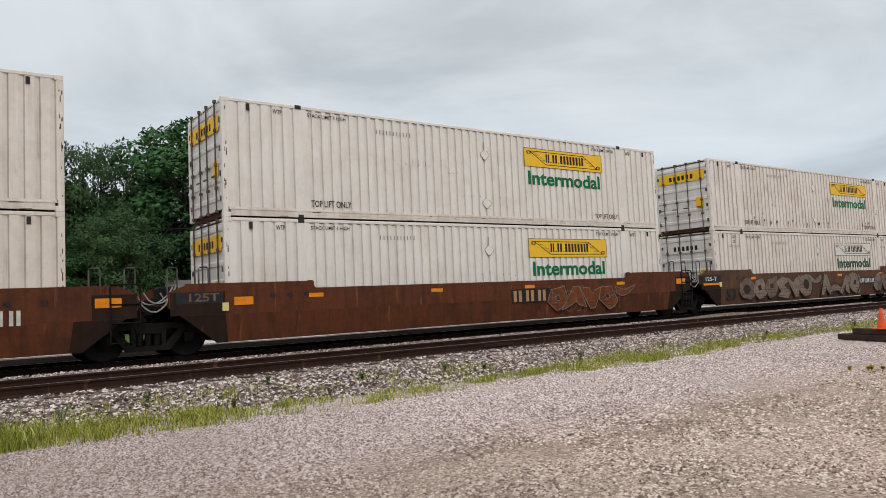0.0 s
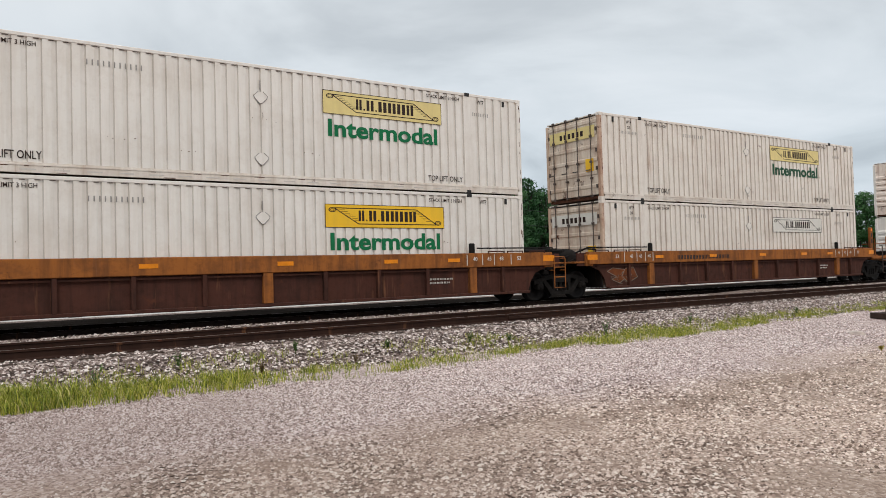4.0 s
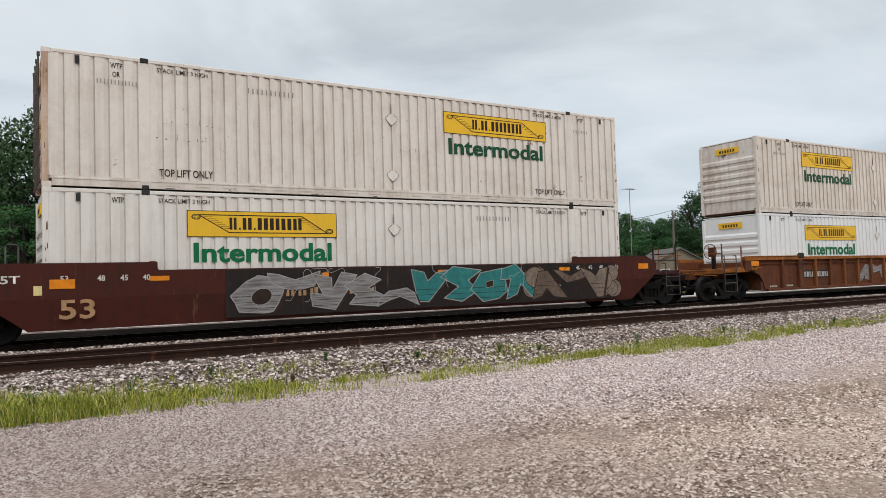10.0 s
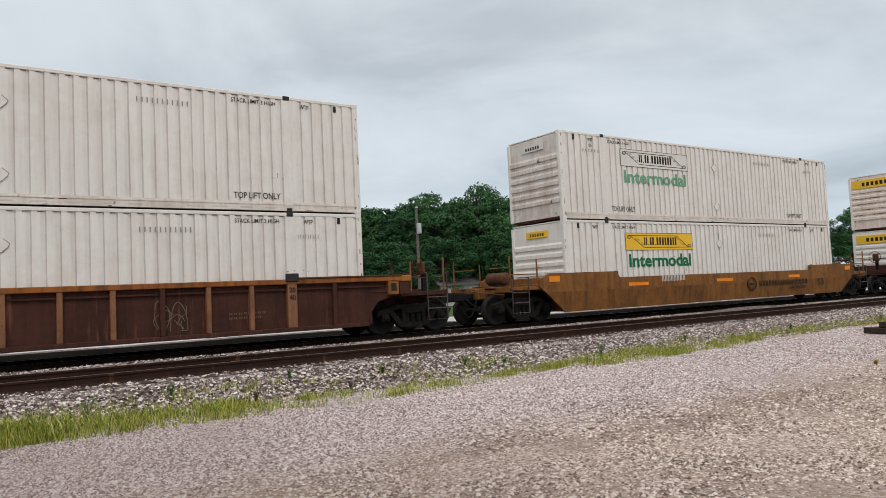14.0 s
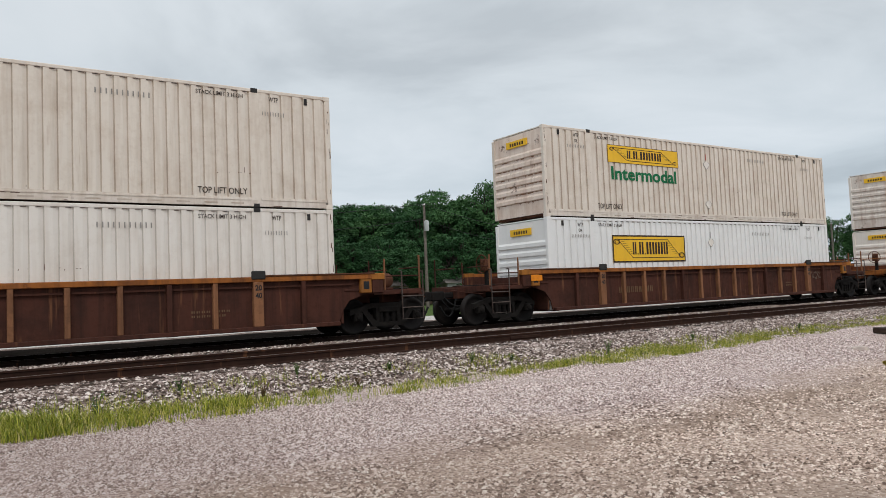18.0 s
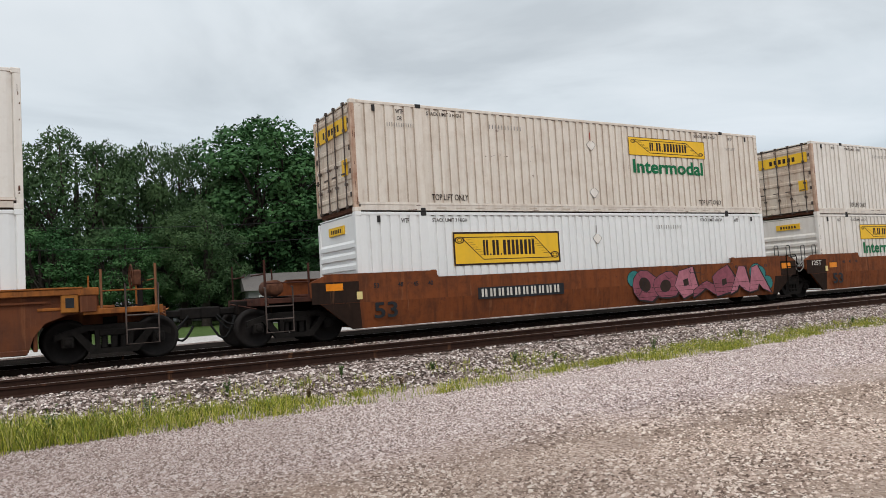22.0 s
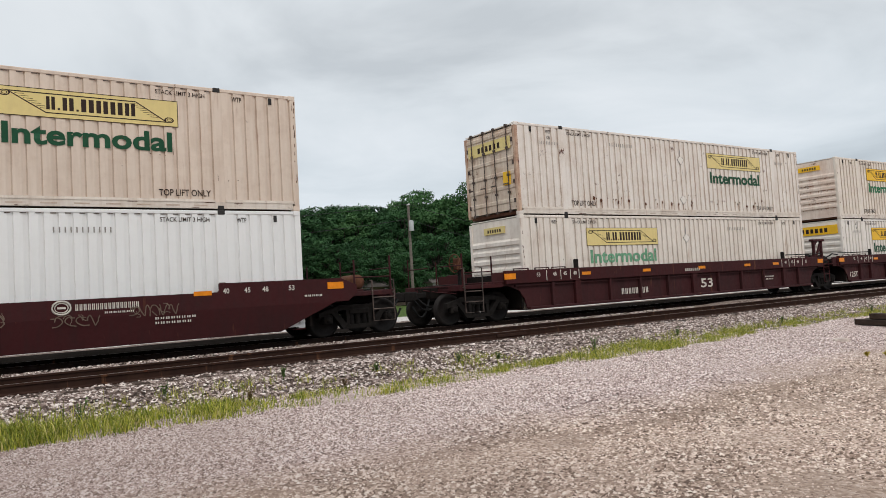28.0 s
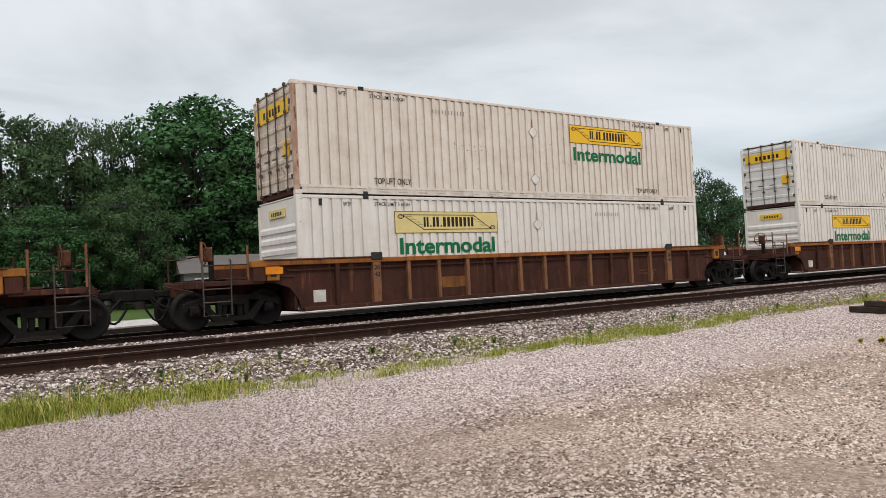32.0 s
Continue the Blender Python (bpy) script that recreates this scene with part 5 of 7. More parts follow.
# ---- ground and tracks ----
LOT = -0.50                   # the lot below the rail heads
NEAR_TRACK = TRACK - 4.13     # middle of the empty track


LILAC_STONE = [(0.0, (0.081, 0.051, 0.045)), (0.25, (0.284, 0.200, 0.178)), (0.6, (0.594, 0.470, 0.434)), (0.85, (0.828, 0.711, 0.675)), (1.0, (0.873, 0.792, 0.756))]
TAN_STONE = [(0.0, (0.090, 0.056, 0.041)), (0.25, (0.293, 0.205, 0.160)), (0.6, (0.576, 0.438, 0.360)), (0.85, (0.801, 0.661, 0.572)), (1.0, (0.855, 0.756, 0.666))]
# worn spots where bare earth shows: x, y, half length, half width
BARE = ((0.2, 9.3, 0.85, 0.26), (2.0, 5.85, 0.9, 0.28), (4.3, 5.95, 1.1, 0.30), (6.4, 5.45, 1.5, 0.34), (9.2, 5.6, 1.6, 0.30), (3.2, 7.6, 0.8, 0.16))


def lot_stone(nt, v, pick):
    """Pale lilac-grey gravel along the track, tan packed stone on the driven part of the lot nearer than six metres from it."""
    sep = nt.nodes.new("ShaderNodeSeparateXYZ")
    link(nt, v, sep.inputs[0])
    a = nt.nodes.new("ShaderNodeMath")
    a.operation = "MULTIPLY_ADD"
    a.inputs[1].default_value = 2.6
    link(nt, noise_tex(nt, v, 0.45, 5.0, 0.6), a.inputs[0])
    link(nt, sep.outputs["Y"], a.inputs[2])
    driven = grey(nt, a.outputs[0], 6.9, 8.3, 1.0, 0.0)
    col = mixed(nt, driven, ramp(nt, pick, LILAC_STONE), ramp(nt, pick, TAN_STONE))
    # stone grows darker towards low x, with an uneven edge
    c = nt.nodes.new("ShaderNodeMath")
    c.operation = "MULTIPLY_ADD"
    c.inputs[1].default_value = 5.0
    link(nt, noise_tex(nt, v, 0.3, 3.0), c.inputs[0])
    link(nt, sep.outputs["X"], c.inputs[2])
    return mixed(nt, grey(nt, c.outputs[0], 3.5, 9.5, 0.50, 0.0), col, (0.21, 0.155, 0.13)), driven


def ground_material():
    """Packed gravel near the tracks, a pale gravel road behind them, grass beyond."""
    m, nt, b = shader("gravel_lot", 1.0, 0.0, 0.05)
    tc = nt.nodes.new("ShaderNodeTexCoord")
    v = tc.outputs["Object"]
    sep = nt.nodes.new("ShaderNodeSeparateXYZ")
    link(nt, v, sep.inputs[0])
    wob = noise_tex(nt, v, 0.35, 4.0)
    big = noise_tex(nt, v, 0.22, 3.0)
    mid = noise_tex(nt, v, 1.6, 5.0, 0.65)
    vor = nt.nodes.new("ShaderNodeTexVoronoi")
    vor.inputs["Scale"].default_value = 38.0
    link(nt, v, vor.inputs["Vector"])
    vor2 = nt.nodes.new("ShaderNodeTexVoronoi")
    vor2.inputs["Scale"].default_value = 80.0
    link(nt, v, vor2.inputs["Vector"])
    grain = noise_tex(nt, v, 40.0, 4.0, 0.7)
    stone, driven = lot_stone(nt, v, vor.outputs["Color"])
    fines = ramp(nt, grain, [(0.3, (0.15, 0.105, 0.083)), (0.55, (0.29, 0.212, 0.183)), (0.8, (0.47, 0.365, 0.33))])
    lot = mixed(nt, grey(nt, mid, 0.30, 0.50, 0.65, 1.0), fines, stone)
    lot = mixed(nt, times(nt, driven, grey(nt, big, 0.42, 0.62, 0.1, 0.6)), lot, (0.30, 0.222, 0.172))
    for x, y, rx, ry in BARE:
        shift = nt.nodes.new("ShaderNodeVectorMath")
        shift.operation = "MULTIPLY_ADD"
        shift.inputs[1].default_value, shift.inputs[2].default_value = (1 / rx, 1 / ry, 0.0), (-x / rx, -y / ry, 0.0)
        link(nt, v, shift.inputs[0])
        far_off = nt.nodes.new("ShaderNodeVectorMath")
        far_off.operation = "LENGTH"
        link(nt, shift.outputs[0], far_off.inputs[0])
        edge = nt.nodes.new("ShaderNodeMath")
        edge.operation = "MULTIPLY_ADD"
        edge.inputs[1].default_value = 1.3
        link(nt, mid, edge.inputs[0])
        link(nt, far_off.outputs["Value"], edge.inputs[2])
        lot = mixed(nt, grey(nt, edge.outputs[0], 1.1, 1.9, 0.5, 0.0), lot, (0.25, 0.175, 0.135))
    # paler loose stone along the foot of the ballast
    def band(at0, at1):
        s = nt.nodes.new("ShaderNodeMath")
        s.operation = "MULTIPLY_ADD"
        s.inputs[1].default_value, s.inputs[2].default_value = 2.4, 0.0
        link(nt, wob, s.inputs[0])
        a = nt.nodes.new("ShaderNodeMath")
        link(nt, sep.outputs["Y"], a.inputs[0])
        link(nt, s.outputs[0], a.inputs[1])
        return grey(nt, a.outputs[0], at0, at1)
    pale = mixed(nt, grey(nt, mid, 0.3, 0.7, 0.45, 0.85), (0.50, 0.425, 0.40), stone)
    lot = mixed(nt, times(nt, band(9.6, 11.2), 0.6), lot, pale)
    far = mixed(nt, grey(nt, noise_tex(nt, v, 5.0, 4.0, 0.7), 0.35, 0.65), (0.42, 0.39, 0.365), (0.70, 0.66, 0.63))
    grass = ramp(nt, noise_tex(nt, v, 3.0, 5.0, 0.7), [(0.3, (0.045, 0.075, 0.022)), (0.55, (0.085, 0.13, 0.04)), (0.75, (0.15, 0.18, 0.07))])
    col = mixed(nt, band(28.0, 29.0), lot, far)
    col = mixed(nt, band(39.0, 40.0), col, grass)
    link(nt, col, b.inputs["Base Color"])
    hsum = mixed(nt, 0.5, vor.outputs["Distance"], vor2.outputs["Distance"])
    hsum = mixed(nt, 0.35, hsum, grain)
    bump(nt, b, hsum, 0.75, 0.03)
    return m


def ballast_material():
    m, nt, b = shader("ballast_stone", 1.0, 0.0, 0.0)
    tc = nt.nodes.new("ShaderNodeTexCoord")
    v = tc.outputs["Object"]
    sep = nt.nodes.new("ShaderNodeSeparateXYZ")
    link(nt, v, sep.inputs[0])
    vor = nt.nodes.new("ShaderNodeTexVoronoi")
    vor.inputs["Scale"].default_value = 17.0
    link(nt, v, vor.inputs["Vector"])
    col = ramp(nt, vor.outputs["Color"], [(0.0, (0.055, 0.038, 0.031)), (0.4, (0.16, 0.118, 0.10)), (0.75, (0.34, 0.272, 0.238)), (1.0, (0.60, 0.51, 0.465))])
    n = noise_tex(nt, v, 0.9, 4.0)
    col = mixed(nt, grey(nt, n, 0.4, 0.75, 0.0, 0.4), col, (0.22, 0.18, 0.16))
    # oil and brake dust, plus the train's shade painted black far beyond its track
    oil_and_shade = grey(nt, noise_tex(nt, v, 0.6, 3.0), 0.3, 0.7, 0.95, 1.0)
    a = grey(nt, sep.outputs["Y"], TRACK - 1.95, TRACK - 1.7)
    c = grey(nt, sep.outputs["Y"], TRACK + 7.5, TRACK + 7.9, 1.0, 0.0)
    col = mixed(nt, times(nt, times(nt, a, c), oil_and_shade), col, (0.012, 0.0103, 0.0093))
    a = grey(nt, sep.outputs["Y"], NEAR_TRACK - 1.0, NEAR_TRACK - 0.7)
    c = grey(nt, sep.outputs["Y"], NEAR_TRACK + 0.7, NEAR_TRACK + 1.0, 1.0, 0.0)
    col = mixed(nt, times(nt, times(nt, a, c), 0.6), col, (0.06, 0.048, 0.042))
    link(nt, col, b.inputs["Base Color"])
    bump(nt, b, vor.outputs["Distance"], 0.9, 0.05)
    return m


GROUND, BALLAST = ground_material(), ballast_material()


def ground():
    xs = [-4000, -1500, -600, -200, -60, -20] + [-10 + 2.0 * i for i in range(46)] + [100, 150, 250, 600, 1500, 4000]
    ys = [-4000, -1200, -300, -80, -20] + [-6 + 1.0 * i for i in range(30)] + [30, 45, 70, 120, 300, 1000, 4000]
    v = []
    for x in xs:
        for y in ys:
            z = LOT
            if -12 < x < 90 and -6 < y < 11:
                z += 0.05 * (noise.noise((x * 0.21, y * 0.30, 0)) - 0.15) + 0.02 * noise.noise((x * 0.9, y * 1.1, 4))
                z = min(z, LOT + 0.03)
            v.append((x, y, z))
    n = len(ys)
    f = [(i * n + j, (i + 1) * n + j, (i + 1) * n + j + 1, i * n + j + 1) for i in range(len(xs) - 1) for j in range(n - 1)]
    s = Solid().add(v, f, True)
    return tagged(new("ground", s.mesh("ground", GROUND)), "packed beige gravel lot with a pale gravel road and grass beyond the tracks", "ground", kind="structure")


ground()


def ballast_bed():
    prof = [(NEAR_TRACK - 3.2, LOT - 0.05), (NEAR_TRACK - 2.6, LOT + 0.02), (NEAR_TRACK - 1.75, -0.22), (NEAR_TRACK - 1.3, -0.185), (NEAR_TRACK + 1.3, -0.195), (NEAR_TRACK + 1.7, -0.10), (NEAR_TRACK + 2.2, -0.085), (TRACK - 1.4, -0.185), (TRACK + 1.35, -0.19), (TRACK + 8.7, -0.22), (TRACK + 9.9, LOT - 0.05)]
    xs = [-900, -300, -80, -30] + [-12 + 1.0 * i for i in range(75)] + [80, 120, 200, 400, 900]
    v = []
    for x in xs:
        for k, (y, z) in enumerate(prof):
            w = 0.05 * noise.noise((x * 0.5, y * 0.6, 7)) if -12 <= x <= 62 and k not in (3, 4, 7, 8) else 0
            heap = 0.10 * math.exp(-((x - 24.6) / 2.2) ** 2) if k in (5, 6) else 0.0
            v.append((x, y + 2.2 * w * (k < 2), z + heap + w * (0.6 if k > 1 else 0.2)))
    n = len(prof)
    f = [(i * n + j, (i + 1) * n + j, (i + 1) * n + j + 1, i * n + j + 1) for i in range(len(xs) - 1) for j in range(n - 1)]
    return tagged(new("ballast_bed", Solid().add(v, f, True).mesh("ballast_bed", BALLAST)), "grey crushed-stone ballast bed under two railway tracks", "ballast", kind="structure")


ballast_bed()

RAIL = paint("rusty_rail_steel", (0.040, 0.020, 0.014), (0.020, 0.011, 0.009), 0.3, 0.6, 0.8, spec=0.1)
RAILTOP = plain("dull_rail_head", (0.30, 0.25, 0.22), 0.4, 0.2, 5.0, 0.7)
# the train's shade put into a darker copy of the rail colour
SHADED_RAIL = paint("shaded_rail_steel", (0.022, 0.013, 0.010), (0.010, 0.008, 0.007), 0.1, 0.6, 0.8, spec=0.1)
TIE = plain("weathered_tie_wood", (0.050, 0.034, 0.026), 0.9, 0.4, 5.0)


def rail(y):
    prof = [(-0.07, -0.172), (0.07, -0.172), (0.07, -0.160), (0.012, -0.135), (0.012, -0.045), (0.036, -0.036), (0.037, -0.008), (0.028, 0.0), (-0.028, 0.0), (-0.037, -0.008), (-0.036, -0.036), (-0.012, -0.045), (-0.012, -0.135), (-0.07, -0.160)]
    n = len(prof)
    v = [(x, y + a, b) for x in (-900, 900) for a, b in prof]
    me = Solid().add(v, [(i, (i + 1) % n, n + (i + 1) % n, n + i) for i in range(n)]).mesh("rail", RAIL if y < 15.5 else SHADED_RAIL, RAILTOP)
    me.polygons[7].material_index = 1
    return tagged(new("rail", me), "rust-brown steel rail with a worn head", "rail", "rails of the two tracks", "structure")


for mid in (NEAR_TRACK, TRACK):
    for sy in (-0.755, 0.755):
        rail(mid + sy)

# joint bars on the near rail
jb = tagged(new("joint_bar", Solid().box(-0.46, 0.46, -0.055, -0.020, -0.125, -0.050, 0.01).mesh("joint_bar", RAIL)), "bolted steel joint bar on the rail", "joint bar", kind="structure")
jb.location = (11.1, NEAR_TRACK - 0.755, 0)

# ---- trees, houses and poles behind the tracks ----
BARK = plain("grey_bark", (0.050, 0.041, 0.034), 0.95, 0.35, 8.0, 0.0, 0.5)


def leaf_material(name, dark, light):
    m, nt, b = shader(name, 0.7, 0.0, 0.1)
    geo = nt.nodes.new("ShaderNodeNewGeometry")
    v = coords(nt)
    n = noise_tex(nt, v, 0.35, 3.0)
    col = ramp(nt, geo.outputs["Random Per Island"], [(0.0, tuple(0.7 * a + 0.3 * c for a, c in zip(dark, light))), (1.0, tuple(0.3 * a + 0.7 * c for a, c in zip(dark, light)))])
    col = mixed(nt, grey(nt, n, 0.35, 0.65, 0.0, 0.6), col, dark)
    link(nt, col, b.inputs["Base Color"])
    b.inputs["Transmission Weight"].default_value = 0.0
    b.inputs["Subsurface Weight"].default_value = 0.0
    return m


LEAF = [
    leaf_material("deep_green_leaves", (0.020, 0.050, 0.023), (0.082, 0.150, 0.060)),
    leaf_material("fresh_green_leaves", (0.024, 0.074, 0.029), (0.118, 0.235, 0.082)),
    leaf_material("grey_green_leaves", (0.026, 0.058, 0.026), (0.112, 0.178, 0.068)),
    leaf_material("rich_dark_green_leaves", (0.018, 0.056, 0.024), (0.070, 0.160, 0.056)),
]


def tree_meshes(seed, clumps, leaf, n, size, trunk_r=0.28, pointed=False, airy=False):
    """Trunk with limbs, and a crown of leaf clumps with gaps between them; a tree 10 m high, later scaled."""
    rnd = random.Random(seed)
    t, c = Solid(), Solid()
    lean = (rnd.uniform(-0.3, 0.3), rnd.uniform(-0.3, 0.3))
    t.tube([(0, 0, -0.1), (lean[0] * 0.2, lean[1] * 0.2, 1.5), (lean[0], lean[1], 4.5), (lean[0] * 1.3, lean[1] * 1.3, 8.0)], [trunk_r * 1.25, trunk_r, trunk_r * 0.62, 0.05], 8)
    forks = []
    for k in range(7 if not pointed else 0):
        a, z0 = k * 2.4 + rnd.uniform(-0.3, 0.3), rnd.uniform(1.8, 4.0)
        out, up = rnd.uniform(1.2, 2.1), rnd.uniform(5.2, 7.4)
        tip = Vector((out * math.cos(a), out * math.sin(a), up))
        t.tube([(lean[0] * z0 / 5, lean[1] * z0 / 5, z0), tuple(tip * 0.55 + Vector((0, 0, 0.35 * z0))), tuple(tip)], [0.17, 0.12, 0.06], 6)
        forks.append(tip)
    blobs = []
    for i in range(clumps):
        if pointed:
            z = 1.4 + 8.2 * (i / clumps)
            r = 2.3 * (1 - (z - 1.0) / 9.6) + 0.35
            a = i * 2.4
            blobs.append((0.45 * r * math.cos(a), 0.45 * r * math.sin(a), z, r * 0.85, r * 0.55))
        else:
            # clumps sit on and in an egg-shaped crown
            a, up = i * 2.399 + rnd.uniform(-0.3, 0.3), 1 - 2 * (i + 0.5) / clumps
            q = rnd.uniform(0.25, 1.0) ** 0.5 * rnd.uniform(0.9, 1.05)
            ring = math.sqrt(max(0.0, 1 - up * up))
            rad = rnd.uniform(0.55, 1.0) * (1.15 if airy else 1.0)
            blobs.append((3.0 * q * ring * math.cos(a), 3.0 * q * ring * math.sin(a), 5.3 + 4.0 * q * up, rad, rad * rnd.uniform(0.55, 0.8)))
    for bx_, by_, bz_, br, _ in blobs:
        if forks:
            f = min(forks, key=lambda w: (w - Vector((bx_, by_, bz_))).length)
            t.tube([tuple(f * 0.75 + Vector((0, 0, 0.6))), (0.5 * (f.x + bx_), 0.5 * (f.y + by_), 0.5 * (f.z + bz_) + 0.1), (bx_, by_, bz_)], [0.06, 0.04, 0.015], 4)
    tot = sum(b[3] ** 2 for b in blobs)
    for bx_, by_, bz_, br, bh in blobs:
        for _ in range(int(n * br * br / tot)):
            d = Vector((rnd.gauss(0, 1), rnd.gauss(0, 1), rnd.gauss(0.25, 0.9))).normalized()
            k = rnd.uniform(0.3, 1.0) ** 0.4 * rnd.uniform(0.85, 1.12)
            p = Vector((bx_ + d.x * br * k, by_ + d.y * br * k, bz_ + d.z * bh * k - (0.5 * rnd.random() ** 2 if airy else 0.0)))
            u = Vector((rnd.gauss(0, 1), rnd.gauss(0, 1), rnd.gauss(-0.8, 0.7) if airy else rnd.gauss(0, 0.7))).normalized()
            w = u.cross(d + Vector((0, 0, 0.4))).normalized()
            sz = size * rnd.uniform(0.6, 1.25)
            u, w = u * sz, w * sz * (0.42 if airy else 0.62)
            c.add([p - u, p - u * 0.1 + w, p + u, p + u * 0.1 - w], [(0, 1, 2, 3)])
    return t.mesh("trunk", BARK), c.mesh("crown", leaf)


KINDS = [
    tree_meshes(1, 105, LEAF[1], 25000, 0.105),
    tree_meshes(2, 84, LEAF[0], 13000, 0.095),
    tree_meshes(3, 44, LEAF[2], 18000, 0.12, 0.3, False, True),
    tree_meshes(4, 46, LEAF[0], 15000, 0.12, 0.28, False, True),
    tree_meshes(5, 14, LEAF[1], 9000, 0.09, 0.2, True),
    tree_meshes(6, 66, LEAF[1], 11000, 0.10),
    tree_meshes(7, 70, LEAF[3], 14000, 0.12),
]
TREE_SAYS = [
    "broad maple in full fresh green leaf", "dense dark green shade tree", "open-crowned tree with grey-green leaves and bare gaps",
    "tall dark green tree with an uneven crown", "narrow pointed spruce-like green tree", "rounded mid-green yard tree", "dense round-topped dark green tree",
]


def tree(kind, az, dist, top, wide=1.0, turn=0.0):
    """A tree at a bearing from the lot, its top as many degrees above the eye."""
    h = EYE[2] + dist * math.tan(radians(top)) - LOT
    t = thing("tree", TREE_SAYS[kind] + " behind the tracks", "tree", "trees behind the tracks")
    trunk_me, crown_me = KINDS[kind]
    k = h / 9.9
    for name, me in (("trunk", trunk_me), ("crown", crown_me)):
        ob = part(name, me, t)
        ob.scale = (k * wide, k * wide, k)
    t.location = (dist * math.sin(radians(az)), dist * math.cos(radians(az)), LOT)
    t.rotation_euler = (0, 0, turn)
    return t


PLANTED = []


def grove(*rows):
    """Trees in a loose row: kind, bearing, distance, elevation of the top, width."""
    for row in rows:
        PLANTED.append(tree(*row, turn=1.7 * len(PLANTED)))


grove((3, -3.0, 66, 12.6, 1.1), (4, 1.0, 70, 11.0, 1.3), (2, 3.9, 62, 13.3, 0.95), (2, 8.2, 66, 12.4, 0.72), (2, 11.2, 66, 12.5, 0.7), (1, 13.2, 76, 9.6, 0.9), (2, 12.6, 58, 7.8, 1.1))
grove((0, 17.0, 66, 14.9, 1.14), (1, 20.0, 70, 12.3, 0.75), (1, 21.2, 66, 8.6, 0.8), (5, 11.0, 60, 6.5, 1.1), (5, 7.0, 58, 6.6, 1.1), (5, 2.0, 59, 6.8, 1.2))
grove((5, 13.6, 76, 5.0, 1.2), (1, 2.5, 80, 6.0, 1.4), (1, 6.0, 78, 6.0, 1.4), (1, 10.0, 80, 5.5, 1.4), (1, -1.5, 80, 6.0, 1.4), (1, 17.0, 78, 5.2, 1.4), (1, 20.5, 80, 5.0, 1.4), (5, 8.6, 74, 4.2, 1.4), (5, 4.0, 76, 4.2, 1.4))
grove((5, 0.0, 76, 4.0, 1.4), (5, 15.2, 75, 3.6, 1.4), (5, 18.8, 76, 3.4, 1.4), (5, 22.4, 78, 4.0, 1.2), (5, -4.0, 76, 4.2, 1.4))
grove((6, 24.6, 92, 7.5, 1.35), (6, 26.2, 95, 7.8, 1.26), (0, 27.9, 93, 7.4, 1.2), (6, 25.4, 82, 5.2, 1.05), (6, 29.6, 96, 7.5, 1.35), (6, 31.4, 90, 7.3, 1.05))
grove((0, 33.6, 92, 8.4, 0.95), (6, 35.6, 94, 7.7, 1.05), (0, 37.6, 92, 8.7, 1.00), (6, 39.6, 96, 7.9, 0.95), (6, 41.6, 100, 6.8, 0.95), (6, 43.4, 104, 6.0, 0.95))
grove((6, 27.0, 80, 4.6, 1.35), (6, 30.0, 84, 4.8, 1.35), (6, 34.6, 84, 5.0, 1.35), (6, 38.6, 86, 5.0, 1.35), (6, 32.2, 78, 3.6, 1.35))
grove((6, 25.4, 99, 7.3, 1.2), (6, 27.1, 100, 7.5, 1.2), (6, 28.8, 99, 7.6, 1.2), (6, 30.6, 98, 7.4, 1.2), (6, 32.5, 99, 7.8, 1.2), (6, 36.6, 100, 8.0, 1.2))
grove((0, 45.6, 150, 4.9, 1.0), (5, 47.4, 155, 4.6, 1.0), (0, 48.8, 150, 4.4, 1.0), (3, 51.4, 118, 7.0, 1.0), (1, 53.0, 124, 6.0, 0.9), (3, 55.8, 112, 7.0, 1.0))
grove((5, 57.4, 130, 5.0, 1.0), (0, 59.6, 150, 4.6, 1.1), (5, 62.0, 150, 4.4, 1.1), (0, 64.4, 150, 4.8, 1.1), (5, 67.0, 150, 4.4, 1.1), (0, 70.0, 150, 4.6, 1.1))
grove((5, 50.2, 140, 3.8, 1.1), (5, 46.4, 130, 3.2, 1.2), (5, 54.2, 135, 4.2, 1.1), (0, 73.0, 160, 4.6, 1.1), (3, -8.0, 68, 11.5, 1.1), (0, -13.0, 70, 11.0, 1.1))

SIDING = {"grey": plain("grey_siding", (0.20, 0.20, 0.195), 0.7, 0.12), "tan": plain("tan_siding", (0.26, 0.20, 0.155), 0.7, 0.12), "white": plain("white_siding", (0.45, 0.45, 0.44), 0.7, 0.1)}
SHINGLE = plain("weathered_shingles", (0.16, 0.145, 0.135), 0.9, 0.25, 12.0)
DARKGLASS = plain("dark_window_glass", (0.02, 0.022, 0.025), 0.1, 0.1)
TRIMWHITE = plain("white_trim", (0.68, 0.68, 0.66), 0.6, 0.1)


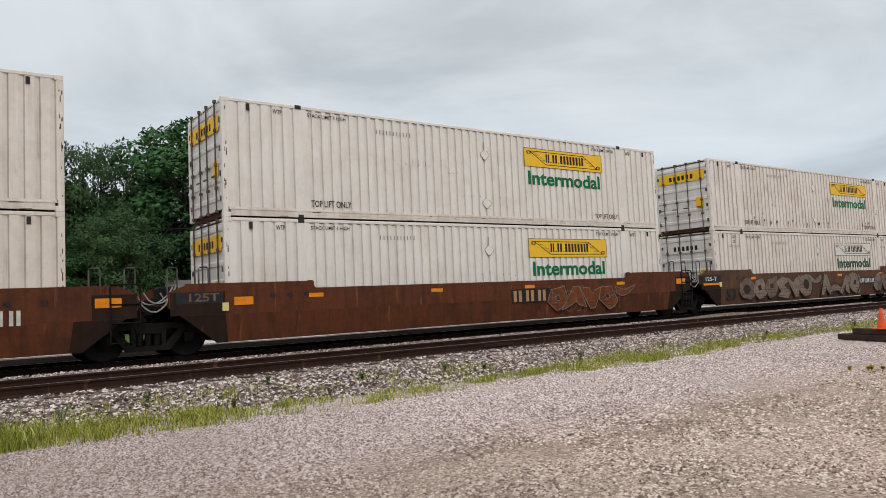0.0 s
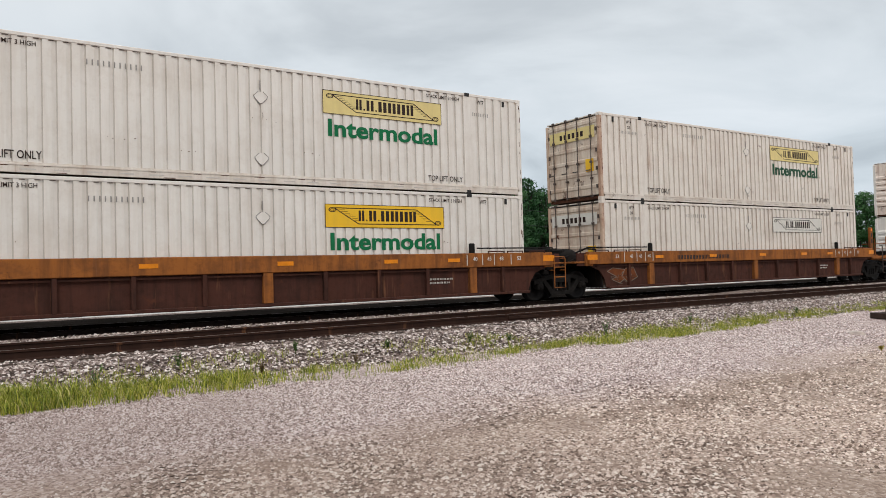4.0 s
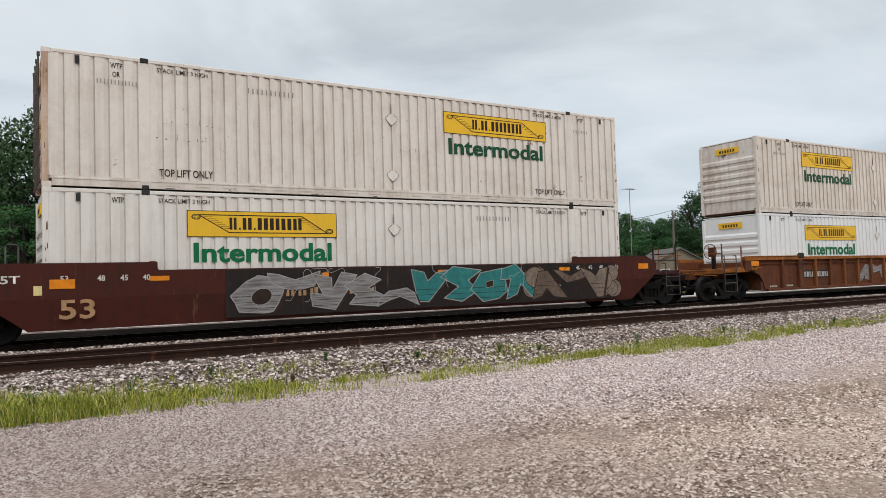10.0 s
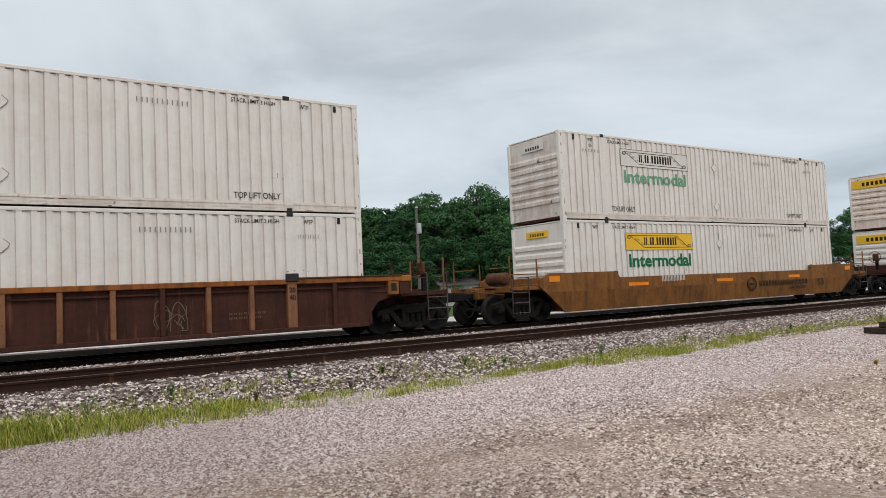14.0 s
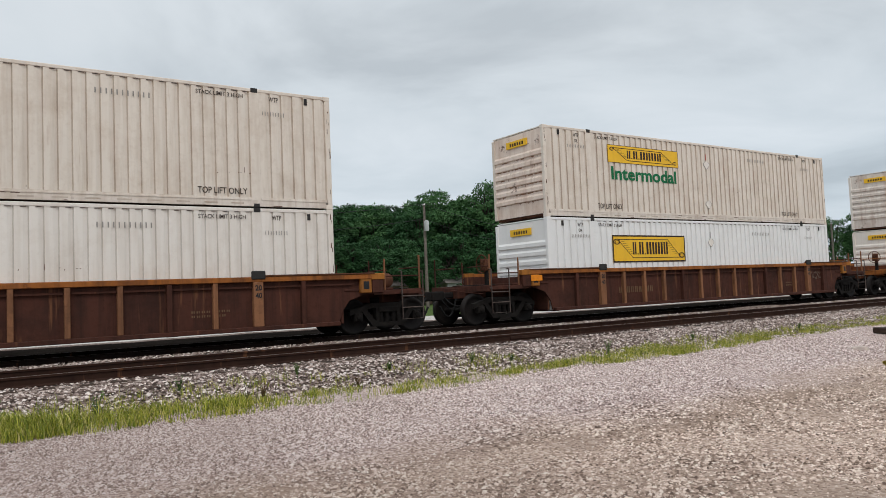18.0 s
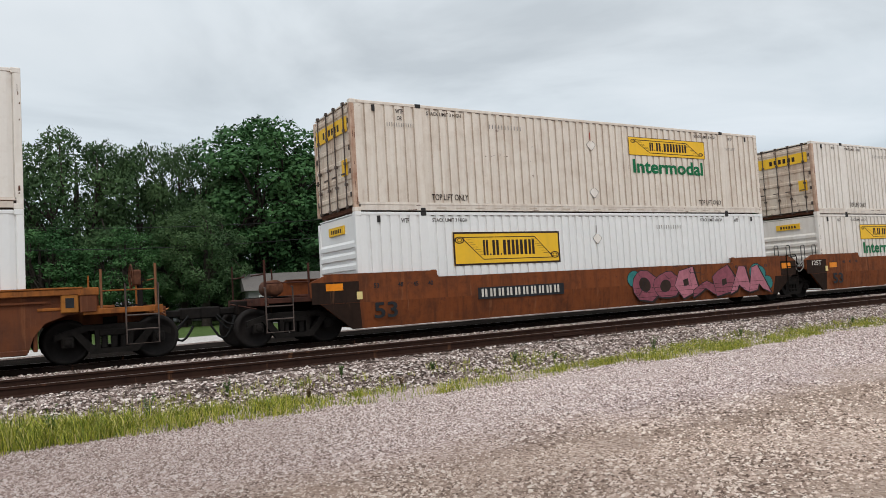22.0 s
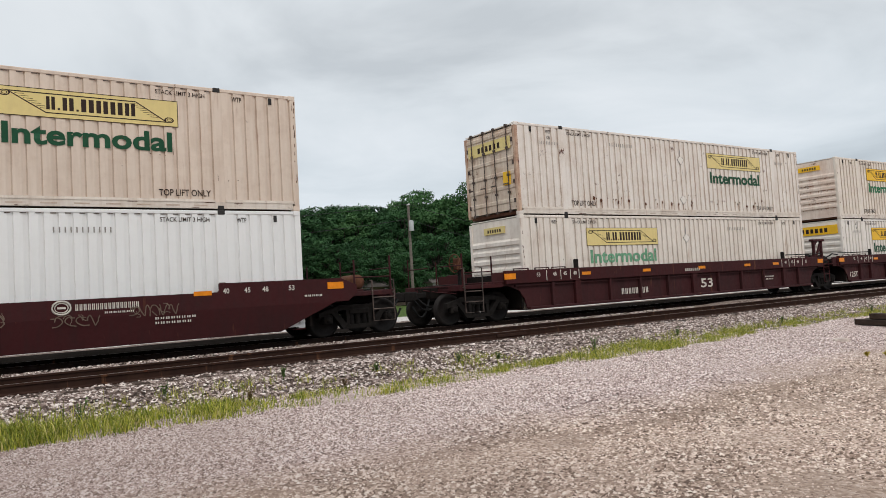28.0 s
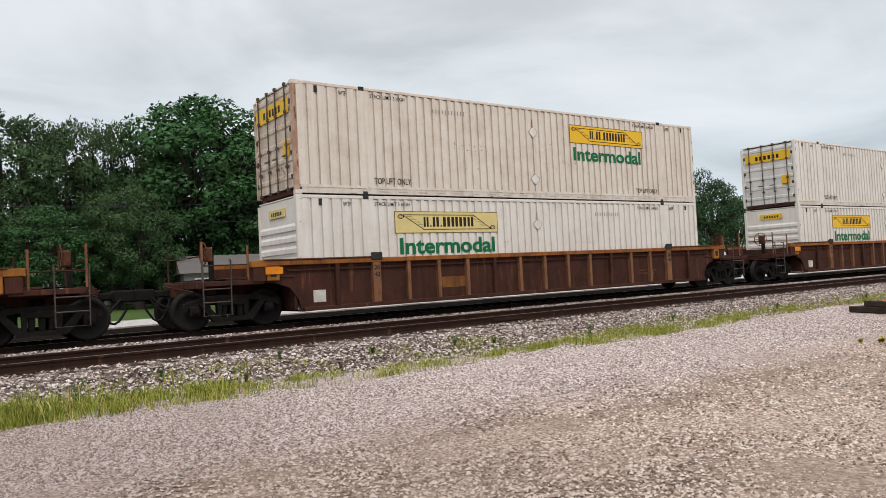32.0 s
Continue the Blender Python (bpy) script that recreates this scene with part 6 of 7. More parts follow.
def house(az, dist, wide, deep, eave, ridge, wall, label, turn=0.0, gable_front=False):
    h = thing("house", label, "house", "houses behind the tracks")
    w, d = wide / 2, deep / 2
    part("wall", kept(("hw", wide, deep, wall), lambda: Solid().box(-w, w, -d, d, 0, eave).prism([(-w, eave), (w, eave), (0, ridge)] if gable_front else [(-w, eave), (w, eave), (w, eave + 0.01)], -d, d).mesh("wall", SIDING[wall])), h)
    if gable_front:
        def roof():
            s = Solid()
            for sx in (-1, 1):
                s.add([(sx * (w + 0.35), -d - 0.3, eave - 0.18), (0, -d - 0.3, ridge + 0.05), (0, d + 0.3, ridge + 0.05), (sx * (w + 0.35), d + 0.3, eave - 0.18), (sx * (w + 0.35), -d - 0.3, eave - 0.03), (0, -d - 0.3, ridge + 0.2), (0, d + 0.3, ridge + 0.2), (sx * (w + 0.35), d + 0.3, eave - 0.03)], [(0, 1, 2, 3), (7, 6, 5, 4), (0, 4, 5, 1), (3, 2, 6, 7), (0, 3, 7, 4)])
            return s.mesh("roof", SHINGLE)
    else:
        def roof():
            s = Solid()
            s.add([(-w - 0.3, -d - 0.35, eave - 0.1), (w + 0.3, -d - 0.35, eave - 0.1), (w + 0.3, 0, ridge), (-w - 0.3, 0, ridge), (-w - 0.3, d + 0.35, eave - 0.1), (w + 0.3, d + 0.35, eave - 0.1)], [(0, 1, 2, 3), (3, 2, 5, 4), (0, 3, 4), (1, 5, 2), (0, 4, 5, 1)])
            return s.mesh("roof", SHINGLE)
    part("roof", kept(("hr", wide, deep, gable_front), roof), h)
    for x in (-w * 0.55, w * 0.45):
        win = part("window", boxes("window", TRIMWHITE, (-0.55, 0.55, -0.06, 0.02, 0, 1.1)), h, (x, -d, 0.95))
        part("pane", boxes("pane", DARKGLASS, (-0.45, 0.45, -0.075, -0.06, 0.1, 1.0)), win)
    part("door", boxes("door", TRIMWHITE, (-0.5, 0.5, -0.05, 0.02, 0, 2.05)), h, (0.1, -d, 0.05))
    h.location = (dist * math.sin(radians(az)), dist * math.cos(radians(az)), LOT)
    h.rotation_euler = (0, 0, turn)
    return h


house(18.2, 58, 5.6, 7.0, 2.5, 3.75, "grey", "small grey house with a weathered gable roof", -0.2)
house(12.6, 84, 8.0, 7.0, 2.5, 3.9, "white", "white bungalow with a low shingled roof", 0.1)
house(27.8, 84, 13.0, 8.0, 2.3, 3.9, "tan", "long low tan garage with a shingled roof", -0.1)
house(35.4, 86, 9.0, 7.0, 2.4, 4.0, "white", "white cottage with a shingled roof", 0.0)
house(48.8, 92, 6.6, 8.0, 2.5, 4.3, "tan", "tan gabled house beside a utility pole", -0.5, True)

POLEWOOD = plain("grey_pole_wood", (0.17, 0.145, 0.125), 0.9, 0.3, 6.0)
WIRE = plain("black_wire", (0.03, 0.03, 0.03), 0.6, 0.1)
POLES = []


def pole(x, y, top, arm=False, can=False):
    p = thing("utility_pole", "weathered grey wooden utility pole with wires", "utility pole", "utility poles along the road")
    h = top - LOT
    part("mast", kept(("mast", h), lambda: Solid().tube([(0, 0, 0), (0, 0, h)], [0.16, 0.11], 10).mesh("mast", POLEWOOD)), p)
    if arm:
        part("crossarm", boxes("crossarm", POLEWOOD, (-0.06, 0.06, -0.9, 0.9, h - 0.7, h - 0.58)), p)
    if can:
        part("transformer", kept("can", lambda: Solid().tube([(0, -0.34, -0.45), (0, -0.34, 0.40), (0, -0.34, 0.5)], [0.22, 0.22, 0.12], 12).mesh("transformer", plain("grey_transformer", (0.40, 0.41, 0.41), 0.5, 0.1))), p, (0, 0, h - 1.9))
    for dy in (-0.12, 0.12):
        part("insulator", boxes("insulator", TRIMWHITE, (-0.05, 0.05, dy - 0.04, dy + 0.04, h, h + 0.14)), p)
    p.location = (x, y, LOT)
    POLES.append((x, y, top))
    return p


ROAD_Y = 55.0
for x, top, arm, can in ((-22.0, 8.4, False, False), (ROAD_Y * math.tan(radians(32.62)), 8.75, False, True), (ROAD_Y * math.tan(radians(49.3)), 7.9, False, False), (104.0, 8.2, False, False)):
    pole(x, ROAD_Y, top, arm, can)
back = pole(84 * math.sin(radians(25.4)), 84 * math.cos(radians(25.4)), 6.9)
POLES.pop()


def wires():
    for n, (dz, dy) in enumerate(((0.1, -0.1), (-1.25, 0.12))):
        for (xa, ya, za), (xb, yb, zb) in zip(POLES, POLES[1:]):
            pts = []
            for k in range(13):
                u = k / 12
                pts.append((xa + u * (xb - xa), ya + dy, za + dz + u * (zb - za) - 4 * (1.9 + 0.1 * n) * u * (1 - u)))
            w = thing("overhead_wire", "thin black overhead wire between utility poles", "wire", "overhead wires")
            part("wire", Solid().tube(pts, 0.022, 4).mesh("wire", WIRE), w)


wires()

mast = thing("antenna", "thin roof-high television antenna mast", "antenna")
mh = EYE[2] + 95 * math.tan(radians(6.5)) - LOT
part("mast", Solid().tube([(0, 0, 0), (0, 0, mh)], 0.05, 6).mesh("mast", GREYLINE), mast)
part("boom", Solid().tube([(-0.9, 0, mh - 0.1), (0.9, 0, mh - 0.1)], 0.035, 5).mesh("boom", GREYLINE), mast)
for k in range(5):
    part("element", hoop("element", [(0, -0.6, 0), (0, 0.6, 0)], 0.02, GREYLINE), mast, (-0.8 + 0.4 * k, 0, mh - 0.1))
mast.location = (95 * math.sin(radians(46.22)), 95 * math.cos(radians(46.22)), LOT)

# ---- the lot's edge: cone and old ties ----
PALE_STONE = plain("pale_stone", (0.62, 0.53, 0.47), 0.9, 0.3)
CONE_ORANGE = plain("orange_cone_plastic", (0.72, 0.11, 0.03), 0.5, 0.15)
cone = thing("traffic_cone", "small orange plastic traffic cone on a pile of old ties", "traffic cone")
part("base", Solid().box(-0.17, 0.17, -0.17, 0.17, 0, 0.03, 0.01).mesh("base", CONE_ORANGE), cone)
part("body", Solid().tube([(0, 0, 0.025), (0, 0, 0.32), (0, 0, 0.52)], [0.115, 0.060, 0.026], 16).mesh("body", CONE_ORANGE), cone)
cone.location = (19.34, 8.27, LOT + 0.315)
old = boxes("old_tie", TIE, (0, 2.6, -0.115, 0.115, 0, 0.145), bev=0.015)
along = math.atan2(-0.94, -0.34)
for x, y, z, a in ((19.75, 9.48, 0.0, 0.0), (19.99, 9.36, 0.0, 0.02), (20.25, 9.24, 0.0, 0.03), (19.64, 9.05, 0.153, 0.02)):
    o = tagged(new("old_tie", old), "weathered dark wooden railway tie lying on the lot", "railway tie", "pile of old ties")
    o.location, o.rotation_euler = (x, y, LOT + 0.015 + z), (0, 0, along + a)

rock = thing("broken_stone", "pale flat broken stone on the gravel", "stone")
part("lump", Solid().prism([(-0.15, 0), (-0.14, 0.05), (-0.06, 0.075), (0.10, 0.07), (0.15, 0.03), (0.14, 0)], -0.13, 0.10).mesh("lump", PALE_STONE), rock)
rock.location, rock.rotation_euler = (15.45, 7.76, LOT), (0, 0, -0.9)

# ---- the train, stack by stack ----
# per stack: how it hangs on the next (a shared truck, c couplers), the car, the upper and the lower container
# container: tone, leading end, brand panel, word colour, options (b big end label, p plate sides, s stained doors, o two-line notice), then e for a rust-streaked front
RU, OR, BR, BN, SF, FE, PL = ("S", "rust", "rust"), ("R", "orange", "chord"), ("R", "brown", "chord"), ("S", "maroon", "maroon"), ("T", "sooty", "blue"), ("S", "mustard", "mustard"), ("T", "plum", "wine")
OT = ("T", "brown", "chord")
SAY = {
    "grimy": "grimy rust-brown smooth-sided well car under faded graffiti",
    "umber": "dark umber smooth-sided articulated well car with old graffiti",
    "russet": "russet-brown smooth-sided well car with low sides",
    "rust": "rust-brown smooth-sided articulated well car", "orange": "orange-brown rib-sided well car", "brown": "dark brown rib-sided well car with an orange top chord",
    "maroon": "maroon smooth-sided well car covered in graffiti", "sooty": "soot-black well car with a blue top chord", "mustard": "mustard-brown smooth-sided well car",
    "plum": "plum-red well car with a deep top chord", "wine": "dark wine-red smooth-sided well car",
}
T53 = ("text", 0.28, 0.50, 0.66, 0.40, "53", "t")
T53K = ("text", 0.28, 0.50, 0.66, 0.40, "53", "k")
R53 = ("text", LONG - 1.9, 0.62, 0.62, 0.34, "53", "k")
T125 = ("text", 0.14, 0.52, 0.72, 0.22, "125T", "w")
PATCH = ("patch", 0.05, 0.42, 0.84, 0.98)
PATCHR = ("patch", LONG - 0.9, 0.42, 0.84, 0.98)
ENDS = [("text", 0.12, 1.16, 0.16, 0.11, "53", "w"), ("text", 0.62, 1.16, 0.16, 0.11, "48", "w"), ("chordpatch", 0.05, 1.45, 0.84, 0.10)]
ENDS_R = [("text", LONG - 0.80, 1.20, 0.16, 0.11, "48", "w"), ("text", LONG - 0.26, 1.20, 0.16, 0.11, "53", "w"), ("chordpatch", LONG - 0.9, 1.45, 0.84, 0.10)]
NOTES = ENDS_R + [("bars", LONG - 0.75, 1.02, 0.5, 0.07, 6, "w"), ("bars", LONG - 0.75, 0.80, 0.55, 0.05, 8, "w"), ("bars", LONG - 0.75, 0.68, 0.55, 0.05, 7, "w")]
NUM = ("bars", 3.3, 0.78, 2.0, 0.26, 9, "w")
STACKS = []


def stack(hang, car, up, low, marks):
    """One more well with its two containers, behind those before it."""
    STACKS.append((hang, car, up, low, marks))


stack("a", ("S", "umber", "umber"), "old l Y G", "cream l Y G", [("bars", 14.2, 0.9, 1.2, 0.3, 4, "w"), ("spray", 11.0, 0.4, 3.4, 0.8, 31, "ghost", 6)])
stack("a", ("S", "umber", "umber"), "white d Y G", "white d Y G", [("patch", -1.2, 1.19, 1.05, 0.26), ("text", -0.92, 1.23, 0.68, 0.19, "125T", "f"), ("patch", 8.6, 0.80, 1.7, 0.42, "sooty"), ("bars", 8.7, 0.84, 1.5, 0.34, 3, "t"), ("spray", 10.2, 0.46, 3.9, 0.82, 11, "ghost", 12)])
stack("c", ("S", "grimy", "grimy"), "rusty d Y G k", "old d N D o", [("patch", -1.2, 1.08, 1.1, 0.08, "o"), ("patch", -1.25, 1.17, 1.2, 0.30), ("text", -1.05, 1.24, 0.72, 0.16, "125-T", "w"), T53K, ("spray", 1.3, 0.34, 9.9, 1.08, 12, "sand", 16), ("patch", 11.2, 0.82, 2.9, 0.32), ("bars", 11.3, 0.88, 2.6, 0.20, 10, "w"), ("spray", 13.2, 0.34, 3.0, 1.1, 13, "sand", 8)])
stack("c", ("S", "russet", "russet"), "cream d Y G", "white d Y D", [("patch", -0.9, 1.34, 2.7, 0.10, "brown"), ("patch", 3.4, 0.96, 2.7, 0.27), ("bars", 3.55, 1.01, 2.35, 0.18, 10, "t"), ("text", LONG - 1.9, 0.62, 0.5, 0.24, "53", "k")])
stack("a", OT, "white d Y G", "white d Y G", [("bars", 2.5, 0.66, 2.2, 0.24, 10, "w")])
stack("a", OT, "white d F G o", "white d Y G", [("spray", 0.4, 1.12, 2.2, 0.36, 14, "teal", 3)])
stack("c", OT, "old d F D os", "old d N - os", [("bars", 3.4, 1.20, 3.0, 0.14, 18, "k"), ("spray", 0.2, 0.45, 1.2, 0.6, 15, "ghost", 4)])
stack("a", SF, "white l Y G m e", "white l Y G", [("text", 2.0, 0.80, 0.22, 0.26, "A", "w"), ("bars", 2.9, 0.50, 2.0, 0.28, 8, "t"), ("text", 10.22, 0.58, 0.62, 0.34, "53", "f"), ("bars", 5.8, 0.72, 1.2, 0.08, 9, "w"), ("bars", 13.9, 0.66, 0.7, 0.07, 6, "w")])
stack("a", SF, "fresh l Y G", "fresh l B -", [("text", 2.1, 0.86, 0.2, 0.22, "C", "w"), ("text", 1.3, 0.60, 0.6, 0.22, "125T", "t"), ("text", 10.22, 0.58, 0.62, 0.34, "53", "t"), ("patch", 3.0, 1.20, 0.8, 0.18, "w"), ("bars", 13.2, 1.22, 0.5, 0.12, 3, "w")])
stack("c", SF, "old l F D ob", "old l Y G", [("text", 2.1, 0.86, 0.2, 0.22, "B", "w"), ("bars", 2.9, 0.60, 2.2, 0.26, 8, "w"), ("text", 10.22, 0.58, 0.62, 0.34, "53", "t"), ("patch", 3.0, 1.20, 0.8, 0.18, "w"), ("bars", 15.2, 1.20, 0.8, 0.2, 2, "w")])
stack("a", BN, "white l Y G", "fresh l Y - bpor", [T53, ("spray", 1.2, 0.38, 3.9, 0.98, 16, "line", 10), ("bars", 4.9, 0.82, 2.5, 0.24, 9, "t"), ("spray", 4.9, 0.42, 4.6, 0.34, 17, "teal", 8), ("spray", 8.6, 0.7, 1.2, 0.6, 18, "teal", 3), ("swoosh", 11.0, 0.62, 2.9, 0.42, "t"), ("spray", 14.0, 0.42, 1.9, 0.9, 19, "bubble", 6)])
stack("a", BN, "cream l Y D o", "white l Y G", [T53, ("spray", 1.3, 0.36, 3.2, 1.02, 20, "bubble", 8), ("bars", 4.1, 0.80, 2.6, 0.22, 9, "t"), ("spray", 6.2, 0.90, 1.3, 0.54, 21, "bubble", 6), ("spray", 5.2, 0.40, 4.6, 0.34, 22, "teal", 10), ("swoosh", 9.5, 0.62, 3.0, 0.42, "t"), ("spray", 12.8, 0.40, 3.3, 1.0, 23, "bubble", 6)])
stack("c", BN, "old d Y D os", "white l Y G", [T53, ("text", -1.0, 1.24, 0.6, 0.16, "125T", "w"), ("patch", 3.6, 0.36, 12.0, 1.08, "sooty"), ("spray", 3.9, 0.38, 4.6, 1.05, 24, "silver", 4), ("spray", 8.4, 0.38, 4.0, 1.08, 25, "teal", 4), ("spray", 12.4, 0.40, 3.0, 1.0, 26, "sand", 4), ("bars", 5.0, 0.80, 2.4, 0.2, 8, "t")])
stack("a", OR, "cream l Y D o", "fresh l Y G", [PATCHR, R53, ("patch", 2.38, 0.72, 1.8, 0.30), ("bars", 2.44, 0.77, 1.68, 0.20, 10, "w"), ("bars", 0.25, 0.44, 0.45, 0.06, 5, "w"), ("bars", 1.27, 0.44, 0.42, 0.06, 5, "w"), ("spray", 6.3, 0.42, 4.1, 0.9, 27, "silver", 3)] + NOTES)
stack("a", OR, "cream l Y G", "fresh l B G", ENDS + [T125, PATCH, PATCHR, R53, ("bars", 8.9, 0.62, 1.9, 0.5, 3, "r"), ("fan", 5.45, 0.40, 1.35, 1.0), ("patch", 11.0, 0.78, 0.5, 0.34, "mustard")] + NOTES)
stack("c", OR, "rusty l N D obr", "white l Y G ob", ENDS + [T125, PATCH, ("patch", 3.9, 0.70, 2.3, 0.3), ("bars", 3.9, 0.75, 2.2, 0.20, 10, "w"), R53])
stack("c", BR, "white l Y G", "white l Y G o", [("bars", 2.9, 0.72, 2.0, 0.24, 9, "w"), ("spray", 4.9, 0.42, 0.7, 0.84, 29, "ghost", 4), ("spray", 10.9, 0.5, 0.7, 0.7, 30, "ghost", 4)])
stack("c", FE, "white l N P o", "white l Y G", [("patch", 2.6, 1.0, 1.0, 0.11, "o"), ("patch", 7.4, 1.0, 1.0, 0.11, "o"), ("patch", 12.2, 1.02, 0.8, 0.11, "o"), ("bars", 4.3, 1.10, 1.3, 0.22, 8, "w"), ("ring", 9.6, 0.84, 0.30, 0.3, "b"), ("bars", 10.1, 0.74, 3.5, 0.20, 16, "b"), ("bars", 12.2, 0.56, 1.3, 0.10, 7, "b"), ("text", LONG - 1.8, 0.64, 0.5, 0.28, "53", "k")])
stack("c", BR, "white l Y G ob e", "white l Y G ob", [("bars", 2.6, 0.80, 2.1, 0.22, 10, "w"), ("patch", 1.0, 0.92, 0.5, 0.10, "amber"), ("spray", 10.6, 0.86, 0.8, 0.3, 32, "mixed", 3), ("text", 2.0, 1.10, 0.16, 0.16, "20", "w")])
stack("c", BR, "white l Y G", "white l F D ob", [("bars", 2.6, 0.80, 2.1, 0.22, 10, "w")])
stack("c", BR, "cream l L - ob", "white l L G o", [("bars", 2.6, 0.74, 2.2, 0.24, 10, "w"), ("spray", 6.5, 0.86, 0.8, 0.24, 33, "mixed", 3), ("patch", 1.0, 0.92, 0.5, 0.10, "amber")])
stack("c", BR, "cream l Y G o e", "fresh l B - o", [("bars", 2.9, 0.74, 1.7, 0.20, 9, "f"), ("spray", 14.4, 0.9, 1.0, 0.34, 34, "ghost", 4)])
stack("a", OR, "white l Y G", "white l Y G", [PATCHR, R53, ("patch", 3.1, 0.76, 0.9, 0.36, "mustard"), ("spray", 9.2, 0.72, 0.9, 0.26, 35, "silver", 4), NUM] + NOTES)
stack("a", OR, "white l Y D ob", "white l Y D ob", ENDS + [T125, PATCH, PATCHR, R53, ("spray", 6.1, 0.66, 1.0, 0.42, 36, "silver", 4), ("bars", 9.0, 0.66, 1.9, 0.46, 3, "r"), ("spray", 11.8, 0.9, 0.7, 0.2, 37, "silver", 3)] + NOTES)
stack("c", OR, "white d Y G", "fresh l B G", ENDS + [T125, PATCH, ("spray", 6.9, 0.80, 0.8, 0.3, 38, "silver", 4), ("spray", 9.0, 0.92, 0.9, 0.24, 39, "silver", 4), ("bars", 11.4, 0.74, 1.8, 0.26, 8, "k")])
stack("a", RU, "cream d Y G os", "fresh l B -", [("bare",), T53K, ("patch", 3.4, 0.80, 3.0, 0.32), ("bars", 3.5, 0.86, 2.8, 0.22, 10, "w"), ("spray", 9.3, 0.34, 6.4, 1.1, 40, "pink", 10)])
stack("a", RU, "white d Y G s", "white l Y G", [T53K, ("text", -1.0, 1.24, 0.6, 0.18, "125T", "w"), ("bars", 9.2, 0.64, 1.9, 0.52, 3, "r"), ("bare",), ("bars", 5.4, 0.9, 1.6, 0.08, 12, "w"), ("text", 7.1, 0.86, 0.2, 0.24, "C", "k")])
stack("c", RU, "rusty d F D ok", "cream l Y G o", [("bare",), T53K, ("spray", 3.3, 0.36, 3.0, 0.92, 41, "navy", 8), ("spray", 8.5, 0.86, 1.0, 0.46, 42, "silver", 6), ("patch", 10.2, 0.86, 2.7, 0.32), ("bars", 10.3, 0.92, 2.5, 0.2, 10, "w")])
stack("a", OR, "white d Y - p", "white l F G ob", [PATCHR, R53, NUM] + NOTES)
stack("a", OR, "rusty d F G s", "white l Y G", ENDS + [T125, PATCH, PATCHR, R53] + NOTES)
stack("c", OR, "fresh l B D", "fresh l Y G", ENDS + [T125, PATCH, ("patch", 11.6, 0.78, 2.0, 0.3), ("bars", 11.6, 0.82, 1.9, 0.2, 9, "w"), R53])
stack("c", ("S", "wine", "wine"), "pink d F D s", "fresh l B D", [("bars", 4.7, 1.06, 2.0, 0.24, 8, "w"), ("spray", 1.2, 0.42, 1.0, 0.9, 43, "ghost", 4), ("ring", LONG - 5.4, 1.14, 0.17, 0.3, "w"), ("bars", LONG - 5.15, 1.07, 1.25, 0.13, 16, "w"), ("bars", LONG - 4.6, 0.98, 0.6, 0.04, 7, "w"), ("spray", LONG - 7.4, 0.80, 1.0, 0.3, 51, "ghost", 3), ("spray", LONG - 5.6, 0.72, 0.9, 0.26, 52, "ghost", 3), ("spray", LONG - 4.1, 0.86, 1.0, 0.26, 53, "ghost", 4), ("bars", LONG - 0.1, 1.08, 0.5, 0.05, 5, "w")])
stack("a", PL, "rusty d F D osk", "old l F P", [("bars", 4.2, 0.54, 1.4, 0.2, 8, "w"), ("text", 8.55, 0.56, 0.72, 0.34, "53", "w"), ("bars", 7.5, 1.2, 0.9, 0.1, 8, "w")])
stack("a", PL, "cream l Y G - e", "white l Y D ob", [("text", 0.16, 0.52, 0.72, 0.24, "125T", "w"), ("text", 8.55, 0.56, 0.72, 0.34, "53", "w"), ("patch", 7.9, 0.6, 0.3, 0.26, "w")])
stack("c", PL, "white l Y G", "white l Y G", [("bars", 4.2, 0.54, 1.6, 0.2, 8, "w"), ("text", 8.55, 0.56, 0.72, 0.34, "53", "w"), ("spray", 11.9, 1.14, 1.6, 0.3, 44, "teal", 4)])
stack("c", BR, "white l Y G", "white l Y G o", [("bars", 2.5, 0.82, 1.8, 0.20, 9, "f"), ("patch", 0.3, 0.5, 0.34, 0.3, "w")])
stack("c", BR, "cream d Y G s", "white l F G", [("patch", 0.3, 0.5, 0.34, 0.3, "w"), ("patch", 4.2, 0.66, 0.9, 0.3, "mustard")])
stack("c", BR, "white d Y G", "white l Y G", [("patch", 0.3, 0.5, 0.34, 0.3, "w")])


def from_row(text, upper):
    tone, end, logo, word, *more = text.split()
    streaked = "e" in more
    more = more[0] if more else ""
    spots = sum(map(ord, text.removesuffix(" e"))) % 50 * 2 + 1 + ("m" in more) if ("k" in more or "m" in more) else 0
    return container(tone, end, logo, None if word == "-" else word, upper, "b" in more, "p" in more, "s" in more, "o" in more, "r" in more, spots, streaked)


TRAIN = []


def train():
    place, before = 0.0, "a"
    for i, (after, (style, body, chord), up, low, marks) in enumerate(STACKS):
        says = SAY[body if body in SAY else "brown"]
        if style == "T" and body == "brown":
            says = "dark well car with a deep orange-brown top chord"
        car = well_car(style, body, chord, before, after, says, 100 + 7 * i, marks)
        TRAIN.append((car, place, TRACK, 0.0))
        TRAIN.append((from_row(low, False), place, FACE, FLOOR))
        TRAIN.append((from_row(up, True), place, FACE, UPPER))
        place += JOINED if after == "a" else COUPLED
        before = after


train()

# ---- pieces: ties, stones, grass ----


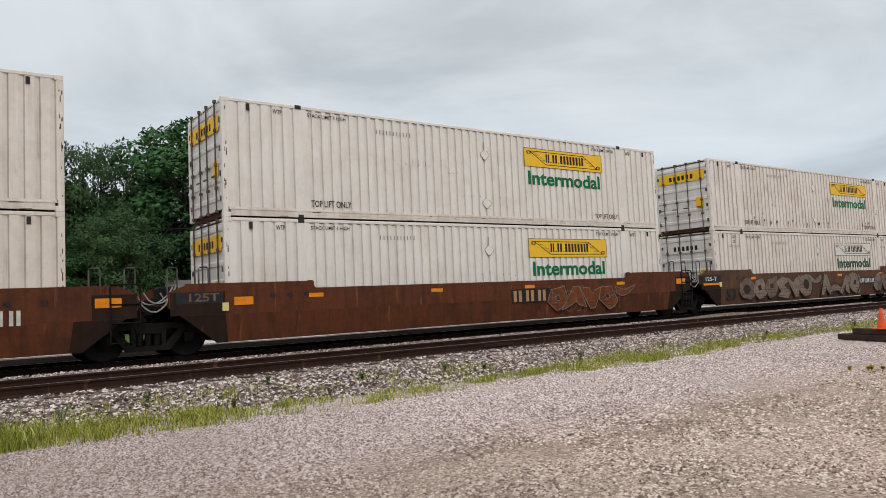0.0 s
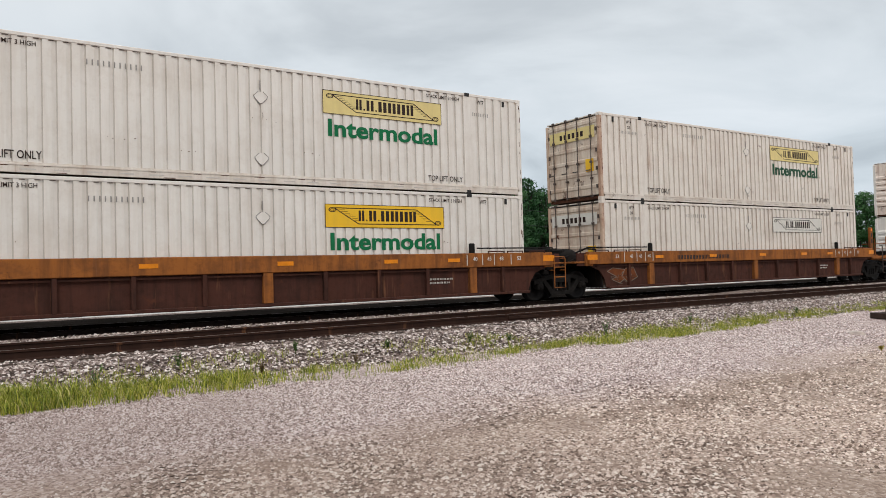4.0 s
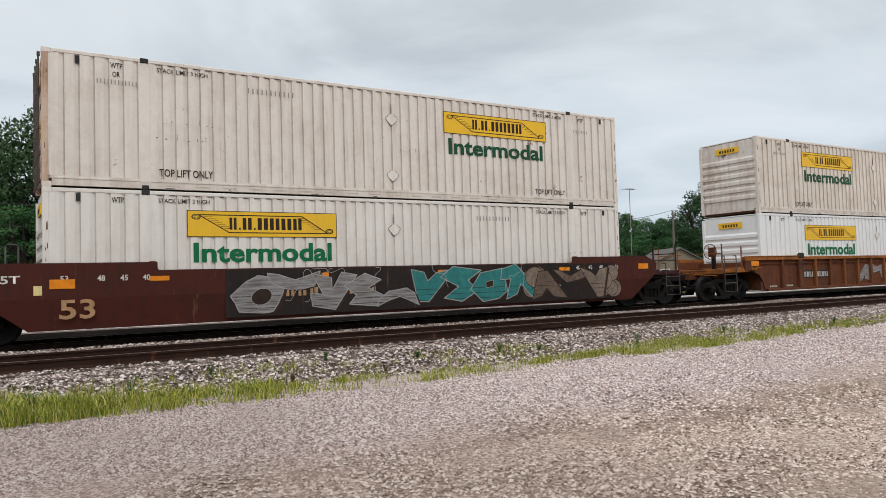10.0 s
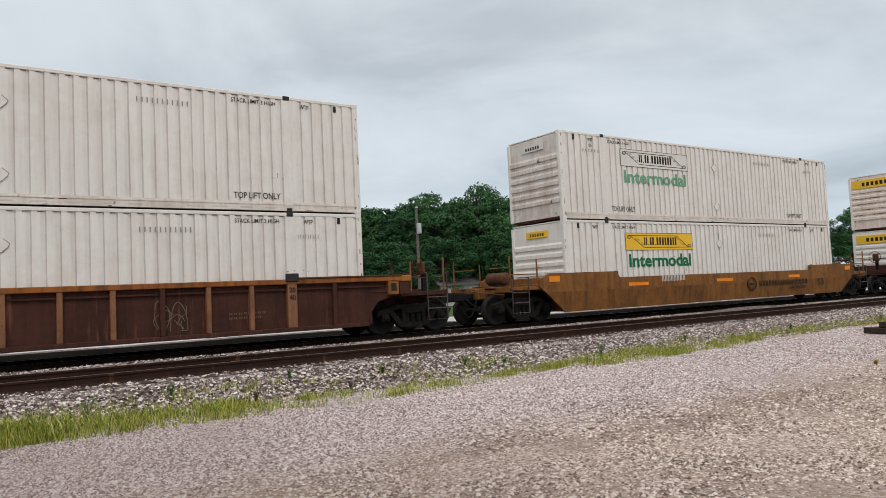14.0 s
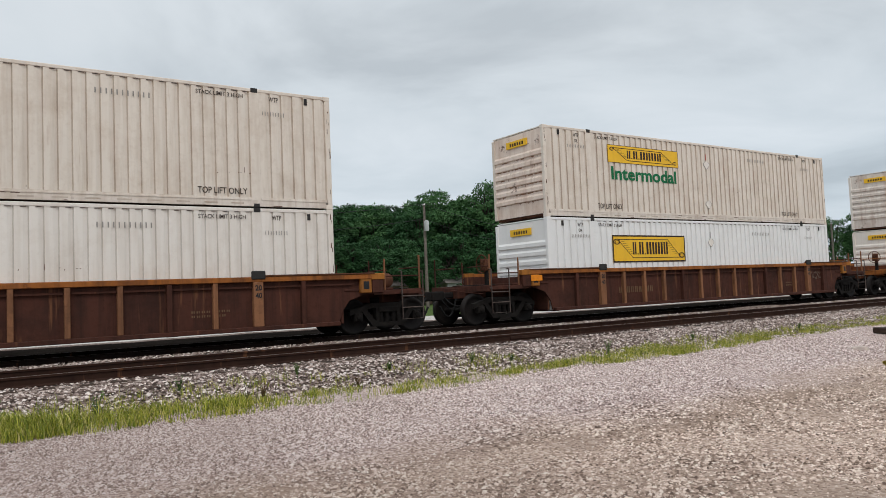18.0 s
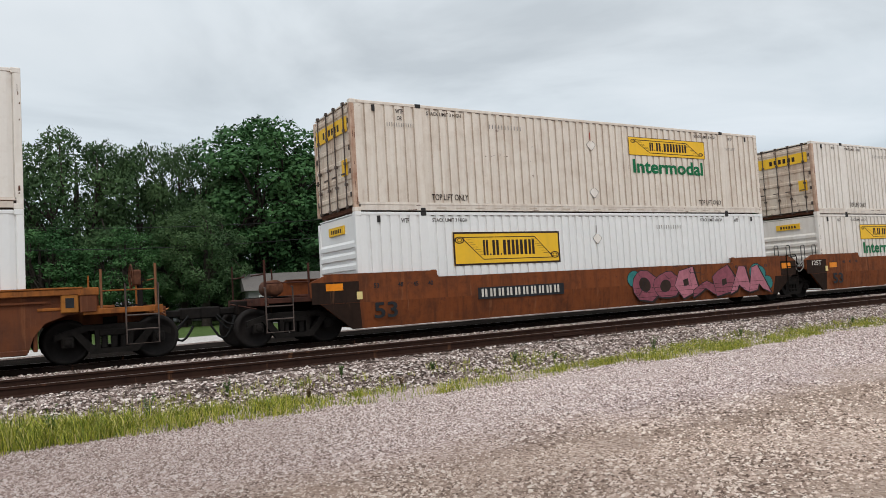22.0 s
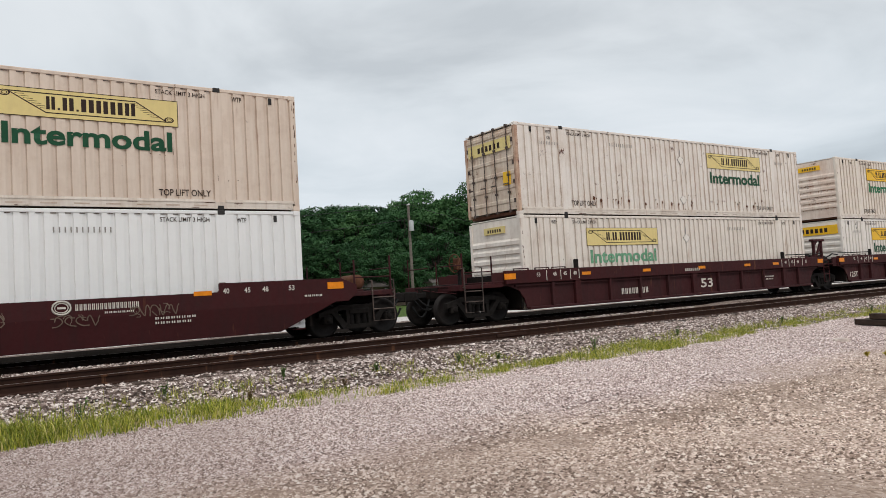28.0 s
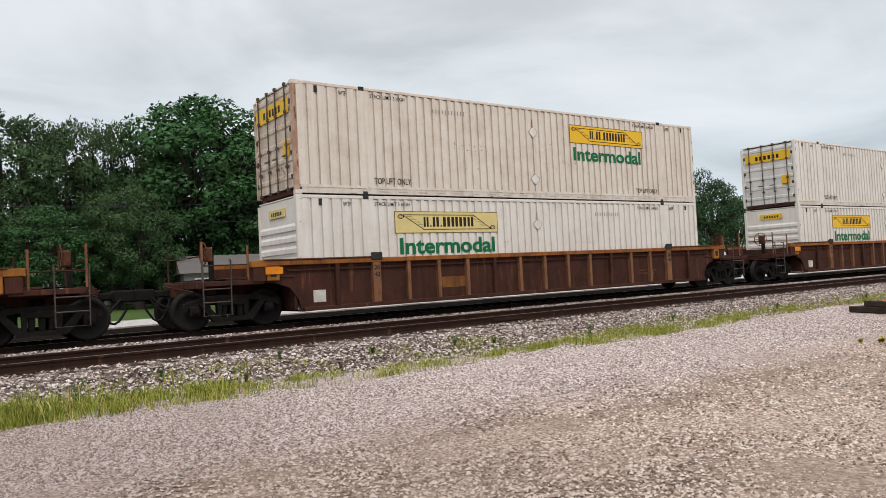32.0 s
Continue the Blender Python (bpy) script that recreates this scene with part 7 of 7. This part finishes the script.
def ties():
    me = boxes("tie", TIE, (-0.115, 0.115, -1.3, 1.3, -0.36, -0.168), bev=0.012)
    for name, mid in (("near_track_ties", NEAR_TRACK), ("train_track_ties", TRACK)):
        row = thing(name, "row of dark weathered wooden railway ties in ballast", "railway ties", kind="structure")
        rnd = random.Random(int(mid * 10))
        for i in range(118 if mid < 15 else 90):
            o = part("tie", me, row, (-4.0 + 0.52 * i + rnd.uniform(-0.03, 0.03), mid + rnd.uniform(-0.05, 0.05), rnd.uniform(-0.012, 0.004)))
            o.rotation_euler = (0, 0, rnd.uniform(-0.02, 0.02))
        far = Solid()
        for i in range(260):
            x = (-4.6 - 0.52 * i) if i % 2 else (58.0 + 0.52 * i)
            far.box(x - 0.115, x + 0.115, mid - 1.3, mid + 1.3, -0.36, -0.178)
        ob = part("far_ties", far.mesh("far_ties", TIE), row)
        ob["kind"] = "stuff"


ties()


def stone_material(name, stops, lot_toned=False):
    m, nt, b = shader(name, 0.95, 0.0, 0.2)
    geo = nt.nodes.new("ShaderNodeNewGeometry")
    col = ramp(nt, geo.outputs["Random Per Island"], stops)
    if lot_toned:
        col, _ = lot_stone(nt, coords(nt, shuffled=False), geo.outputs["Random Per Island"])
    link(nt, col, b.inputs["Base Color"])
    bump(nt, b, noise_tex(nt, coords(nt, shuffled=False), 60.0), 0.3, 0.01)
    return m


def stones(name, label, n, spot, size, mat, seed, ridged=False):
    """Loose half-sunk stones, each a small uneven block, in one mesh; ridged ones are broken along an edge."""
    rng = np.random.default_rng(seed)
    base = np.array([(1, 0, -0.3), (-1, 0, -0.3), (0, 1, -0.3), (0, -1, -0.3), (0, 0, 1)], float)
    faces = np.array([(0, 2, 4), (2, 1, 4), (1, 3, 4), (3, 0, 4)])
    if ridged:
        base = np.array([(1, 0, -0.3), (-1, 0, -0.3), (0, 1, -0.3), (0, -1, -0.3), (0.5, 0.25, 0.9), (-0.5, -0.2, 1.0)], float)
        faces = np.array([(0, 2, 4), (2, 1, 5), (2, 5, 4), (1, 3, 5), (3, 0, 4), (3, 4, 5)])
    nv, nf = len(base), len(faces)
    p = spot(rng, n)
    n = len(p)
    s = rng.uniform(size[0], size[1], (n, 1, 1)) * rng.uniform(0.35, 1.35, (n, nv, 1))
    a = rng.uniform(0, 6.283, n)
    rot = np.zeros((n, 3, 3))
    rot[:, 0, 0], rot[:, 0, 1], rot[:, 1, 0], rot[:, 1, 1], rot[:, 2, 2] = np.cos(a), -np.sin(a), np.sin(a), np.cos(a), 0.50
    rot[:, 0, 2] = rng.uniform(-0.4, 0.4, n)
    v = np.einsum("nij,kj->nki", rot, base) * s + p[:, None, :]
    f = faces[None] + nv * np.arange(n)[:, None, None]
    me = bpy.data.meshes.new(name)
    me.vertices.add(nv * n)
    me.vertices.foreach_set("co", v.ravel())
    me.loops.add(3 * nf * n)
    me.loops.foreach_set("vertex_index", f.ravel())
    me.polygons.add(nf * n)
    me.polygons.foreach_set("loop_start", np.arange(0, 3 * nf * n, 3))
    me.update(calc_edges=True)
    me.validate()
    me.materials.append(mat)
    return tagged(new(name, me), label, "stones", kind="stuff")


def on_lot(rng, n):
    d = 3.6 + 12.0 * rng.random(n) ** 1.3
    az = np.radians(33 + 41 * rng.uniform(-1, 1, n))
    round_about = rng.random(n) < 0.05
    d = np.where(round_about, 0.4 + 9.0 * rng.random(n) ** 0.6, d)
    az = np.where(round_about, rng.uniform(0, 6.283, n), az)
    x, y = d * np.sin(az), d * np.cos(az)
    # half of them on the looser strip along the track
    strip = rng.random(n) < 0.5
    y = np.where(strip, 6.8 + 4.4 * rng.random(n), y)
    x = np.where(strip, y * np.tan(np.radians(rng.uniform(-8, 67, n))), x)
    ok = y < 11.2
    for bx_, by_, rx, ry in BARE:
        ok &= (((x - bx_) / rx) ** 2 + ((y - by_) / ry) ** 2 > 1.2 * rng.random(n)) | (rng.random(n) < 0.5)
    x, y = x[ok], y[ok]
    z = np.array([LOT + min(0.03, 0.05 * (noise.noise((a * 0.21, b * 0.30, 0)) - 0.15) + 0.02 * noise.noise((a * 0.9, b * 1.1, 4))) for a, b in zip(x, y)])
    return np.stack([x, y, z + 0.004], 1)


def on_shoulder(rng, n):
    x = -3 + 52 * rng.random(n) ** 1.25
    y = NEAR_TRACK - 3.1 + 2.2 * rng.random(n)
    t = np.clip((y - (NEAR_TRACK - 2.75)) / 0.95, 0, 1)
    return np.stack([x, y, LOT + 0.01 + t * 0.29], 1)


def between(rng, n):
    x = -3 + 40 * rng.random(n) ** 1.2
    y = np.where(rng.random(n) < 0.85, NEAR_TRACK + 1.25 + 1.3 * rng.random(n), NEAR_TRACK - 1.3 + 0.5 * rng.random(n))
    return np.stack([x, y, np.where(y > NEAR_TRACK, np.interp(y, [NEAR_TRACK + 1.3, NEAR_TRACK + 1.7, NEAR_TRACK + 2.35, TRACK - 1.4], [-0.185, -0.09, -0.06, -0.175]), -0.168)], 1)


LOOSE = stone_material("loose_gravel", [(0.0, (0.17, 0.113, 0.088)), (0.25, (0.42, 0.30, 0.243)), (0.6, (0.69, 0.54, 0.47)), (1.0, (0.97, 0.86, 0.80))], True)
CRUSHED = stone_material("crushed_ballast", [(0.0, (0.045, 0.030, 0.025)), (0.3, (0.17, 0.120, 0.102)), (0.62, (0.38, 0.298, 0.264)), (0.85, (0.66, 0.57, 0.525)), (1.0, (0.84, 0.76, 0.71))])
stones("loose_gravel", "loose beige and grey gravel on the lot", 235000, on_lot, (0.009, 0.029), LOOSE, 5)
stones("ballast_stones", "grey crushed stone on the ballast shoulder", 62000, on_shoulder, (0.020, 0.046), CRUSHED, 6, True)
stones("track_stones", "grey crushed stone between the tracks", 14000, between, (0.018, 0.042), CRUSHED, 7, True)


def ground_rise(y):
    """Height of the ground at the foot of the ballast."""
    return LOT + 0.29 * min(1.0, max(0.0, (y - (NEAR_TRACK - 2.75)) / 0.95))


# stands of grass: middle x, y, half length, half width, clumps, blade height
STANDS = (
    (-0.6, 10.75, 1.7, 0.95, 1000, 0.22), (1.3, 10.75, 1.3, 0.95, 560, 0.18), (3.1, 10.6, 1.2, 0.90, 300, 0.14), (4.9, 10.4, 1.5, 0.65, 130, 0.12),
    (6.8, 10.3, 1.6, 0.55, 100, 0.10), (4.5, 11.7, 3.0, 0.30, 70, 0.11), (8.2, 11.5, 1.8, 0.40, 90, 0.10),
    (9.3, 10.75, 1.4, 0.50, 170, 0.09), (11.8, 10.75, 2.3, 0.72, 560, 0.11), (14.8, 11.0, 2.6, 0.72, 480, 0.10), (18.5, 11.15, 3.0, 0.60, 290, 0.10),
    (24.0, 11.2, 5.0, 0.45, 520, 0.10), (34.0, 11.3, 7.0, 0.45, 420, 0.11), (48.0, 11.4, 9.0, 0.45, 260, 0.12),
)


def grass_strip():
    m, nt, b = shader("grass_blades", 0.6, 0.0, 0.2)
    geo = nt.nodes.new("ShaderNodeNewGeometry")
    link(nt, ramp(nt, geo.outputs["Random Per Island"], [(0.0, (0.070, 0.105, 0.016)), (0.45, (0.245, 0.285, 0.033)), (0.8, (0.47, 0.45, 0.066)), (1.0, (0.58, 0.48, 0.23))]), b.inputs["Base Color"])
    rng = np.random.default_rng(11)
    s = Solid()
    for mx, my, rx, ry, clumps, high in STANDS:
        made = 0
        while made < clumps:
            u, w = rng.uniform(-1, 1, 2)
            if u * u + w * w > 1.0:
                continue
            x, y = mx + rx * u, my + ry * w
            if rng.random() > 0.10 + 2.6 * max(0.0, noise.noise((x * 1.1, y * 1.9, 2)) + 0.14) * max(0.0, 0.55 + 1.6 * noise.noise((x * 4.0, y * 5.0, 9))) or y > 12.25:
                continue
            made += 1
            rim = 1.0 - 0.55 * (u * u + w * w)
            tall = high * rng.uniform(0.45, 1.1) * (0.5 + rim)
            stalk = rng.random() < 0.07
            for _ in range(2 if stalk else int((4 + 9 * rng.random()) * (0.4 + rim))):
                px, py = x + 0.07 * rng.normal(), y + 0.06 * rng.normal()
                h = tall * (rng.uniform(1.3, 2.0) if stalk else rng.uniform(0.5, 1.2))
                z, a = ground_rise(py), rng.uniform(0, 6.28)
                bend = 0.2 if stalk else 0.55
                w2, dx, dy = rng.uniform(0.0022, 0.0058), bend * h * math.cos(a), bend * h * math.sin(a)
                ca, sa_ = math.cos(a + 1.2) * w2, math.sin(a + 1.2) * w2
                s.add([(px - ca, py - sa_, z), (px + ca, py + sa_, z), (px + dx * 0.4 + ca * 0.8, py + dy * 0.4 + sa_ * 0.8, z + 0.65 * h), (px + dx * 0.4 - ca * 0.8, py + dy * 0.4 - sa_ * 0.8, z + 0.65 * h), (px + dx, py + dy, z + h * 0.95)], [(0, 1, 2, 3), (3, 2, 4)])
    return tagged(new("grass", s.mesh("grass", m)), "strip of yellow-green grass and weeds along the ballast", "grass", kind="stuff")


grass_strip()


def weed(x, y, h, seed, mat):
    rnd = random.Random(seed)
    s = Solid()
    for k in range(7):
        a, l = rnd.uniform(0, 6.28), h * rnd.uniform(0.6, 1.0)
        tip = (0.25 * l * math.cos(a), 0.25 * l * math.sin(a), l)
        s.tube([(0, 0, 0), (tip[0] * 0.4, tip[1] * 0.4, l * 0.6), tip], [0.006, 0.005, 0.002], 4)
        for j in range(9):
            u = rnd.uniform(0.3, 1.0)
            p = Vector((tip[0] * u * u, tip[1] * u * u, l * u))
            d = Vector((rnd.gauss(0, 1), rnd.gauss(0, 1), rnd.uniform(0.0, 0.8))).normalized() * rnd.uniform(0.03, 0.07)
            q = d.cross(Vector((0, 0, 1))) * 0.35
            s.add([p, p + d * 0.5 + q, p + d, p + d * 0.5 - q], [(0, 1, 2, 3)])
    o = tagged(new("weed", s.mesh("weed", mat)), "small leafy weed at the edge of the ballast", "weed", "weeds along the ballast")
    o.location = (x, y, LOT + 0.28 * min(1, max(0, (y - (NEAR_TRACK - 2.6)) / 0.85)))


WEED_GREEN = plain("weed_leaf", (0.085, 0.145, 0.035), 0.6, 0.3)
WEED_BROWN = plain("dry_weed", (0.17, 0.11, 0.055), 0.7, 0.3)
for k, (x, y, h, dry) in enumerate([(2.9, 11.75, 0.34, 0), (5.6, 11.0, 0.22, 1), (11.8, 11.25, 0.45, 0), (4.9, 11.9, 0.26, 0), (6.6, 11.7, 0.22, 0), (8.4, 11.6, 0.26, 0), (9.3, 11.5, 0.24, 0), (15.0, 11.5, 0.3, 0), (1.6, 10.9, 0.4, 0), (3.9, 10.8, 0.32, 1), (0.4, 10.7, 0.42, 0), (19.5, 11.4, 0.3, 0), (24.5, 11.3, 0.35, 0)]):
    weed(x, y, h, 60 + k, WEED_BROWN if dry else WEED_GREEN)

WEED_YELLOW = plain("yellow_weed", (0.42, 0.33, 0.05), 0.7, 0.3)
for k, (x, y) in enumerate([(13.02, 6.14), (13.22, 5.93), (13.27, 5.90), (13.40, 5.96), (13.36, 5.76)]):
    weed(x, y, 0.075, 90 + k, WEED_YELLOW)


def motions():
    """The train runs past towards -x."""
    for ob, place, y, z in TRAIN:
        walk(ob, [(t, pose(place + shift - SPEED * t, y, z)) for t, shift in RUN])


motions()
